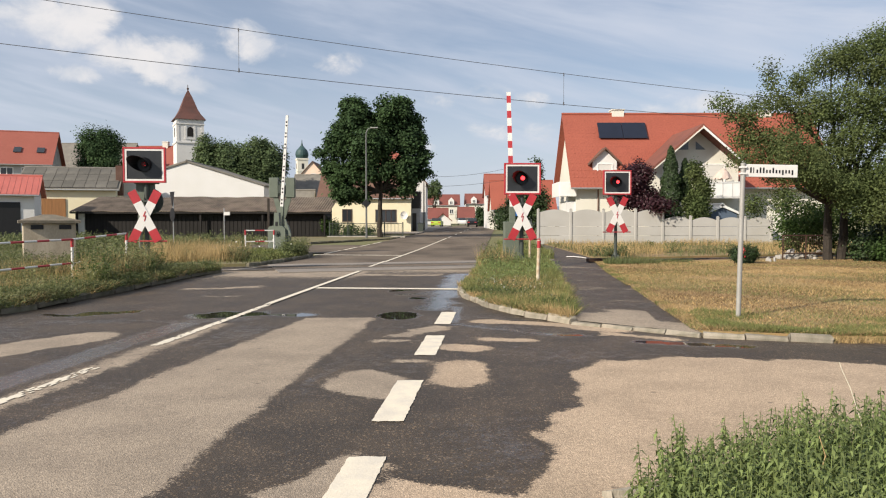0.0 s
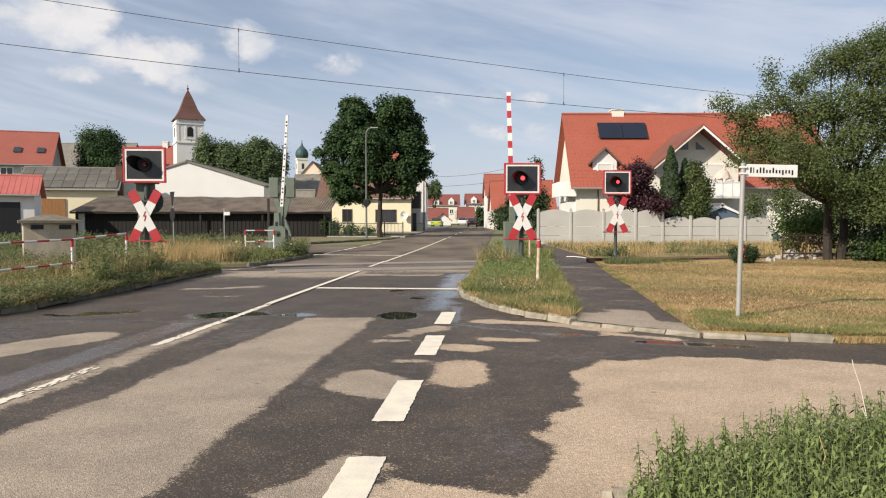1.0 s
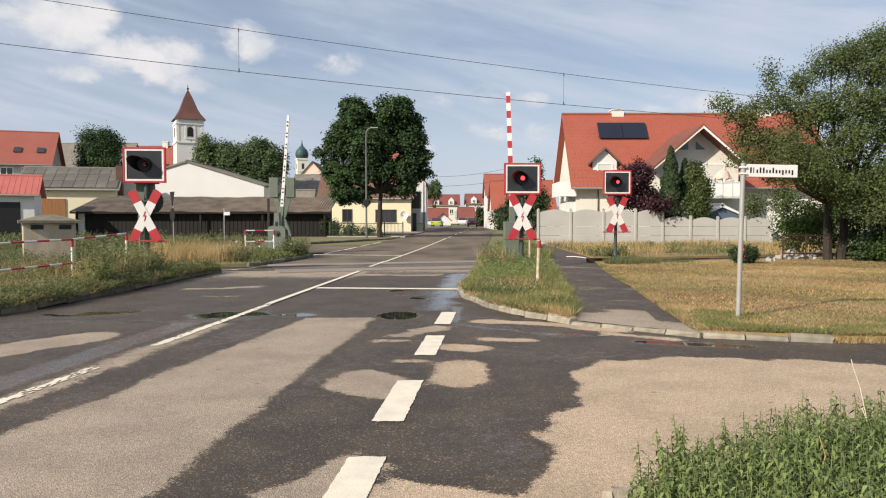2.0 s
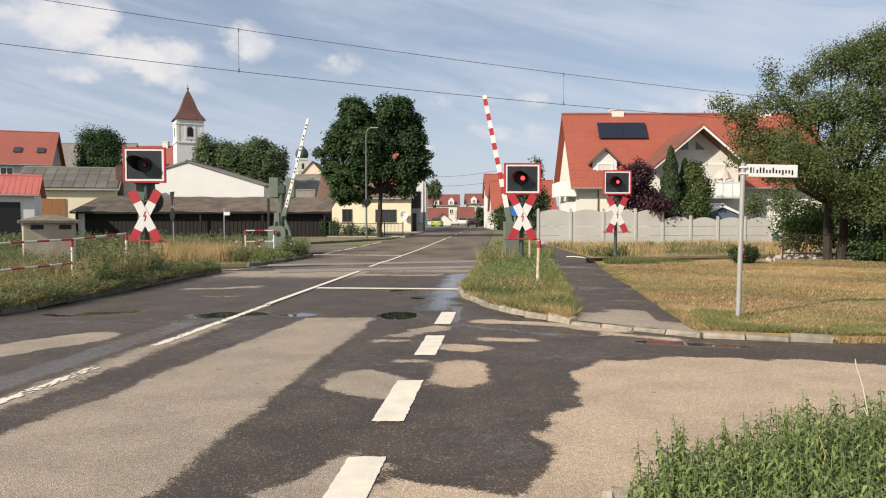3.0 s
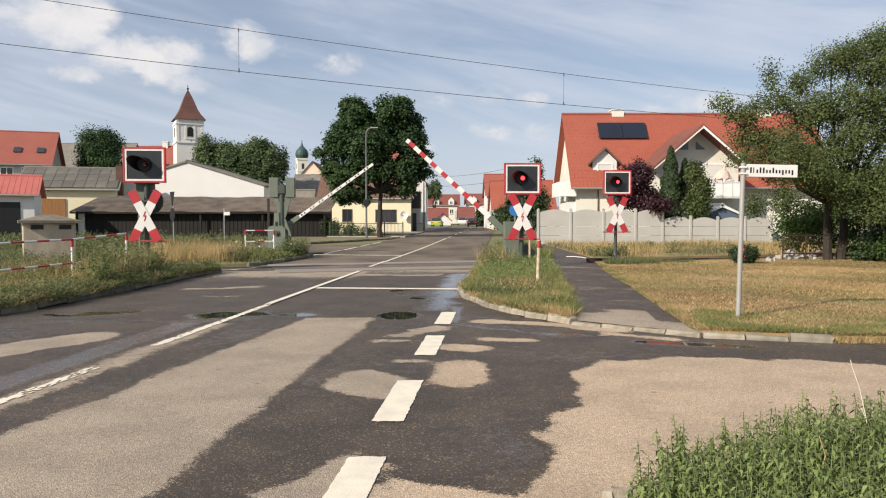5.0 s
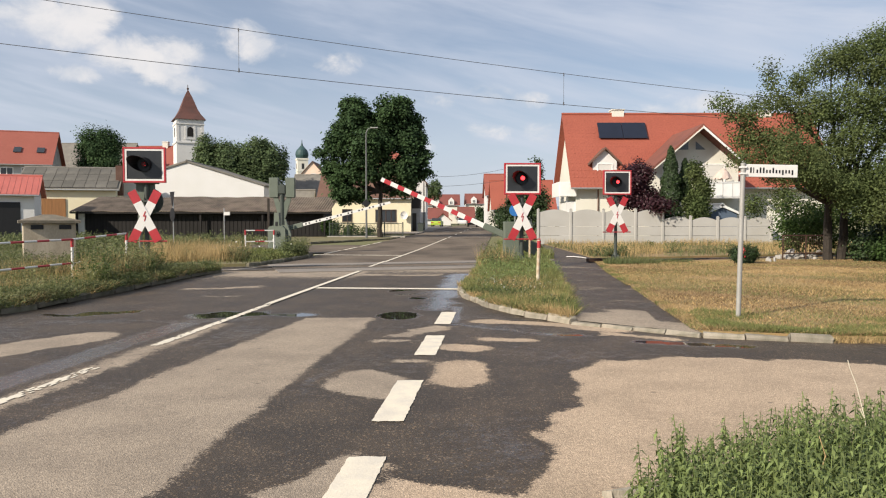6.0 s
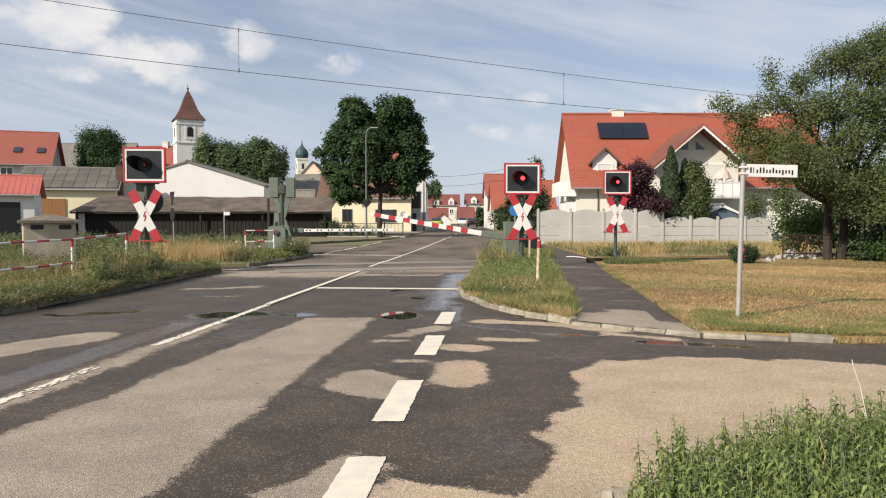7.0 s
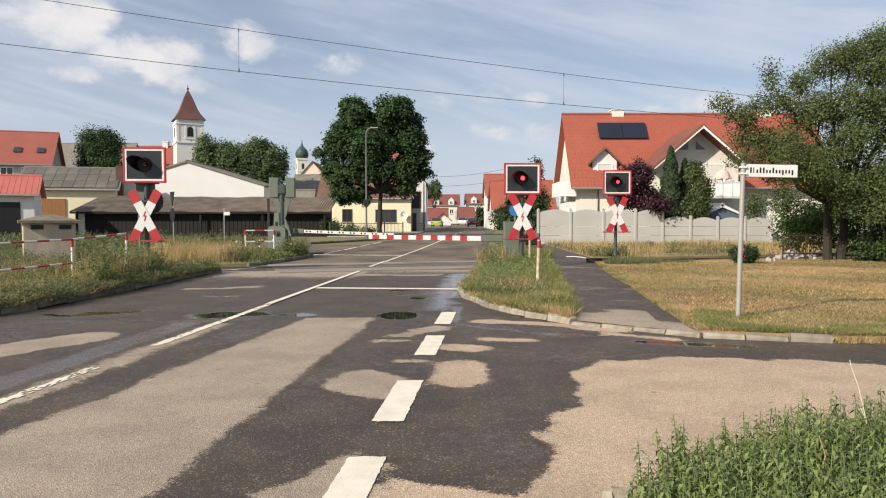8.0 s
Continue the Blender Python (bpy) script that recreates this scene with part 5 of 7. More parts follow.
box(bm, 0.08, 0.55, 0.02, 0.07, 0, 2.2)
part("door", bm, M_UMBER, por)
bm = B()
box(bm, -0.05, 1.04, -0.12, 5, 4.655, 4.75)
part("cover_board", bm, M_GREYWALL, por)
bins = thing("wheeled_bin", pose(-2.55, 83.2, 0.22), "dark green wheeled rubbish bin at the porch", "rubbish bin")
bm = B()
prism(bm, [(-0.28, 0.05), (0.28, 0.05), (0.34, 1.0), (-0.34, 1.0)], -0.33, 0.33, "y")
part("body", bm, M_GREENDARK, bins)
bm = B()
box(bm, -0.37, 0.37, -0.38, 0.36, 1.0, 1.09, 0.03)
part("lid", bm, M_GREENDARK, bins)
house(-11.8, -5.6, 100, 108, 0.3, 6.6, 11.0, "x", M_PALE, M_TILE_FAR, "red-roofed house behind the street tree", 0.3)
house(-21.6, -16.4, 104, 112, 0.35, 5.2, 8.1, "x", M_GREYWALL, M_ETERNIT, "low building with a dark grey roof", 0.3)
house(-19.5, -15.5, 86, 88, 0.25, 3.5, 5.0, "x", M_TILE_OLD, M_ETERNIT, "brick outbuilding under a grey roof", 0.3)


M_CORRUGATED = material("corrugated_sheet", (0.205, 0.160, 0.120), 0.95, var=0.24, scale=0.9, fine=7, bump=0.4, second=(0.095, 0.075, 0.057), amount=0.85)


def shed():
    """Long timber shed with a corrugated lean-to roof, its open shaded front built as a near-black wall."""
    root = thing("timber_shed", pose(-32.5, 65, 0.13), "long dark timber shed with corrugated grey roof", "shed")
    W = 22.2
    # near-black wall and planks stand in for the shaded inside of an open front
    bm = B()
    prism(bm, [(0, -0.2), (4.6, -0.2), (4.6, 3.4), (0, 2.35)], 0.3, W - 0.3, "x")
    part("wall", bm, M_SHADEWOOD, root)
    bm = B()
    box(bm, 0.0, 0.62, -0.16, -0.04, -0.2, 2.3)
    part("end_wall", bm, M_PALE, root, "pale rendered end wall")
    n = 100
    bm = B()
    prev = None
    for i in range(n * 4 + 1):
        x = -0.4 + (W + 0.8) * i / (n * 4)
        dz = 0.03 * math.sin(i * math.pi / 2) + 0.035 * math.sin(x * 0.9) + 0.02 * math.sin(x * 2.7 + 1)
        row = [bm.verts.new((x, y, z + dz)) for y, z in ((-0.8, 2.24), (-0.8, 2.28), (4.8, 3.72))]
        if prev:
            bm.faces.new((prev[0], row[0], row[1], prev[1]))
            bm.faces.new((prev[1], row[1], row[2], prev[2]))
        prev = row
    part("roof", bm, M_CORRUGATED, root, "corrugated fibre cement roof")
    bm = B()
    box(bm, -0.4, W + 0.4, -0.76, -0.70, 2.08, 2.24)
    part("fascia", bm, M_SHADEWOOD, root)
    for k in range(5):
        bm = B()
        box(bm, k * (W - 0.3) / 4 + 0.05, k * (W - 0.3) / 4 + 0.2, -0.62, -0.44, -0.2, 2.3)
        part("post", bm, M_SHADEWOOD, root)
    for k in range(60):
        bm = B()
        x = 0.4 + k * (W - 0.9) / 60
        box(bm, x, x + 0.28, -0.03, -0.002, -0.1, 2.3)
        part("plank", bm, M_SHADEWOOD, root)


shed()
hb = house(-36.2, -19.6, 80, 98, 0.25, 5.35, 7.9, "y", M_WHITE, M_ETERNIT, "white barn with a plain gable and grey roof", 0.15, "barn", turn=2)
hg = house(-42.5, -33.6, 75, 82, 0.2, 4.85, 6.95, "x", M_CREAM, M_ETERNIT, "low cream building with a patchy grey panel roof", 0.4, turn=15)
bm = B()
box(bm, -0.45, 0.45, -0.06, 0.0, -0.55, 0.55)
panel_me = mesh_of("roof_panel", bm, M_ROOFPANEL)
sl = math.atan((6.95 - 4.85) / 3.5)
for i in range(9):
    for j in range(3):
        ob = new("roof_panel", panel_me)
        ob.parent = hg
        s_ = -0.1 + j * 1.42
        ob.matrix_basis = Matrix.Translation((0.25 + i * 1.04, s_ * math.cos(sl) + 0.35, 4.65 + 0.24 + (s_ * math.cos(sl) + 0.35) * math.tan(sl))) @ pose(0, 0, 0, math.degrees(sl) - 90, 0, rs.uniform(-0.6, 0.6)) @ Matrix.Diagonal((1.11, 1, 1.25, 1))
bm = B()
box(bm, 8.75, 9.4, 1.0, 1.7, 4.0, 7.1)
part("chimney", bm, M_TILE_OLD, hg, "old brown brick chimney")
bm = B()
box(bm, 2.0, 4.2, -0.1, 0.02, 0, 3.6)
part("door", bm, M_BROWNWOOD, hg, "brown wooden door")
hr = house(-46.0, -33.6, 60, 66, 0.1, 3.75, 5.2, "x", M_WHITE, M_REDMETAL, "white garage with a red sheet roof", 0.4, "garage", name="garage", turn=24)
for i in range(31):
    bm = B()
    rod(bm, (-0.3 + i * 0.43, -0.38, 3.65 - 0.4 * 0.483 + 0.2), (-0.3 + i * 0.43, 2.95, 5.1 + 0.2), 0.03, seg=5)
    part("roof_rib", bm, M_REDMETAL, hr)
bm = B()
box(bm, 5.8, 11.4, -0.06, 0.02, 0, 3.0)
part("door", bm, M_BLACK, hr, "dark open garage door")
he = house(-72, -51.2, 95, 107, 0.3, 9.0, 13.4, "x", M_GREYWALL, M_TILE_FAR, "unplastered grey house with an orange tiled roof", 0.5, turn=20)
for x in (13.6, 16.0, 18.4):
    window(he, x, 6.5, 1.5, 1.6)
for x in (16.9, 19.6):
    bm = B()
    k = math.atan((13.4 - 9) / 6)
    m = Matrix.Translation((x - 0.45, 1.6, 8.7 + 1.6 * (13.4 - 9) / 6 + 0.3)) @ pose(0, 0, 0, math.degrees(k), 0, 0)
    box(bm, 0, 0.9, 0, 1.2, 0, 0.08, m=m)
    part("skylight", bm, M_GLASS, he, "roof window")
house(-61.5, -49, 112, 121, 0.4, 9.4, 13.6, "x", M_GREYWALL, M_ETERNIT, "house with a grey-brown roof", 0.4)
hl = house(-52.5, -38.8, 119, 129, 0.4, 10.0, 13.9, "x", M_PALE, M_TILE_FAR, "long house with a red tiled roof", 0.4)
chimney(hl, 5.6, 5, 13.2, 14.4, 0.9)
house(-43.2, -41.0, 122, 132, 0.4, 10.0, 14.0, "x", M_TILE_FAR, M_TILE_FAR, "red tiled house end by the tower", 0.3)


def church_tower():
    r = thing("church_tower", pose(-41.0, 118, 0.4, 0, 0, 27) @ Matrix.Diagonal((0.853, 0.853, 0.90, 1)), "white church tower with a pointed red roof", "church tower")
    bm = B()
    box(bm, -2.45, 2.45, -2.45, 2.45, -0.3, 14.9)
    box(bm, -2.6, 2.6, -2.6, 2.6, 14.9, 15.15)
    box(bm, -2.4, 2.4, -2.4, 2.4, 15.15, 19.3)
    box(bm, -2.55, 2.55, -2.55, 2.55, 18.2, 18.4)
    for s in (-1, 1):
        box(bm, s * 2.2 - 0.25, s * 2.2 + 0.25, -2.46, 2.46, 15.15, 19.3)
    part("wall", bm, M_TOWER, r)
    for ry, sx in ((0, 0), (-90, 0)):
        bm = B()
        pts = [(-0.5, 16.1), (0.5, 16.1), (0.5, 17.3)] + [(0.5 * math.cos(a), 17.3 + 0.5 * math.sin(a)) for a in np.linspace(0, math.pi, 9)] + [(-0.5, 17.3)]
        prism(bm, pts[:-1], -2.48, -2.3, "y")
        bmesh.ops.rotate(bm, verts=bm.verts, cent=(0, 0, 0), matrix=Matrix.Rotation(radians(ry), 3, "Z"))
        w = part("belfry_window", bm, M_SHADEWOOD, r, "arched belfry opening")
        bm = B()
        box(bm, -0.95, -0.6, -2.47, -2.38, 15.9, 18.0)
        box(bm, 0.6, 0.95, -2.47, -2.38, 15.9, 18.0)
        box(bm, -0.95, 0.95, -2.5, -2.38, 15.6, 15.85)
        bmesh.ops.rotate(bm, verts=bm.verts, cent=(0, 0, 0), matrix=Matrix.Rotation(radians(ry), 3, "Z"))
        part("window_surround", bm, M_TOWER, w)
    bm = B()
    prof = [(2.8, 19.1), (2.65, 19.3), (2.0, 20.15), (1.5, 21.1), (1.1, 22.2), (0.68, 23.3), (0.3, 24.1), (0.06, 24.6)]
    prev = None
    for k, z in prof:
        ring = [bm.verts.new((sx * k, sy * k, z)) for sx, sy in ((-1, -1), (1, -1), (1, 1), (-1, 1))]
        if prev:
            for i in range(4):
                bm.faces.new((prev[i], prev[(i + 1) % 4], ring[(i + 1) % 4], ring[i]))
        else:
            bm.faces.new(ring)
        prev = ring
    part("roof", bm, M_SPIRE, r, "pointed old red roof")
    bm = B()
    rod(bm, (0, 0, 24.4), (0, 0, 25.5), 0.06)
    bmesh.ops.create_icosphere(bm, subdivisions=2, radius=0.22, matrix=Matrix.Translation((0, 0, 24.8)))
    part("finial", bm, M_RUST, r)


church_tower()


def onion_tower():
    r = thing("onion_tower", pose(-50.5, 262, 0.9, 0, 0, 20), "far church tower with a green onion dome", "church tower")
    bm = B()
    box(bm, -1.9, 1.9, -1.9, 1.9, 0, 22.8)
    box(bm, -2.1, 2.1, -2.1, 2.1, 22.2, 22.8)
    box(bm, -2.05, 2.05, -2.05, 2.05, 18.0, 18.25)
    part("wall", bm, M_PALE, r)
    for ry in (0, 90, -90):
        bm = B()
        box(bm, -0.4, 0.4, -1.96, -1.8, 19, 20.9)
        bmesh.ops.rotate(bm, verts=bm.verts, cent=(0, 0, 0), matrix=Matrix.Rotation(radians(ry), 3, "Z"))
        part("belfry_window", bm, M_BLACK, r)
    bm = B()
    prof = [(1.9, 22.8), (2.1, 23.2), (2.35, 24.0), (2.3, 24.8), (1.85, 25.8), (1.0, 26.7), (0.45, 27.4), (0.2, 28.3), (0.05, 29.6)]
    prev = None
    for k, z in prof:
        ring = [bm.verts.new((k * math.cos(i * math.pi / 8), k * math.sin(i * math.pi / 8), z)) for i in range(16)]
        if prev:
            for i in range(16):
                bm.faces.new((prev[i], prev[(i + 1) % 16], ring[(i + 1) % 16], ring[i]))
        prev = ring
    part("dome", bm, M_COPPER, r, "green copper onion dome")


onion_tower()
hp = house(-39.0, -32.8, 201, 212, 0.8, 14.2, 17.6, "y", M_PINK, M_TILE_OLD, "pink gabled house far off", 0.4)
window(hp, 3.4, 12.4, 1.3, 1.3)
# far end of the street
for x0, x1, y0, y1, e, rg, ax, wl, lab in (
        (-3.8, 4.2, 190, 200, 5.5, 8.2, "x", M_PALE, "far white house with a red roof"),
        (-5.5, 1.0, 165, 173, 1.9, 4.2, "x", M_WHITE, "low far house with a red roof"),
        (6.2, 13.2, 195, 205, 6.0, 8.6, "x", M_PALE, "far house with an orange roof"),
        (3.8, 7.5, 175, 184, 2.2, 4.6, "x", M_GREYWALL, "low far house with a tiled roof"),
        (-1.6, 1.6, 150, 158, 1.6, 2.9, "y", M_WHITE, "white gable far down the street")):
    h = house(x0, x1, y0, y1, 0.7, e, rg, ax, wl, M_TILE_DIST, lab, 0.3)
    if ax == "x" and rg > 8:
        for x in (1.3, 5.2):
            bm = B()
            prism(bm, [(x, e - 0.6), (x + 1.5, e - 0.6), (x + 1.5, e + 0.6), (x + 0.75, e + 1.3), (x, e + 0.6)], -0.3, 2.5, "y")
            d = part("dormer", bm, M_WHITE, h)
            window(d, x + 0.75, e - 0.5, 0.8, 0.9, -0.3)
        for x in (1.5, 4.0, 6.0):
            window(h, x, 2.6, 1.0, 1.2)
house(6.75, 13.0, 112, 120, 0.45, 5.5, 8.7, "x", M_WHITE, M_TILE_FAR, "white house with a red roof along the street", 0.3)
house(6.95, 15.5, 101, 109, 0.4, 3.2, 7.1, "x", M_PALE, M_TILE, "house with a steep red tiled roof behind shrubs", 0.3)


def car(x, y, turn, paint, label):
    r = thing("car", pose(x, y, ground_z(y), 0, 0, turn), label, "car")
    bm = B()
    prism(bm, [(-2.0, 0.35), (2.0, 0.35), (2.05, 0.75), (1.9, 0.98), (1.1, 1.02), (-1.9, 1.02), (-2.05, 0.7)], -0.86, 0.86, "y")
    bmesh.ops.bevel(bm, geom=bm.edges[:], offset=0.05, segments=2, affect="EDGES")
    part("body", bm, paint, r)
    bm = B()
    prism(bm, [(-1.85, 1.0), (1.0, 1.0), (0.35, 1.5), (-1.4, 1.52)], -0.72, 0.72, "y")
    bmesh.ops.bevel(bm, geom=bm.edges[:], offset=0.04, segments=2, affect="EDGES")
    part("cabin", bm, M_GLASS, r, "dark glazed cabin")
    for sx in (-1.25, 1.3):
        for sy in (-0.84, 0.66):
            bm = B()
            rod(bm, (sx, sy, 0.32), (sx, sy + 0.18, 0.32), 0.32, seg=16)
            w = part("wheel", bm, M_TYRE, r)
            bm = B()
            yy = sy - 0.01 if sy < 0 else sy + 0.17
            rod(bm, (sx, yy, 0.32), (sx, yy + 0.02, 0.32), 0.2, seg=12)
            part("rim", bm, M_STEEL, w)
    for sy in (-0.6, 0.6):
        for sx, mat in ((-2.03, M_SIGNRED), (2.0, M_SIGNWHITE)):
            bm = B()
            box(bm, sx - 0.03, sx + 0.03, sy - 0.18, sy + 0.18, 0.72, 0.86, 0.01)
            part("tail_light" if sx < 0 else "headlight", bm, mat, r)


car(5.2, 128, 85, M_CARBLACK, "black car standing on the village street")
car(-1.0, 124, 84, M_CARGREEN, "lime green car parked at the street")
car(3.9, 150, 268, M_CARWHITE, "white car far down the street")


M_KIOSK = material("stained_beige_concrete", (0.50, 0.43, 0.33), 0.95, var=0.14, scale=1.6, fine=30, bump=0.3, second=(0.33, 0.275, 0.20), amount=0.75, stretch=(1, 1, 0.5))
# darker than the kiosk walls, with large blotches
M_KIOSKROOF = material("grey_brown_concrete", (0.20, 0.17, 0.13), 0.95, var=0.2, scale=3, fine=30, bump=0.4, second=(0.12, 0.11, 0.08), amount=0.8)


def kiosk():
    r = thing("concrete_kiosk", pose(-14.6, 27.0, 0.1, 0, 0, 31), "weathered beige concrete relay kiosk with a flat pyramid roof", "kiosk")
    bm = B()
    box(bm, -0.85, 0.85, -0.62, 0.62, -0.1, 1.42, 0.02)
    part("wall", bm, M_KIOSK, r)
    bm = B()
    prev = None
    for k, z in ((1.0, 1.42), (1.0, 1.52), (0.2, 1.74)):
        ring = [bm.verts.new((sx * k, sy * k * 0.78, z)) for sx, sy in ((-1, -1), (1, -1), (1, 1), (-1, 1))]
        if prev:
            for i in range(4):
                bm.faces.new((prev[i], prev[(i + 1) % 4], ring[(i + 1) % 4], ring[i]))
        else:
            bm.faces.new(ring)
        prev = ring
    bm.faces.new(prev)
    part("roof", bm, M_KIOSKROOF, r, "grey-brown concrete roof")
    for x in (-0.4, 0.5):
        bm = B()
        box(bm, x - 0.2, x + 0.2, -0.65, -0.60, 1.2, 1.36)
        part("vent", bm, M_BLACK, r)


kiosk()
# ---- trees and plants ----
def crown_points(blobs, count, clump, seed, shell=0.55, per=26):
    """Leaf places: clumps spread over the outer part of several lobes."""
    r = np.random.RandomState(seed)
    b = np.array(blobs, float)
    vol = (b[:, 3] * b[:, 4] * b[:, 5]) ** 0.75
    pick = r.choice(len(b), count // per, p=vol / vol.sum())
    d = r.normal(size=(len(pick), 3))
    d /= np.linalg.norm(d, axis=1, keepdims=True)
    rad = shell + (1 - shell) * r.uniform(0, 1, (len(pick), 1)) ** 0.6 + r.normal(size=(len(pick), 1)) * 0.06
    c = b[pick, :3] + d * rad * b[pick, 3:6]
    pts = np.repeat(c, per, 0) + r.normal(size=(len(c) * per, 3)) * clump
    nor = np.repeat(d, per, 0) * 0.7 + np.array([0, 0, 0.6]) + r.normal(size=(len(pts), 3)) * 0.42
    return pts, nor


def limb(bm, a, b, r0, r1, seed, n=5, sway=0.08):
    r = np.random.RandomState(seed)
    a, b = Vector(a), Vector(b)
    L = (b - a).length
    pts = [a.lerp(b, k / n) + (Vector(r.normal(size=3)) * sway * L * (0 < k < n) * 0.5) for k in range(n + 1)]
    for k in range(n):
        rod(bm, pts[k], pts[k + 1], r0 + (r1 - r0) * k / n, r0 + (r1 - r0) * (k + 1) / n, 8)


def tree(x, y, z, trunk_h, trunk_r, blobs, leaves, leaf, clump, mat, label, seed, shell=0.5, trunks=((0, 0),), name="tree", category="tree", ratio=0.7, per=26):
    root = thing(name, pose(x, y, z), label, category)
    bm = B()
    for k, (dx, dy) in enumerate(trunks):
        limb(bm, (dx, dy, -0.2), (dx * 1.6, dy, trunk_h), trunk_r, trunk_r * 0.6, seed + k, 5, 0.018)
        for i, b in enumerate(blobs):
            if i % len(trunks) == k:
                limb(bm, (dx * 1.5, dy, trunk_h * 0.85), b[:3], trunk_r * 0.5, trunk_r * 0.08, seed * 7 + i, 5)
    part("trunk", bm, M_BARK, root)
    pts, nor = crown_points(blobs, leaves, clump, seed, shell, per)
    ob = new("crown", leaf_mesh("crown", pts, nor, leaf * np.random.RandomState(seed).uniform(0.6, 1.3, len(pts)), mat, ratio, seed=seed))
    ob.parent = root
    return root


def lobes(rx, ry, z0, z1, n, size, seed, narrow=0.5):
    """Lobes filling an egg-shaped crown between z0 and z1."""
    r = np.random.RandomState(seed)
    out = []
    for i in range(n):
        t = (i + 0.5) / n
        z = z0 + (z1 - z0) * t
        w = math.sin(math.pi * (0.12 + 0.80 * t)) ** narrow
        a = i * 2.4 + r.uniform(-0.3, 0.3)
        q = r.uniform(0.35, 0.75)
        s = size * r.uniform(0.8, 1.2)
        out.append((rx * w * q * math.cos(a), ry * w * q * math.sin(a), z, s, s, s * 0.85))
    return out


MAPLE = [(1.3, -0.3, 12.6, 1.9, 2.0, 1.7), (-2.6, 0.2, 12.5, 1.7, 1.9, 1.6), (-4.2, -0.4, 9.4, 1.5, 1.7, 1.4), (-4.0, 0.3, 6.4, 1.6, 1.8, 1.3), (-0.8, -1.6, 9.4, 2.2, 1.6, 1.9), (2.9, 0.2, 10.0, 1.7, 2.0, 1.7),
         (2.9, -0.4, 6.9, 1.7, 1.8, 1.5), (-3.7, 0, 4.5, 1.3, 1.3, 0.9), (-6.2, 0, 8.6, 0.55, 0.7, 0.4), (2.6, 0, 5.0, 0.9, 1.1, 0.7), (0.9, 0.8, 4.8, 0.7, 0.8, 0.5), (4.5, 0, 8.2, 0.8, 0.9, 0.7), (4.6, 0.2, 6.5, 0.7, 0.8, 0.5),
         (0.3, 1.5, 10.8, 2.0, 1.5, 1.8), (-1.7, -1.2, 6.9, 1.6, 1.5, 1.4), (-3.9, 0.3, 11.0, 1.1, 1.3, 0.9), (3.3, 0.5, 11.9, 0.9, 1.2, 0.8), (2.5, 0.3, 13.7, 0.6, 0.8, 0.5), (-3.4, 0.3, 13.6, 0.6, 0.8, 0.5), (-5.4, 0.3, 7.2, 0.7, 0.8, 0.5), (0.6, -1.2, 7.0, 1.2, 1.0, 1.0), (-2.0, 0.4, 4.3, 1.0, 0.9, 0.7)]
MAPLE = [tuple(0.84 * q for q in b) for b in MAPLE]
tree(-5.40, 63, 0.16, 4.6, 0.25, MAPLE, 66000, 0.25, 0.21, M_LEAF_MAPLE, "tall dark green maple at the street corner", 11, 0.55, per=52)
# the spreading tree at the lawn's edge
big = [(-4.4, 0, 6.0, 0.45, 0.6, 0.22), (-3.6, -0.2, 5.6, 0.8, 0.9, 0.40), (-3.3, 0.2, 4.8, 0.9, 0.9, 0.45), (-3.5, -0.3, 3.9, 0.75, 0.8, 0.40), (-2.6, 0.2, 7.1, 0.22, 0.3, 0.65), (-2.5, -0.2, 6.1, 0.7, 0.8, 0.5),
       (-2.4, -0.6, 4.4, 1.0, 1.1, 0.65), (-2.0, 0.3, 3.4, 0.8, 1.0, 0.45), (-1.4, -0.5, 5.6, 0.9, 1.2, 0.75), (-1.3, 0.2, 6.9, 0.6, 0.7, 0.40), (-0.9, -0.8, 3.9, 1.0, 1.2, 0.7),
       (-0.3, 0, 7.5, 0.9, 1.1, 0.6), (-0.1, -0.8, 5.9, 1.1, 1.3, 0.8), (0.2, -0.9, 4.6, 1.2, 1.3, 0.8), (0.5, 0.3, 8.5, 0.7, 0.9, 0.55), (1.4, -0.4, 7.5, 1.2, 1.4, 0.9), (1.6, -1.0, 5.8, 1.3, 1.5, 1.0),
       (1.5, 0, 9.0, 0.7, 0.9, 0.45), (2.6, 0, 8.6, 1.2, 1.4, 0.9), (3.2, -0.6, 6.8, 1.5, 1.6, 1.2), (3.2, -0.8, 4.6, 1.5, 1.6, 1.2), (1.2, -1.1, 3.4, 1.1, 1.2, 0.7), (0.2, -0.6, 3.0, 0.9, 0.9, 0.5), (2.3, -1.2, 2.7, 1.1, 1.2, 0.8),
       (4.6, 0, 8.8, 1.6, 1.8, 1.3), (5.2, -0.3, 6.3, 1.8, 2.0, 1.7), (5.0, -0.8, 3.4, 1.7, 1.8, 1.4), (3.8, -1.0, 2.2, 1.2, 1.2, 0.8)]
big = [(x, y, z - 0.55 * (z > 8.2), rx, ry, rz) for x, y, z, rx, ry, rz in big]
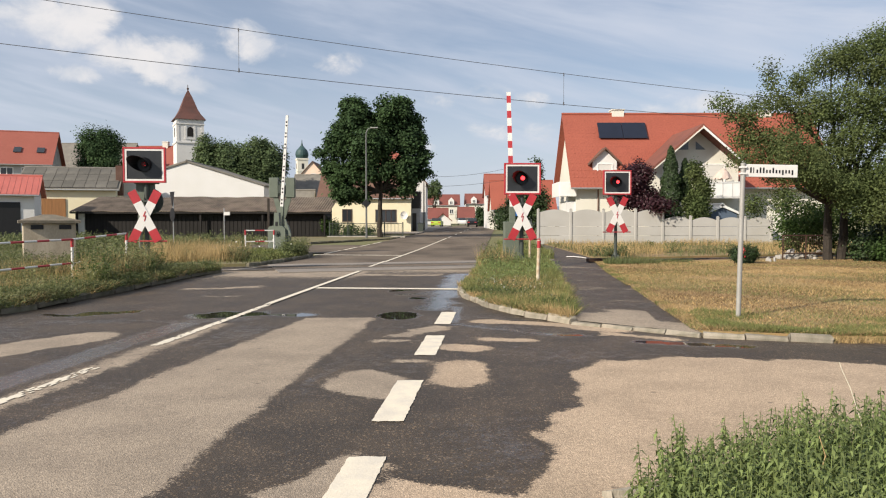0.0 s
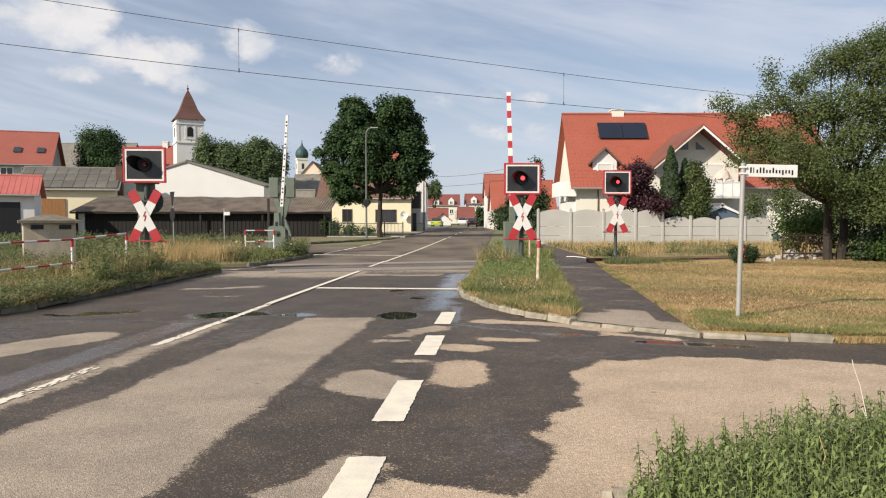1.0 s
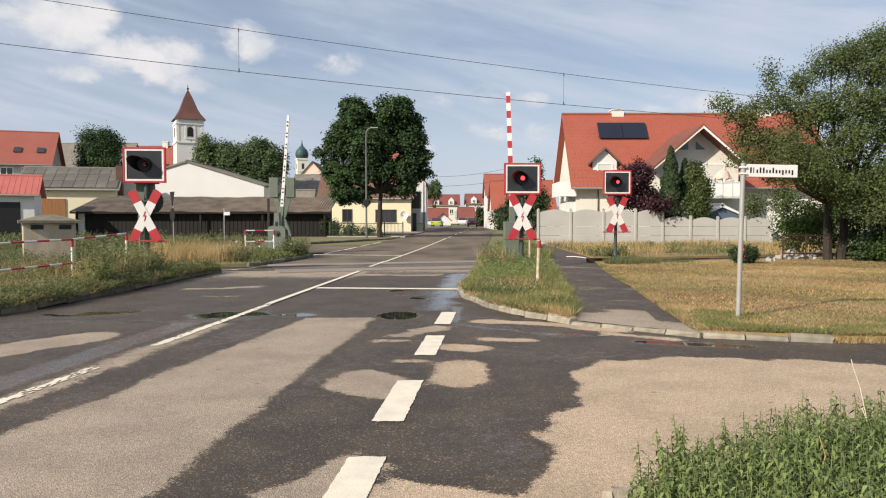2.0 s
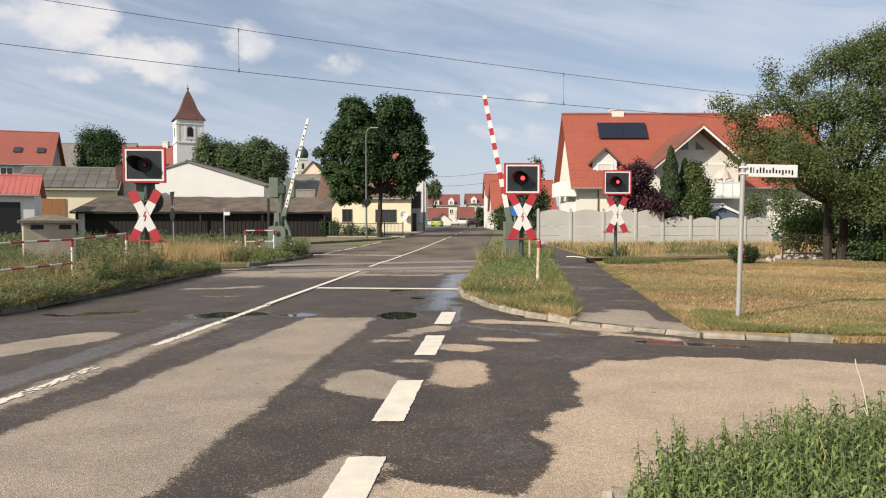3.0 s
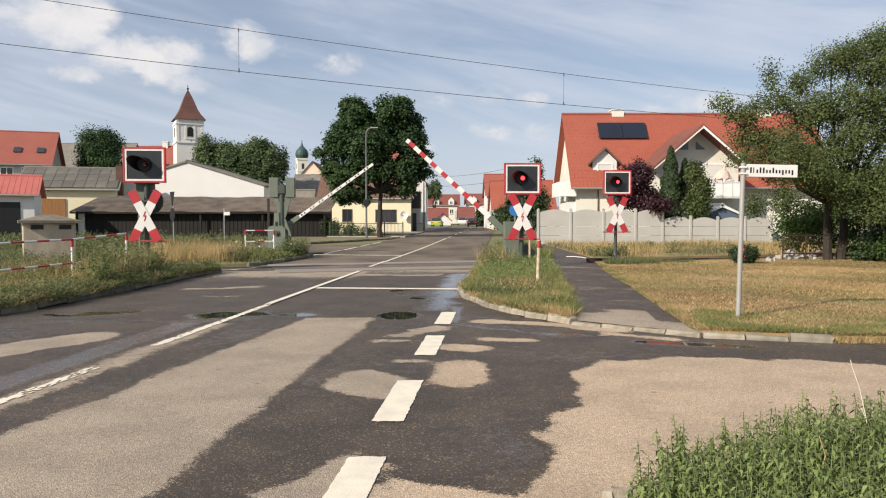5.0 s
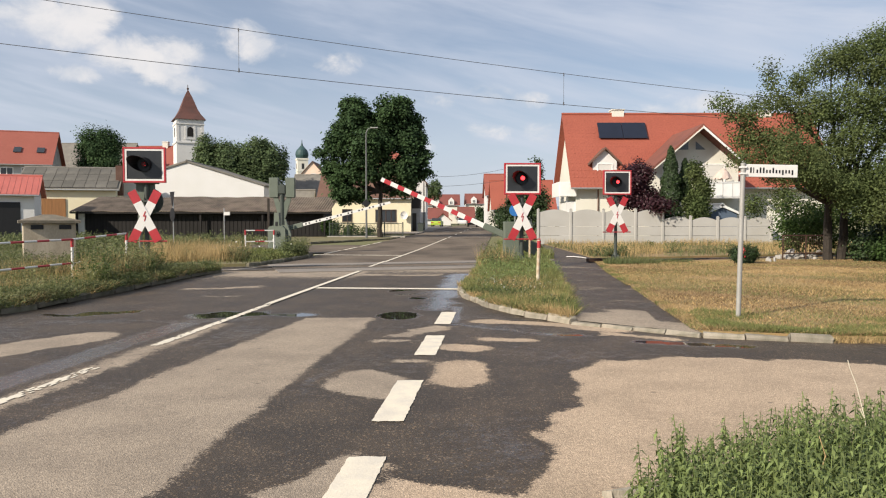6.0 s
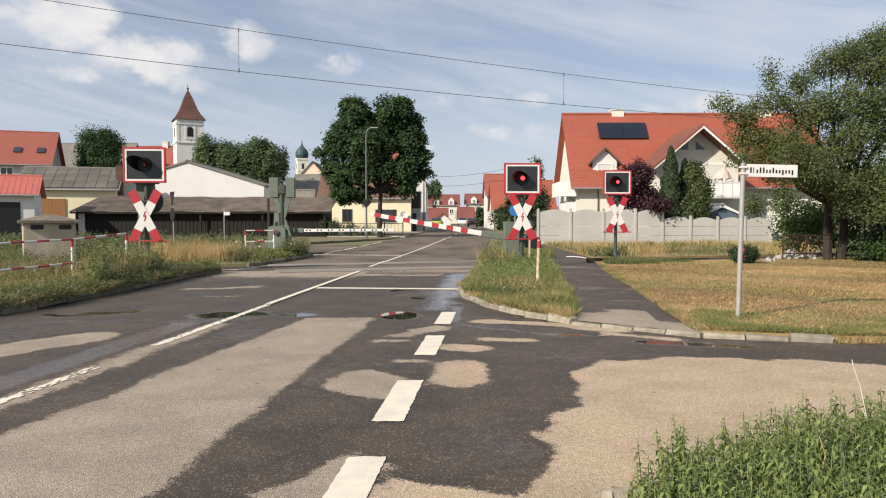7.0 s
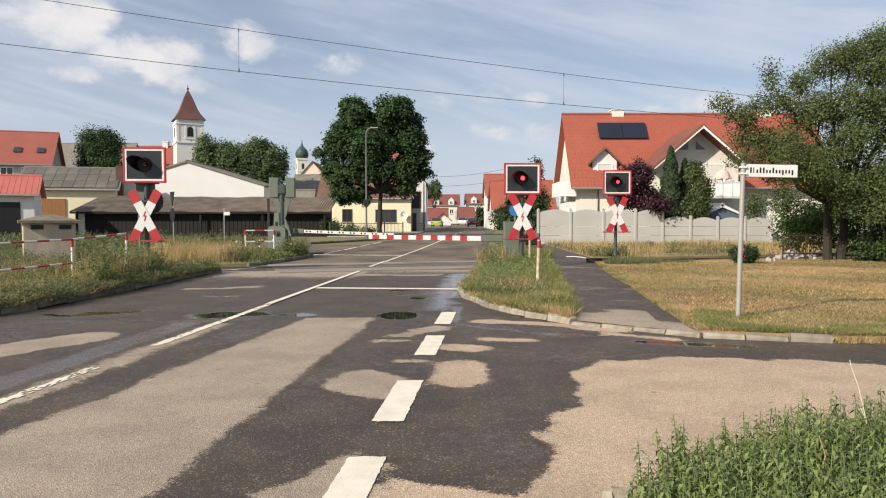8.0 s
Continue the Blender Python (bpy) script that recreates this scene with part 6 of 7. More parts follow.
tree(15.1, 28.0, 0.08, 2.6, 0.19, big + [(0.1, -1.6, 2.7, 1.0, 0.7, 0.6), (1.3, -1.8, 2.4, 1.0, 0.7, 0.7), (-1.2, -1.2, 3.1, 0.8, 0.7, 0.5), (2.6, -1.8, 1.7, 1.0, 0.8, 0.8), (0.4, -1.9, 1.9, 0.7, 0.5, 0.55), (1.5, -2.0, 1.5, 0.8, 0.6, 0.6), (-0.5, -1.7, 2.3, 0.6, 0.5, 0.45), (3.6, -1.6, 3.2, 1.2, 1.0, 0.9), (4.6, -1.4, 5.0, 1.4, 1.2, 1.1), (-2.0, -2.2, 3.2, 0.8, 0.7, 0.42), (-3.0, -2.5, 3.9, 0.8, 0.7, 0.45), (-1.0, -2.0, 2.75, 0.7, 0.6, 0.35), (2.4, -2.7, 2.7, 1.0, 0.7, 0.55), (3.6, -2.9, 2.1, 1.2, 0.8, 0.7), (4.9, -2.8, 2.2, 1.2, 0.8, 0.9), (1.0, -2.5, 2.9, 0.8, 0.6, 0.4)], 200000, 0.088, 0.16, M_LEAF_TREE, "spreading leafy tree with twin trunks at the lawn's edge", 21, 0.35, ((-0.25, 0), (0.3, 0.2)))
tree(-27.6, 100, 0.3, 4, 0.3, [(-4.3, 0, 8.4, 2.6, 3, 2.8), (-1.4, 0, 9.2, 2.2, 3, 2.8), (1.8, 0, 9.8, 2.2, 3, 2.6), (4.4, 0, 9.0, 1.9, 3, 2.8), (1.0, -1, 6, 4.6, 3, 3), (-4.6, 0, 10.9, 1.3, 2, 1.9), (2.9, 0, 11.3, 1.0, 1.6, 1.0), (-2.4, 0, 11.0, 0.9, 1.4, 0.9)], 46000, 0.32, 0.34, M_LEAF_FAR, "broad green trees behind the barn", 31, 0.5)
tree(-48.9, 104, 0.3, 3, 0.3, lobes(2.3, 2.3, 5.5, 13.2, 10, 2.0, 9, 0.8), 32000, 0.28, 0.38, M_LEAF_MAPLE, "dark bushy tree between roofs", 41)
tree(13.7, 51.5, 0.08, 1.4, 0.12, [(-0.2, 0.2, 4.3, 1.25, 1.2, 1.2), (-0.9, 0, 3.2, 1.0, 1.0, 0.9), (0.6, 0, 3.0, 1.1, 1.0, 1.0), (0.3, 0.2, 5.0, 0.9, 1.0, 0.7), (0.3, -2.4, 2.6, 0.8, 0.9, 0.6), (0.7, -3.5, 2.55, 0.95, 0.5, 0.38)], 16500, 0.17, 0.2, M_LEAF_RED, "dark red-leaved ornamental tree over the fence", 51, 0.3)


def conifer(x, y, h, r, seed, label):
    root = thing("conifer", pose(x, y, 0.05), label, "conifer", "columnar conifers")
    bm = B()
    limb(bm, (0, 0, -0.1), (0, 0, h * 0.9), 0.09, 0.02, seed, 5, 0.01)
    part("trunk", bm, M_BARK, root)
    q = np.random.RandomState(seed)
    k = 9000
    t = q.uniform(0, 1, k)
    rad = r * np.minimum(1, 2.2 * (1 - t)) ** 0.6 * (0.75 + 0.25 * q.uniform(0, 1, k)) * (1 + 0.12 * np.sin(t * 37 + seed))
    a = q.uniform(0, 2 * np.pi, k)
    pts = np.stack([rad * np.cos(a), rad * np.sin(a), 0.2 + t * h], 1)
    nor = np.stack([np.cos(a), np.sin(a), 0.4 + 0 * a], 1) + q.normal(size=(k, 3)) * 0.5
    ob = new("foliage", leaf_mesh("foliage", pts, nor, q.uniform(0.12, 0.28, k), M_LEAF_CONE, 0.4, seed=seed))
    ob.parent = root


conifer(15.85, 50.9, 6.5, 0.76, 3, "slim dark green columnar conifer")
conifer(17.0, 51.4, 5.7, 0.60, 4, "slim dark green columnar conifer")
tree(17.5, 50.2, 0.05, 1.2, 0.08, [(0, 0, 2.4, 1.0, 0.7, 1.0), (0.2, 0, 3.7, 0.8, 0.7, 1.0), (-0.2, 0, 4.9, 0.5, 0.5, 0.8)], 9000, 0.16, 0.16, M_LEAF_TREE, "light green young tree by the fence", 61, 0.3)


def shrub(x, y, z, blobs, leaves, leaf, mat, label, seed, clump=0.12, name="shrub"):
    return tree(x, y, z, 0.4, 0.05, blobs, leaves, leaf, clump, mat, label, seed, 0.3, name=name, category="shrub")


shrub(23.0, 47, 0.08, [(-2.2, 1.6, 2.6, 0.9, 0.8, 0.8), (-0.6, 1.0, 2.9, 1.0, 0.8, 0.9), (0.6, 0, 2.2, 1.0, 0.8, 0.9), (1.8, 0, 1.7, 1.2, 0.9, 0.9), (-0.4, 0, 1.2, 0.9, 0.6, 0.8), (1.2, 0.6, 1.2, 1.3, 0.7, 1.0)], 10500, 0.14, M_LEAF_TREE, "green shrubs past the end of the fence", 71, 0.2)
# conifer-dark leaves carry the shade under the canopy in these two shrubs
shrub(18.6, 28.2, 0.08, [(-1.2, 0, 0.9, 1.2, 0.9, 1.0), (0.6, 0, 1.1, 1.4, 0.9, 1.2), (2.6, 0.4, 1.3, 1.6, 1.0, 1.4)], 16000, 0.11, M_LEAF_CONE, "shrubs crowding the tree, shade put into their dark leaves", 80, 0.16)
shrub(15.9, 27.2, 0.08, [(0, 0, 0.5, 0.6, 0.5, 0.55), (0.9, 0, 0.7, 0.8, 0.6, 0.8), (2.0, 0, 0.9, 1.0, 0.7, 1.0)], 15000, 0.09, M_LEAF_CONE, "low bushes at the trunk, shade put into their dark leaves", 81)
shrub(16.8, 26.5, 0.08, [(0, 0, 0.5, 1.2, 0.8, 0.6), (1.6, 0, 0.6, 1.4, 1.0, 0.8), (3.4, 0.4, 0.7, 1.6, 1.0, 0.9)], 15000, 0.10, M_LEAF_BUSH, "dark low hedge in the tree's shade", 72)
shrub(17.5, 31.5, 0.08, [(-2, 0, 1.3, 1.2, 1, 1.2), (0, 0, 1.5, 1.5, 1, 1.4), (2.5, 0, 1.6, 1.8, 1, 1.5), (5, 0, 2, 2, 1.2, 1.8)], 15000, 0.13, M_LEAF_BUSH, "thick shrubs behind the tree", 73, 0.18)
shrub(10.75, 26.0, 0.08, [(0, 0, 0.33, 0.50, 0.42, 0.34)], 7000, 0.06, M_LEAF_CONE, "clipped round box shrub on the lawn", 74, 0.05)
shrub(7.9, 98.6, 0.36, [(0, 0, 1.6, 1.4, 1.2, 1.6), (1.6, 0, 2.6, 1.3, 1.2, 1.9), (0.6, -3, 1.2, 1.3, 1, 1.2)], 6000, 0.3, M_LEAF_CONE, "dark green shrubs at the street", 75, 0.25)
shrub(7.7, 62, 0.1, [(-1.5, 0, 1.8, 1.0, 0.8, 1.8), (-0.6, 0, 3.8, 0.9, 0.8, 1.8), (0.2, 0, 5.7, 0.45, 0.5, 1.3), (0.5, 0, 2.6, 0.9, 0.8, 2.0)], 16000, 0.2, M_LEAF_CONE, "tall dark conifers behind the fence corner", 76, 0.18)
shrub(-8.9, 65, 0.14, [(-0.9, 0, 0.8, 0.8, 0.5, 0.75), (0.6, 0, 0.6, 1.0, 0.5, 0.5), (2.2, 0, 0.5, 0.7, 0.4, 0.4), (-1.6, 0, 1.1, 0.4, 0.4, 0.65)], 6000, 0.14, M_LEAF_BUSH, "garden shrubs before the yellow house", 77)
shrub(7.0, 135, 0.5, [(0, 0, 1.4, 0.7, 0.8, 1.5), (-0.1, 0, 2.6, 0.5, 0.6, 0.8)], 2500, 0.4, M_LEAF_CONE, "slim green street trees", 78, 0.3)
tree(-2.2, 182, 0.75, 4, 0.2, lobes(2.3, 2, 7.0, 10.0, 7, 1.1, 13, 0.8), 3600, 0.42, 0.34, M_LEAF_FAR, "far dark tree at the bend of the street", 79)
# ---- grass and weeds ----
def stuff(name, me, label, category="grass"):
    return tagged(new(name, me), label, category, kind="stuff")


def tufts(poly, count, z, h0, h1, w, mat, label, seed, scale=0.9, keep=-2.0, lean=0.3, name="grass", power=1.0):
    xy = scatter(poly, count, seed)
    d = lumps(xy, scale, seed * 0.37)
    sel = d > keep
    xy, d = xy[sel], d[sel]
    r = np.random.RandomState(seed)
    h = (h0 + (h1 - h0) * np.clip(0.5 + 0.5 * d, 0, 1) ** power) * r.uniform(0.5, 1.15, len(xy))
    stuff(name, blades_mesh(name, xy, np.full(len(xy), z), h, w, mat, lean, seed), label)


def weeds(poly, stems, z, h0, h1, leaf, mat, label, seed, per=14, scale=0.8, name="weeds", keep=-2.0, spread=0.10):
    xy = scatter(poly, stems, seed)
    d = lumps(xy, scale, seed * 0.61)
    sel = d > keep
    xy, d = xy[sel], d[sel]
    r = np.random.RandomState(seed)
    h = (h0 + (h1 - h0) * np.clip(0.5 + 0.5 * d, 0, 1)) * r.uniform(0.6, 1.15, len(xy))
    t = r.uniform(0.1, 1.0, (len(xy), per))
    pts = np.stack([xy[:, :1] + r.normal(size=t.shape) * spread, xy[:, 1:] + r.normal(size=t.shape) * spread, z + h[:, None] * t], -1).reshape(-1, 3)
    nor = r.normal(size=pts.shape) * 0.6 + np.array([0, 0, 0.8])
    stuff(name, leaf_mesh(name, pts, nor, leaf * r.uniform(0.6, 1.4, len(pts)), mat, 0.35, 0.5, seed), label, "weeds")


weeds([(-8.0, 11.0), (-7.45, 13.5), (-7.3, 17.0), (-7.2, 20.5), (-6.95, 22.5), (-7.3, 22.5), (-7.6, 17), (-7.9, 13.2), (-8.5, 10.5)], 2000, 0.12, 0.04, 0.30, 0.05, M_WEED, "weeds spilling over the kerb", 132, 22, 1.8, spread=0.13, keep=-0.1)
NEAR_FIELD = [(3.63, 10.16), (5.2, 9.76), (7.5, 9.56), (11, 9.38), (17, 21), (17, 28.8), (9.0, 27.4), (5.77, 26.8), (4.97, 21.5), (4.32, 15.5)]
tufts(NEAR_FIELD, 80000, 0.085, 0.02, 0.07, 0.012, M_LAWN, "mown dry grass on the lawn", 101, 0.5, lean=0.9)
tufts(NEAR_FIELD, 45000, 0.085, 0.02, 0.065, 0.012, M_GRASS, "green patches in the dry lawn", 102, 0.55, keep=-0.08, lean=0.8)
M_HAY = material("brown_hay", (0.21, 0.135, 0.068), 0.9, var=0.2, scale=0.7, bump=0, leaf=0.2, second=(0.15, 0.095, 0.05))
M_GOLD = material("golden_straw", (0.56, 0.39, 0.18), 0.85, var=0.15, scale=0.7, bump=0, leaf=0.25, second=(0.46, 0.32, 0.15))
tufts(NEAR_FIELD, 52000, 0.085, 0.015, 0.06, 0.014, M_HAY, "brown patches in the dry lawn", 187, 0.42, keep=0.02, lean=1.0)
tufts(NEAR_FIELD, 36000, 0.085, 0.015, 0.055, 0.014, M_GOLD, "golden mown patches in the lawn", 188, 0.5, keep=0.12, lean=1.0)
KERB_GRASS = [(3.65, 10.22), (5.2, 9.74), (7.2, 9.58), (7.2, 9.95), (5.2, 10.12), (3.9, 10.6)]
tufts(KERB_GRASS, 9000, 0.085, 0.03, 0.09, 0.012, M_GRASS, "green grass thick along the kerb", 192, 1.7, keep=-0.4, lean=0.7)
tufts(KERB_GRASS, 7000, 0.085, 0.02, 0.08, 0.012, M_LAWN, "dry grass thick along the kerb", 193, 1.3, lean=0.8)
LAWN_EDGE = [(5.15, 9.60), (7.5, 9.42), (14, 9.05), (14, 9.22), (7.5, 9.58), (5.15, 9.78)]
tufts(LAWN_EDGE, 4500, 0.0, 0.04, 0.10, 0.012, M_LAWN, "dry grass at the lawn's lower edge", 189, 1.4, lean=0.5)
tufts(LAWN_EDGE, 5000, 0.0, 0.05, 0.13, 0.013, M_GRASS, "green grass at the lawn's lower edge", 190, 1.6, keep=-0.3, lean=0.5)
weeds([(0.9, 18.5), (3.0, 18.5), (3.6, 25.6), (1.3, 25.0)], 420, 0.1, 0.10, 0.62, 0.06, M_NETTLE, "mixed weeds round the signal", 120, 24, 1.3)
weeds([(0.6, 15.2), (1.6, 12.6), (2.2, 12.6), (2.9, 18.5), (0.9, 18.5)], 1200, 0.1, 0.04, 0.22, 0.05, M_WEED, "low leafy weeds on the verge", 121, 12)
tufts(ISLAND, 34000, 0.1, 0.03, 0.28, 0.012, M_GRASS, "green verge grass", 103, 1.2)
tufts([(0.9, 19), (3.0, 18.5), (3.7, 25.8), (1.3, 25.2)], 7000, 0.1, 0.10, 0.42, 0.012, M_GRASS, "tall grass round the signal", 104, 1.0)
tufts([(3.75, 10.2), (5.2, 9.85), (7.8, 9.65), (8.5, 10.6), (5.2, 11.9), (4.4, 12.5), (4.05, 12.0)], 12000, 0.085, 0.02, 0.10, 0.010, M_GRASS, "greener grass along the kerb", 150, 1.1, keep=-0.25, lean=0.6)
tufts([(5.6, 25.0), (9.0, 26.6), (9.5, 27.3), (5.9, 26.8)], 3200, 0.085, 0.05, 0.30, 0.012, M_WEED, "longer grass beside the track", 151, 1.1, keep=-0.4)
tufts([(3.6, 10.2), (5.2, 9.74), (7.5, 9.55), (14, 9.2), (14, 9.45), (7.5, 9.8), (5.2, 10.0), (3.75, 10.4)], 9000, 0.08, 0.02, 0.10, 0.012, M_GRASS, "ragged grass fringe at the kerb", 154, 1.3, keep=-0.5, lean=0.7)
tufts([(3.6, 10.2), (5.2, 9.74), (7.5, 9.55), (14, 9.2), (14, 9.45), (7.5, 9.8), (5.2, 10.0), (3.75, 10.4)], 7000, 0.08, 0.02, 0.09, 0.012, M_LAWN, "dry grass fringe at the kerb", 155, 1.1, lean=0.8)
PATH_LEFT = [(2.0, 11.55), (2.24, 12.0), (2.86, 16.5), (3.45, 22.0), (3.82, 26.0), (3.55, 26.0), (3.15, 22.0), (2.55, 16.5), (1.95, 12.1)]
PATH_RIGHT = [(3.56, 10.2), (3.60, 10.7), (4.20, 15.5), (4.85, 21.5), (5.65, 27.0), (5.95, 27.0), (5.12, 21.5), (4.46, 15.5), (3.85, 10.6)]
tufts(PATH_LEFT, 7000, 0.07, 0.03, 0.22, 0.011, M_GRASS, "ragged grass along the path's edge", 170, 2.1, keep=-0.35, lean=0.8)
tufts(PATH_LEFT, 4000, 0.07, 0.03, 0.18, 0.011, M_STRAW, "dry grass along the path's edge", 171, 1.7, keep=-0.2, lean=0.9)
tufts(PATH_RIGHT, 6000, 0.07, 0.02, 0.09, 0.011, M_GRASS, "short ragged grass along the path's edge", 172, 2.3, keep=-0.2, lean=0.9)
tufts(PATH_RIGHT, 7000, 0.07, 0.02, 0.08, 0.011, M_LAWN, "short dry grass along the path's edge", 173, 1.9, keep=-0.4, lean=0.9)
KERB_SIDE = [(0.36, 17.5), (0.44, 15.2), (0.86, 13.4), (1.40, 12.16), (2.0, 11.36), (2.1, 11.7), (1.6, 12.5), (1.1, 13.8), (0.75, 15.4), (0.7, 17.5)]
tufts(KERB_SIDE, 5000, 0.1, 0.03, 0.16, 0.011, M_STRAW, "dry grass hanging over the kerb", 174, 2.0, keep=-0.2, lean=0.9)
tufts(KERB_SIDE, 4000, 0.1, 0.03, 0.18, 0.011, M_GRASS, "green grass hanging over the kerb", 175, 2.4, keep=-0.1, lean=0.9)
tufts(ISLAND, 15000, 0.1, 0.05, 0.24, 0.012, M_STRAW, "dry stalks in the verge", 105, 1.4, keep=-0.3)


def plants(poly, count, z, h0, h1, r0, r1, leaf, mat, label, seed, per=150, scale=0.8, keep=-2.0, ratio=0.32):
    """Single bushy weeds: a leafy cone round each stem, of uneven height and width."""
    xy = scatter(poly, count, seed)
    xy = xy[lumps(xy, scale, seed * 0.43) > keep]
    r = np.random.RandomState(seed)
    n = len(xy)
    h = h0 + (h1 - h0) * r.uniform(0, 1, (n, 1)) ** 1.4
    rad = r0 + (r1 - r0) * r.uniform(0, 1, (n, 1))
    t = r.uniform(0.02, 1.0, (n, per))
    spire = 5 + np.floor(r.uniform(0, 5, (n, 1)))
    arm = np.floor(r.uniform(0, 1, (n, per)) * spire) / spire * 2 * np.pi + r.normal(size=(n, per)) * 0.22
    top = 1 - 0.4 * np.abs(np.sin(arm * 1.7 + xy[:, :1] * 9))
    q = rad * (0.25 + 0.75 * t) * np.sqrt(r.uniform(0.2, 1, (n, per)))
    pts = np.stack([xy[:, :1] + q * np.cos(arm), xy[:, 1:] + q * np.sin(arm), z + h * t * top], -1).reshape(-1, 3)
    nor = r.normal(size=pts.shape) * 0.6 + np.array([0, -0.2, 0.8])
    stuff("weeds", leaf_mesh("weeds", pts, nor, leaf * r.uniform(0.6, 1.4, len(pts)), mat, ratio, 0.5, seed), label, "weeds")


LEFT_LOW = [(-9.3, 6.5), (-7.95, 11.0), (-7.5, 13.3), (-7.4, 15.8), (-8.3, 16.8), (-10.4, 18.0), (-14, 17.5), (-14, 8)]
LEFT_TALL = [(-7.6, 15.8), (-7.5, 18.4), (-8.3, 21.5), (-9.2, 21.6), (-9.55, 19.6), (-8.9, 17.4)]
LEFT_END = [(-7.4, 18.2), (-7.2, 20.8), (-7.0, 22.4), (-8.7, 22.1), (-8.2, 20.5)]
LEFT_BACK = [(-10.0, 19.6), (-9.3, 22.0), (-13.8, 20.2), (-18, 18.5), (-16, 17.6), (-10.6, 18.2)]
tufts(LEFT, 50000, 0.14, 0.06, 0.34, 0.012, M_GRASS, "rank roadside grass", 106, 1.2)
weeds(LEFT_LOW, 2600, 0.14, 0.03, 0.34, 0.05, M_WEED, "low leafy roadside weeds", 107, 20, 1.5, keep=-0.5)
plants(LEFT_LOW, 230, 0.14, 0.16, 0.46, 0.12, 0.30, 0.065, M_WEED_PALE, "single bushy weeds in the low growth", 160, 80, 1.1, -0.4)
plants(LEFT_LOW, 110, 0.14, 0.15, 0.46, 0.14, 0.32, 0.065, M_WEED, "greener weeds in the low growth", 161, 80, 1.3, 0.0)
plants(LEFT_TALL, 60, 0.14, 0.30, 1.08, 0.16, 0.42, 0.075, M_WEED, "tall bushy weeds by the kerb", 162, 150)
plants(LEFT_TALL, 40, 0.14, 0.30, 1.0, 0.16, 0.40, 0.075, M_WEED_PALE, "pale tall bushy weeds by the kerb", 183, 150)
plants(LEFT_TALL, 30, 0.14, 0.30, 0.9, 0.16, 0.36, 0.075, M_LEAF_BUSH, "tall green bushy weeds by the kerb", 163, 150)
plants(LEFT_END, 56, 0.14, 0.10, 0.42, 0.14, 0.32, 0.06, M_WEED, "bushy weeds at the end of the verge", 164, 180)
plants(LEFT_BACK, 70, 0.14, 0.2, 0.6, 0.15, 0.32, 0.055, M_WEED, "weeds behind the railing", 165, 140)
plants([(-8.2, 10.2), (-7.9, 11.0), (-7.42, 13.5), (-7.3, 17.0), (-7.15, 20.5), (-7.5, 20.5), (-7.7, 17), (-8.0, 13.2)], 60, 0.12, 0.08, 0.34, 0.12, 0.30, 0.045, M_WEED, "weeds hanging over the old kerb", 169, 130, 1.6, -0.1)
plants([(1.0, 21.6), (1.3, 25.0), (2.15, 25.2), (2.2, 22.6)], 42, 0.1, 0.35, 0.98, 0.14, 0.32, 0.06, M_WEED, "tall weeds beside the signal cabinet", 176, 180)
plants([(0.9, 17.5), (1.2, 21.6), (2.9, 22.5), (2.4, 17.8)], 40, 0.1, 0.14, 0.42, 0.12, 0.26, 0.05, M_NETTLE, "fresh green weeds on the verge", 177, 130)
tufts([(1.0, 21.6), (1.3, 25.0), (2.15, 25.2), (2.2, 22.6)], 650, 0.1, 0.3, 0.9, 0.012, M_STRAW, "dry stalks beside the cabinet", 178, 1.1, lean=0.25)
plants([(-12, 24.6), (-11, 28), (-24, 30), (-22, 20)], 130, 0.12, 0.25, 0.75, 0.2, 0.42, 0.07, M_WEED, "rank weeds round the kiosk", 179, 140)
LEFT_PEAK = [(-8.9, 18.3), (-8.1, 17.4), (-7.75, 18.8), (-8.2, 20.8), (-8.9, 21.2)]
plants(LEFT_PEAK, 22, 0.14, 0.70, 1.15, 0.22, 0.45, 0.08, M_WEED, "tallest bushy weeds in the verge", 180, 190)
plants(LEFT_PEAK, 12, 0.14, 0.60, 1.1, 0.22, 0.45, 0.08, M_WEED_PALE, "tallest pale weeds in the verge", 184, 190)
plants(LEFT_PEAK, 10, 0.14, 0.60, 1.0, 0.22, 0.40, 0.08, M_LEAF_BUSH, "dark bushy weeds in the verge", 181, 190)
plants([(-10.5, 19.4), (-9.6, 22.3), (-18, 19.5), (-18, 17.6)], 110, 0.14, 0.22, 0.66, 0.18, 0.38, 0.055, M_WEED, "rank weeds behind the railing", 182, 170)
OLD_KERB = [(-9.2, 6.6), (-7.95, 11.0), (-7.36, 13.5), (-7.2, 17.0), (-7.08, 20.6), (-6.85, 22.5), (-7.2, 22.5), (-7.5, 17), (-7.8, 13.2), (-8.6, 10)]
tufts(OLD_KERB, 7000, 0.1, 0.06, 0.34, 0.013, M_GRASS, "grass hanging over the old kerb", 185, 1.9, keep=-0.25, lean=0.8)
tufts(OLD_KERB, 3500, 0.1, 0.06, 0.30, 0.013, M_STRAW, "dry grass over the old kerb", 186, 2.3, keep=0.0, lean=0.8)
tufts(LEFT_LOW, 9000, 0.14, 0.12, 0.46, 0.008, M_STRAW, "dry stalks among the low weeds", 130, 1.1, lean=0.35, power=1.6, keep=-0.3)
tufts(LEFT_TALL, 3600, 0.14, 0.3, 0.95, 0.009, M_STRAW, "dry stalks among the tall weeds", 131, 1.3, lean=0.22, power=1.4, keep=-0.2)
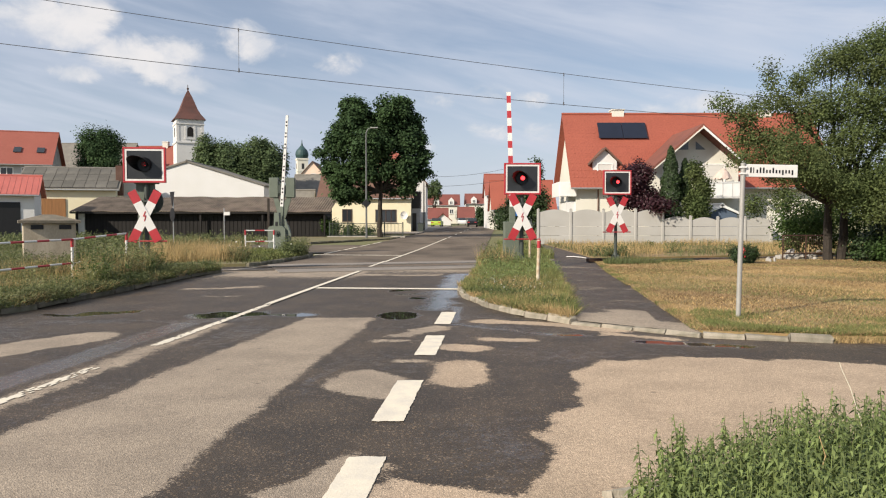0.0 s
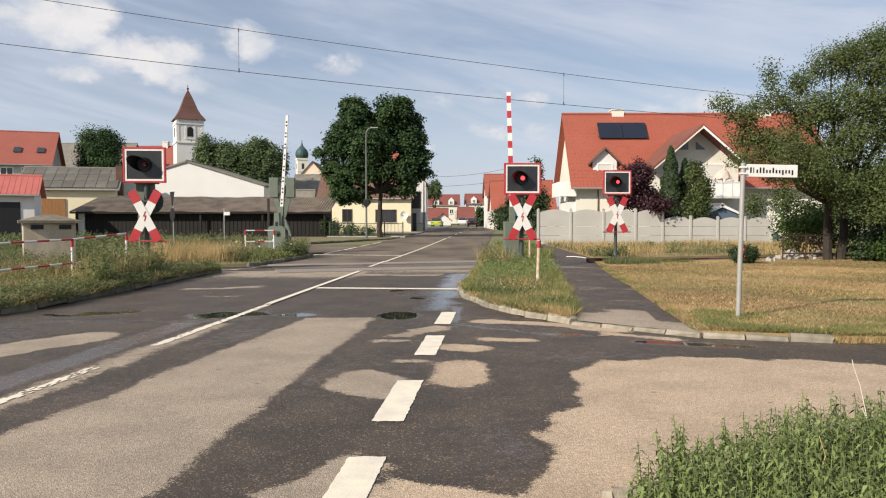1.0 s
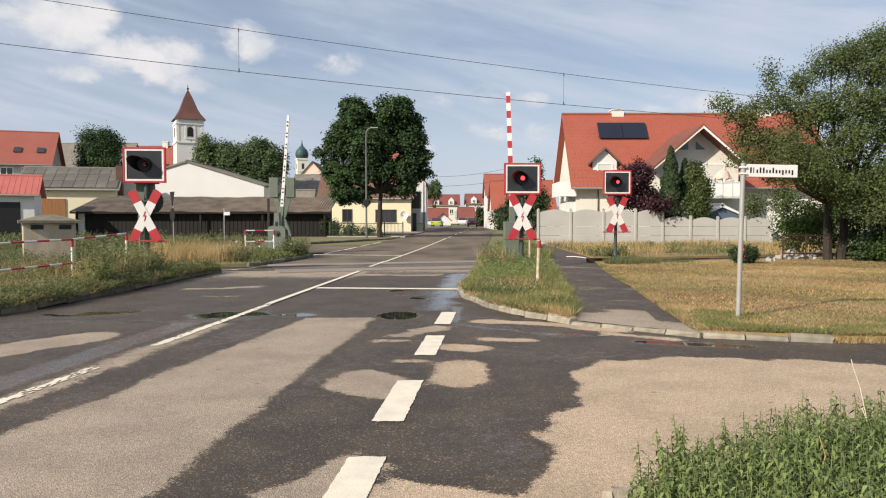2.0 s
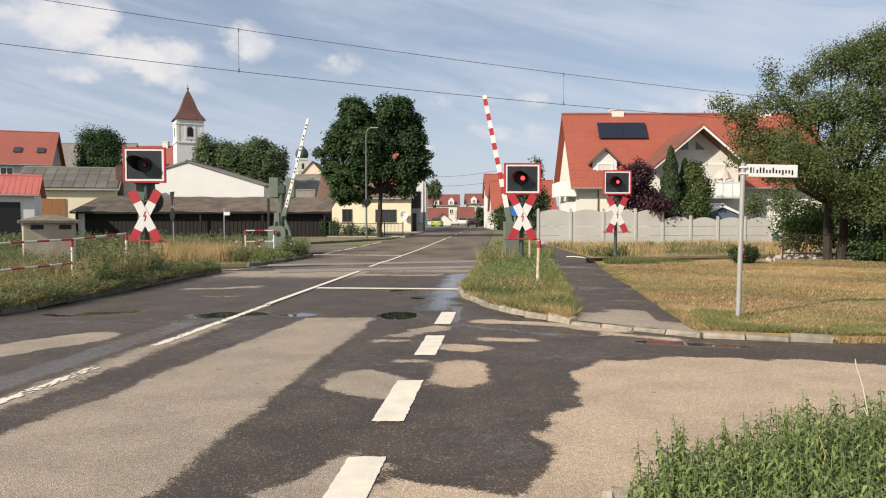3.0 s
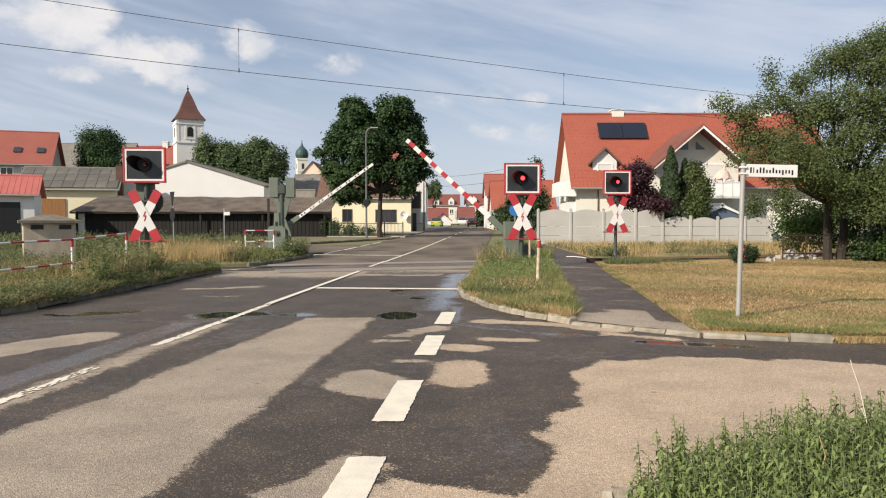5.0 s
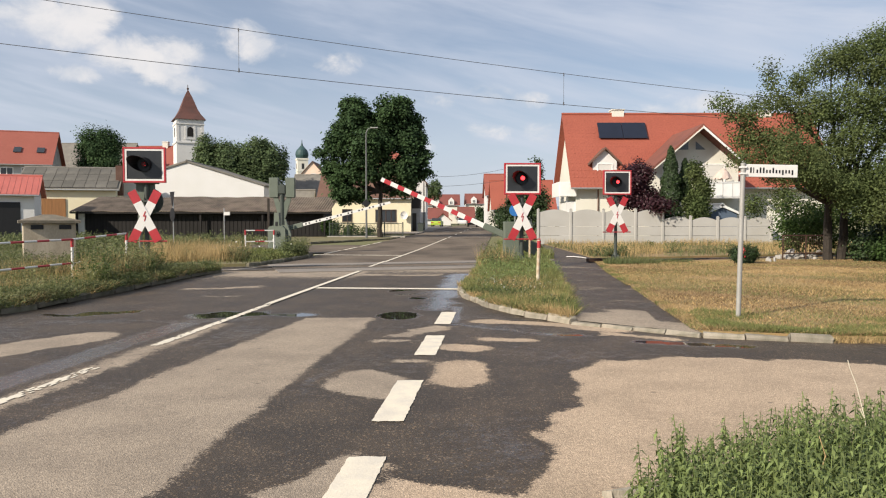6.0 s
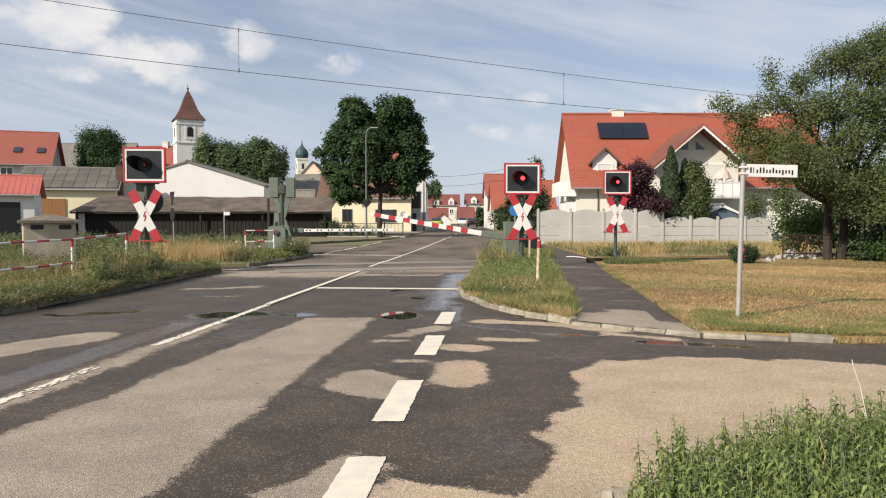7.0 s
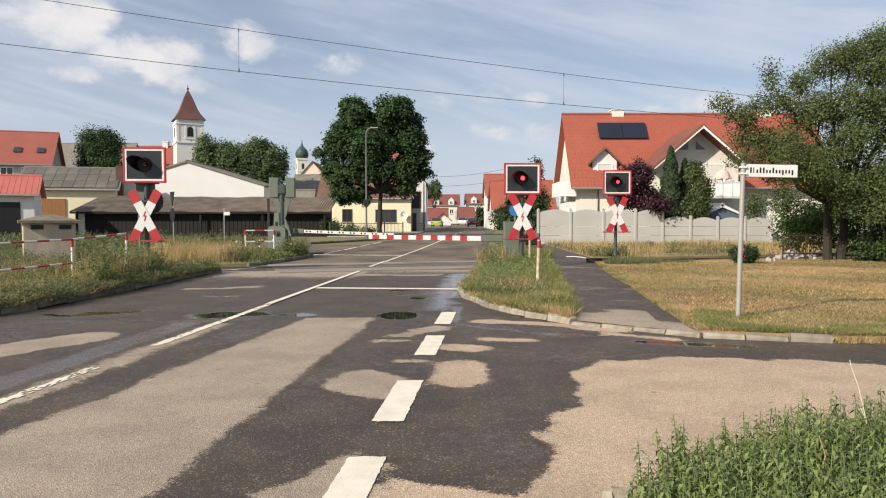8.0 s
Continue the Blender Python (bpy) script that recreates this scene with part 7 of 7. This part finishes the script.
tufts(LEFT_TALL, 5000, 0.14, 0.25, 0.8, 0.010, M_GRASS, "tall wispy grass stalks", 133, 1.1, lean=0.28, power=1.4)
tufts(LEFT_BACK, 3500, 0.14, 0.2, 0.62, 0.012, M_STRAW, "dry grass behind the railing", 134, 0.9, lean=0.25)
tufts(LEFT_FAR, 30000, 0.12, 0.08, 0.34, 0.02, M_WEED, "rank grass past the track", 109, 0.5)
tufts([(-7.3, 26.5), (-8.4, 32), (-13.5, 32), (-10.3, 25.4)], 6500, 0.12, 0.25, 0.95, 0.016, M_STRAW, "tall straw-coloured grass", 110, 0.9, lean=0.38, keep=-0.3)
plants([(-12.5, 37.5), (-11.5, 46), (-14, 58), (-36, 62), (-36, 36)], 520, 0.05, 0.35, 0.95, 0.3, 0.7, 0.17, M_WEED, "rank weeds before the timber shed", 191, 70)
weeds([(-6.7, 26.5), (-6.1, 30.5), (-6.3, 33.2), (-8.2, 34.5), (-9.6, 31), (-8.5, 27)], 1500, 0.12, 0.05, 0.32, 0.08, M_GRASS, "low leafy weeds at the barrier's foot", 111, 16)
plants([(-6.3, 29.6), (-6.0, 31.2), (-6.2, 33.2), (-7.1, 33.6), (-7.0, 31)], 46, 0.12, 0.45, 0.98, 0.2, 0.42, 0.08, M_WEED, "bushy weeds beside the barrier", 166, 220)
plants([(-7.2, 26.4), (-7.5, 28.2), (-8.4, 28.6), (-8.3, 26.4)], 34, 0.12, 0.3, 0.72, 0.18, 0.36, 0.07, M_WEED, "bushy weeds past the track", 167, 200)
plants([(-9.0, 27), (-9.4, 31), (-16, 32), (-16, 24)], 90, 0.12, 0.2, 0.6, 0.18, 0.36, 0.08, M_WEED, "weeds in the tall dry grass", 168, 120)
tufts(FIELD_FAR, 24000, 0.08, 0.08, 0.62, 0.020, M_STRAW, "strip of tall dry grass before the fence", 112, 0.42, keep=0.02, lean=0.25, power=1.3)
tufts(FIELD_FAR, 14000, 0.08, 0.06, 0.35, 0.022, M_WEED, "short green grass before the fence", 153, 0.6, keep=-0.3)
plants([(6.3, 30.8), (8.0, 31.4), (8.2, 33.4), (6.5, 34)], 34, 0.08, 0.2, 0.72, 0.15, 0.34, 0.08, M_WEED, "green weeds beside the path", 113, 110)
tufts(RIGHT_FAR, 9000, 0.06, 0.15, 0.5, 0.03, M_GRASS, "grass along the street", 114, 0.5)


plants([(2.35, 30), (2.95, 38), (3.5, 46), (5.1, 46), (4.6, 32)], 70, 0.06, 0.15, 0.6, 0.15, 0.4, 0.12, M_WEED, "low weeds between street and path", 194, 80)
plants([(9, 33), (10, 46.5), (20, 47), (20, 37)], 60, 0.08, 0.15, 0.5, 0.2, 0.45, 0.10, M_WEED, "scattered weeds in the dry grass", 195, 80)


def nettles():
    """A stand of nettles: square stems with pairs of drooping, pointed leaves."""
    r = np.random.RandomState(5)
    root = thing("nettle_patch", pose(2.3, 3.7, 0.0), "dense stand of green nettles at the roadside", "nettles", kind="stuff")
    xy = scatter([(0.95, 3.8), (1.4, 4.25), (2.3, 4.55), (3.4, 4.75), (4.6, 4.6), (4.2, 2.9), (2.2, 2.7), (1.2, 3.2)], 1750, 9)
    V = []
    stem = B()
    for x, y in xy:
        edge = min(1.0, 0.66 + 0.30 * (x - 0.95))
        h = r.uniform(0.38, 0.54) * edge + (0.10 if r.rand() < 0.10 else 0)
        lx, ly = r.normal(size=2) * 0.035
        rod(stem, (x - 2.3, y - 3.7, 0), (x - 2.3 + lx, y - 3.7 + ly, h), 0.004, 0.002, 4)
        n = int(h / 0.024)
        a0 = r.uniform(0, 6.28)
        for k in range(2, n):
            t = k / n
            size = 0.061 * (1.1 - 0.50 * t ** 2) * r.uniform(0.75, 1.2)
            for s in (0, math.pi):
                a = a0 + k * math.pi / 2 + s + r.normal() * 0.3
                d = np.array([math.cos(a), math.sin(a), r.uniform(-0.5, 0.35)])
                b = np.array([x - 2.3 + lx * t, y - 3.7 + ly * t, h * t])
                side = np.array([-math.sin(a), math.cos(a), 0]) * size * 0.20
                mid = b + d * size * 0.42 + np.array([0, 0, size * 0.10])
                tip = b + d * size - np.array([0, 0, size * 0.38])
                V += [b, mid + side, tip, mid - side]
    part("stems", stem, M_NETTLE, root)
    ob = new("leaves", quads_mesh("leaves", np.array(V), M_NETTLE))
    ob.parent = root
    bm = B()
    for x, y, h in ((2.62, 3.8, 0.62), (1.95, 3.6, 0.55), (2.25, 3.5, 0.5)):
        limb(bm, (x - 2.3, y - 3.7, 0.0), (x - 2.3 - 0.07, y - 3.7, h), 0.004, 0.0025, int(x * 100), 6, 0.05)
    part("dry_stalks", bm, M_LAWN, root, "pale dry grass stalks")


nettles()

# a tall dry stalk that the wind rocks, drawn leaning to one side
M_STALK = material("bleached_stalk", (0.74, 0.68, 0.54), 0.8, var=0.08, bump=0)
stalk = thing("grass_stalk", pose(2.62, 4.4, 0), "tall pale dry grass stalk over the nettles", "grass stalk")
bm = B()
tube(bm, [(0, 0, 0), (-0.01, 0, 0.2), (-0.03, 0, 0.42), (-0.075, 0, 0.62), (-0.118, 0, 0.74), (-0.128, 0, 0.785)], 0.0024, 6)
part("stem", bm, M_STALK, stalk)
bm = B()
tube(bm, [(0.005, 0.01, 0.2), (-0.02, 0.01, 0.40), (-0.055, 0.01, 0.485)], 0.0024, 6)
part("side_stem", bm, M_STALK, stalk)

# white blossoms and a few red ones
fr = np.random.RandomState(77)
fp = scatter([(-6.7, 26.8), (-6.3, 30.5), (-8.5, 32.5), (-9.4, 29), (-8.0, 26.8)], 50, 140)
stuff("wildflowers", leaf_mesh("wildflowers", np.column_stack([fp, 0.12 + fr.uniform(0.35, 0.75, len(fp))]), fr.normal(size=(len(fp), 3)) + (0, 0, 1), fr.uniform(0.04, 0.08, len(fp)), M_FLOWER, 1.0, 0.1, 5), "white umbel flowers in the weeds", "flowers")
fp = scatter([(0.7, 15.4), (1.8, 12.4), (2.6, 16.5), (1.0, 21.0)], 120, 141)
stuff("wildflowers", leaf_mesh("wildflowers", np.column_stack([fp, 0.1 + fr.uniform(0.08, 0.25, len(fp))]), fr.normal(size=(len(fp), 3)) * 0.4 + (0, 0, 1), fr.uniform(0.02, 0.035, len(fp)), M_FLOWER, 1.0, 0.1, 6), "small pale flowers on the verge", "flowers")
fp = scatter([(10.38, 25.4), (10.58, 25.4), (10.58, 25.6), (10.38, 25.6)], 40, 142)
stuff("red_blossoms", leaf_mesh("red_blossoms", np.column_stack([fp, 0.45 + fr.uniform(-0.1, 0.22, len(fp))]), fr.normal(size=(len(fp), 3)) + (0, -1, 0.3), fr.uniform(0.04, 0.07, len(fp)), M_SIGNRED, 0.9, 0.1, 7), "red blossoms against the box shrub", "flowers")
# ---- street furniture and small things ----
M_LAMP = material("dark_grey_lamp_paint", (0.14, 0.145, 0.145), 0.5, var=0.1)


def street_lamp():
    r = thing("street_lamp", pose(-6.30, 60, 0.14), "slim grey street lamp with a curved arm", "street lamp")
    bm = B()
    rod(bm, (0, 0, -0.2), (0, 0, 8.4), 0.085, 0.055, 10)
    part("pole", bm, M_LAMP, r)
    bm = B()
    tube(bm, [(0, 0, 8.4), (0.03, 0, 8.72), (0.17, 0, 8.95), (0.42, 0, 9.05)], 0.045, 8)
    part("arm", bm, M_LAMP, r)
    bm = B()
    box(bm, 0.34, 0.98, -0.1, 0.1, 9.0, 9.1, 0.03)
    part("lamp_head", bm, M_POLE, r)
    bm = B()
    box(bm, -0.27, 0.27, -0.13, -0.10, -0.27, 0.27, 0.01, pose(0, 0, 2.85, 0, 45, 0))
    part("sign_back", bm, M_BLACK, r, "dark back of a diamond traffic sign")


street_lamp()


def garden_fence():
    r = thing("garden_fence", pose(-9.9, 63.6, 0.14), "low metal garden fence before the yellow house", "fence")
    pitch, top = 1.6, 1.25
    for k in range(5):
        bm = B()
        box(bm, k * pitch - 0.05, k * pitch + 0.05, -0.05, 0.05, -0.1, top + 0.08)
        part("post", bm, M_GREENDARK, r)
    for k in range(4):
        for z in (0.15, top - 0.08):
            bm = B()
            box(bm, k * pitch + 0.05, (k + 1) * pitch - 0.05, -0.02, 0.02, z, z + 0.05)
            part("rail", bm, M_GREENDARK, r)
        for j in range(12):
            bm = B()
            x = k * pitch + 0.14 + j * 0.12
            box(bm, x - 0.012, x + 0.012, -0.012, 0.012, 0.15, top - 0.05)
            part("bar", bm, M_GREENDARK, r)
    bm = B()
    box(bm, -0.2, 4 * pitch + 0.2, -0.1, 0.1, -0.1, 0.1)
    part("base_wall", bm, M_CONCRETE, r)


garden_fence()

# traffic signs seen from behind, beyond the weeds
for x, y, h, shape, label in ((-15.9, 43, 3.25, "tri", "back of a give-way sign over a round sign"), (-13.2, 44, 2.3, "arm", "small white direction sign on a pole")):
    r = thing("road_sign", pose(x, y, 0.05, 0, 0, -50 if shape == "tri" else 0), label, "road sign")
    bm = B()
    rod(bm, (0, 0, -0.1), (0, 0, h), 0.035)
    part("pole", bm, M_STEEL, r)
    if shape == "tri":
        bm = B()
        prism(bm, [(-0.38, h), (0.38, h), (0.0, h - 0.85)], -0.06, -0.04, "y")
        part("triangle_plate", bm, M_BLACK, r)
        bm = B()
        rod(bm, (0, -0.06, h - 1.35), (0, -0.04, h - 1.35), 0.4, seg=24)
        part("round_plate", bm, M_BLACK, r)
    else:
        bm = B()
        box(bm, 0.0, 0.35, -0.06, -0.04, h - 0.42, h - 0.22)
        part("plate", bm, M_SIGNWHITE, r)

r = thing("cycle_path_sign", pose(3.95, 40, 0.05), "round blue path sign on a steel pole", "road sign")
bm = B()
rod(bm, (0, 0, -0.1), (0, 0, 2.45), 0.03)
part("pole", bm, M_STEEL, r)
bm = B()
rod(bm, (0, -0.05, 2.12), (0, -0.035, 2.12), 0.32, seg=28)
part("plate", bm, M_BLUE, r, "round blue plate")

# street poles and cables down the road
for x, y, h in ((-2.35, 90, 6.9), (8.3, 95, 8.1)):
    r = thing("utility_pole", pose(x, y, 0.3), "thin dark utility pole at the street", "utility pole", "utility poles")
    bm = B()
    rod(bm, (0, 0, -0.3), (0, 0, h), 0.09, 0.06)
    part("pole", bm, M_BARK, r)
    bm = B()
    box(bm, -0.4, 0.4, -0.04, 0.04, h - 0.35, h - 0.25)
    part("crossarm", bm, M_BARK, r)
for dz, e in ((0, 0.35), (-1.2, 0.25)):
    r = thing("power_cable", pose(-2.35, 90, 7.0 + dz), "dark cable slung across the street", "cable", "street cables")
    bm = B()
    tube(bm, [(10.65 * t, 5 * t, 1.35 * t * (1 if dz == 0 else 0.8) - e * 4 * t * (1 - t)) for t in np.linspace(0, 1, 14)], 0.02, 5)
    part("wire", bm, M_WIRE, r)


def rusty_gate():
    r = thing("rusty_frame", pose(13.35, 28.6, 0.08), "rusty iron mesh frame by the tree", "gate")
    for x in (0, 0.95, 1.8):
        bm = B()
        rod(bm, (x, 0.1 * x, -0.1), (x, 0.1 * x, 0.98), 0.03)
        part("post", bm, M_RUST, r)
    for z in (0.25, 0.95):
        bm = B()
        rod(bm, (0, 0, z), (1.8, 0.18, z), 0.025)
        part("rail", bm, M_RUST, r)
    for k in range(22):
        bm = B()
        x = 0.06 + k * 0.08
        rod(bm, (x, 0.1 * x, 0.25), (x, 0.1 * x, 0.95), 0.008, seg=4)
        part("bar", bm, M_RUST, r)


rusty_gate()

# pale stones under the tree
bm = B()
bmesh.ops.create_icosphere(bm, subdivisions=2, radius=0.12)
for v in bm.verts:
    v.co *= rs.uniform(0.8, 1.15)
stone_me = mesh_of("stone", bm, material("pale_limestone", (0.42, 0.40, 0.37), 0.9, var=0.15, scale=5, fine=40, bump=0.4, per_object=0.2))
for k in range(46):
    ob = new("stone", stone_me)
    ob.matrix_world = pose(rs.uniform(13.5, 15.0) - (k < 3) * 1.9, rs.uniform(28.8, 29.6) - (k < 3) * 2, 0.13 + 0.012 * max(0, k - 22) * (k % 2), *rs.uniform(0, 360, 3)) @ Matrix.Diagonal((*rs.uniform(0.5, 1.3, 2), rs.uniform(0.4, 0.8), 1))
    tagged(ob, "pale rubble stone on the ground", "stone", "rubble stones")

# dark plank by the path and a hooped pipe
bm = B()
box(bm, -0.6, 0.6, -0.12, 0.12, 0, 0.14, 0.02)
pl = tagged(part("timber_sleeper", bm, M_RUST), "old dark timber sleeper lying in grass", "sleeper")
pl.matrix_world = pose(5.95, 27.3, 0.07, 0, 0, 20)

r = thing("plastic_pipe", pose(5.15, 29.4, 0.06), "pale bent pipe lying beside the path", "pipe")
bm = B()
tube(bm, [(0, 0.9, 0.05), (0.2, 0.5, 0.08), (0.45, 0.1, 0.07), (0.6, -0.2, 0.05)], 0.016, 8)
part("tube", bm, M_SIGNWHITE, r)

# a wooded ridge far behind the village, coloured blue for the haze
bm = B()
prev = None
for i in range(61):
    x = -600 + 20 * i
    h = 34 + 9 * math.sin(i * 0.31) + 4 * math.sin(i * 0.9 + 1)
    row = [bm.verts.new((x, 1900 + 0.1 * abs(x), -5)), bm.verts.new((x, 1960 + 0.1 * abs(x), h)), bm.verts.new((x, 2300 + 0.1 * abs(x), h * 0.7))]
    if prev:
        for a in range(2):
            bm.faces.new((prev[a], row[a], row[a + 1], prev[a + 1]))
    prev = row
tagged(part("backdrop_hill", bm, M_HILL), "low wooded hills in the distance", "hill", kind="structure")
make_kerbs()
motions()
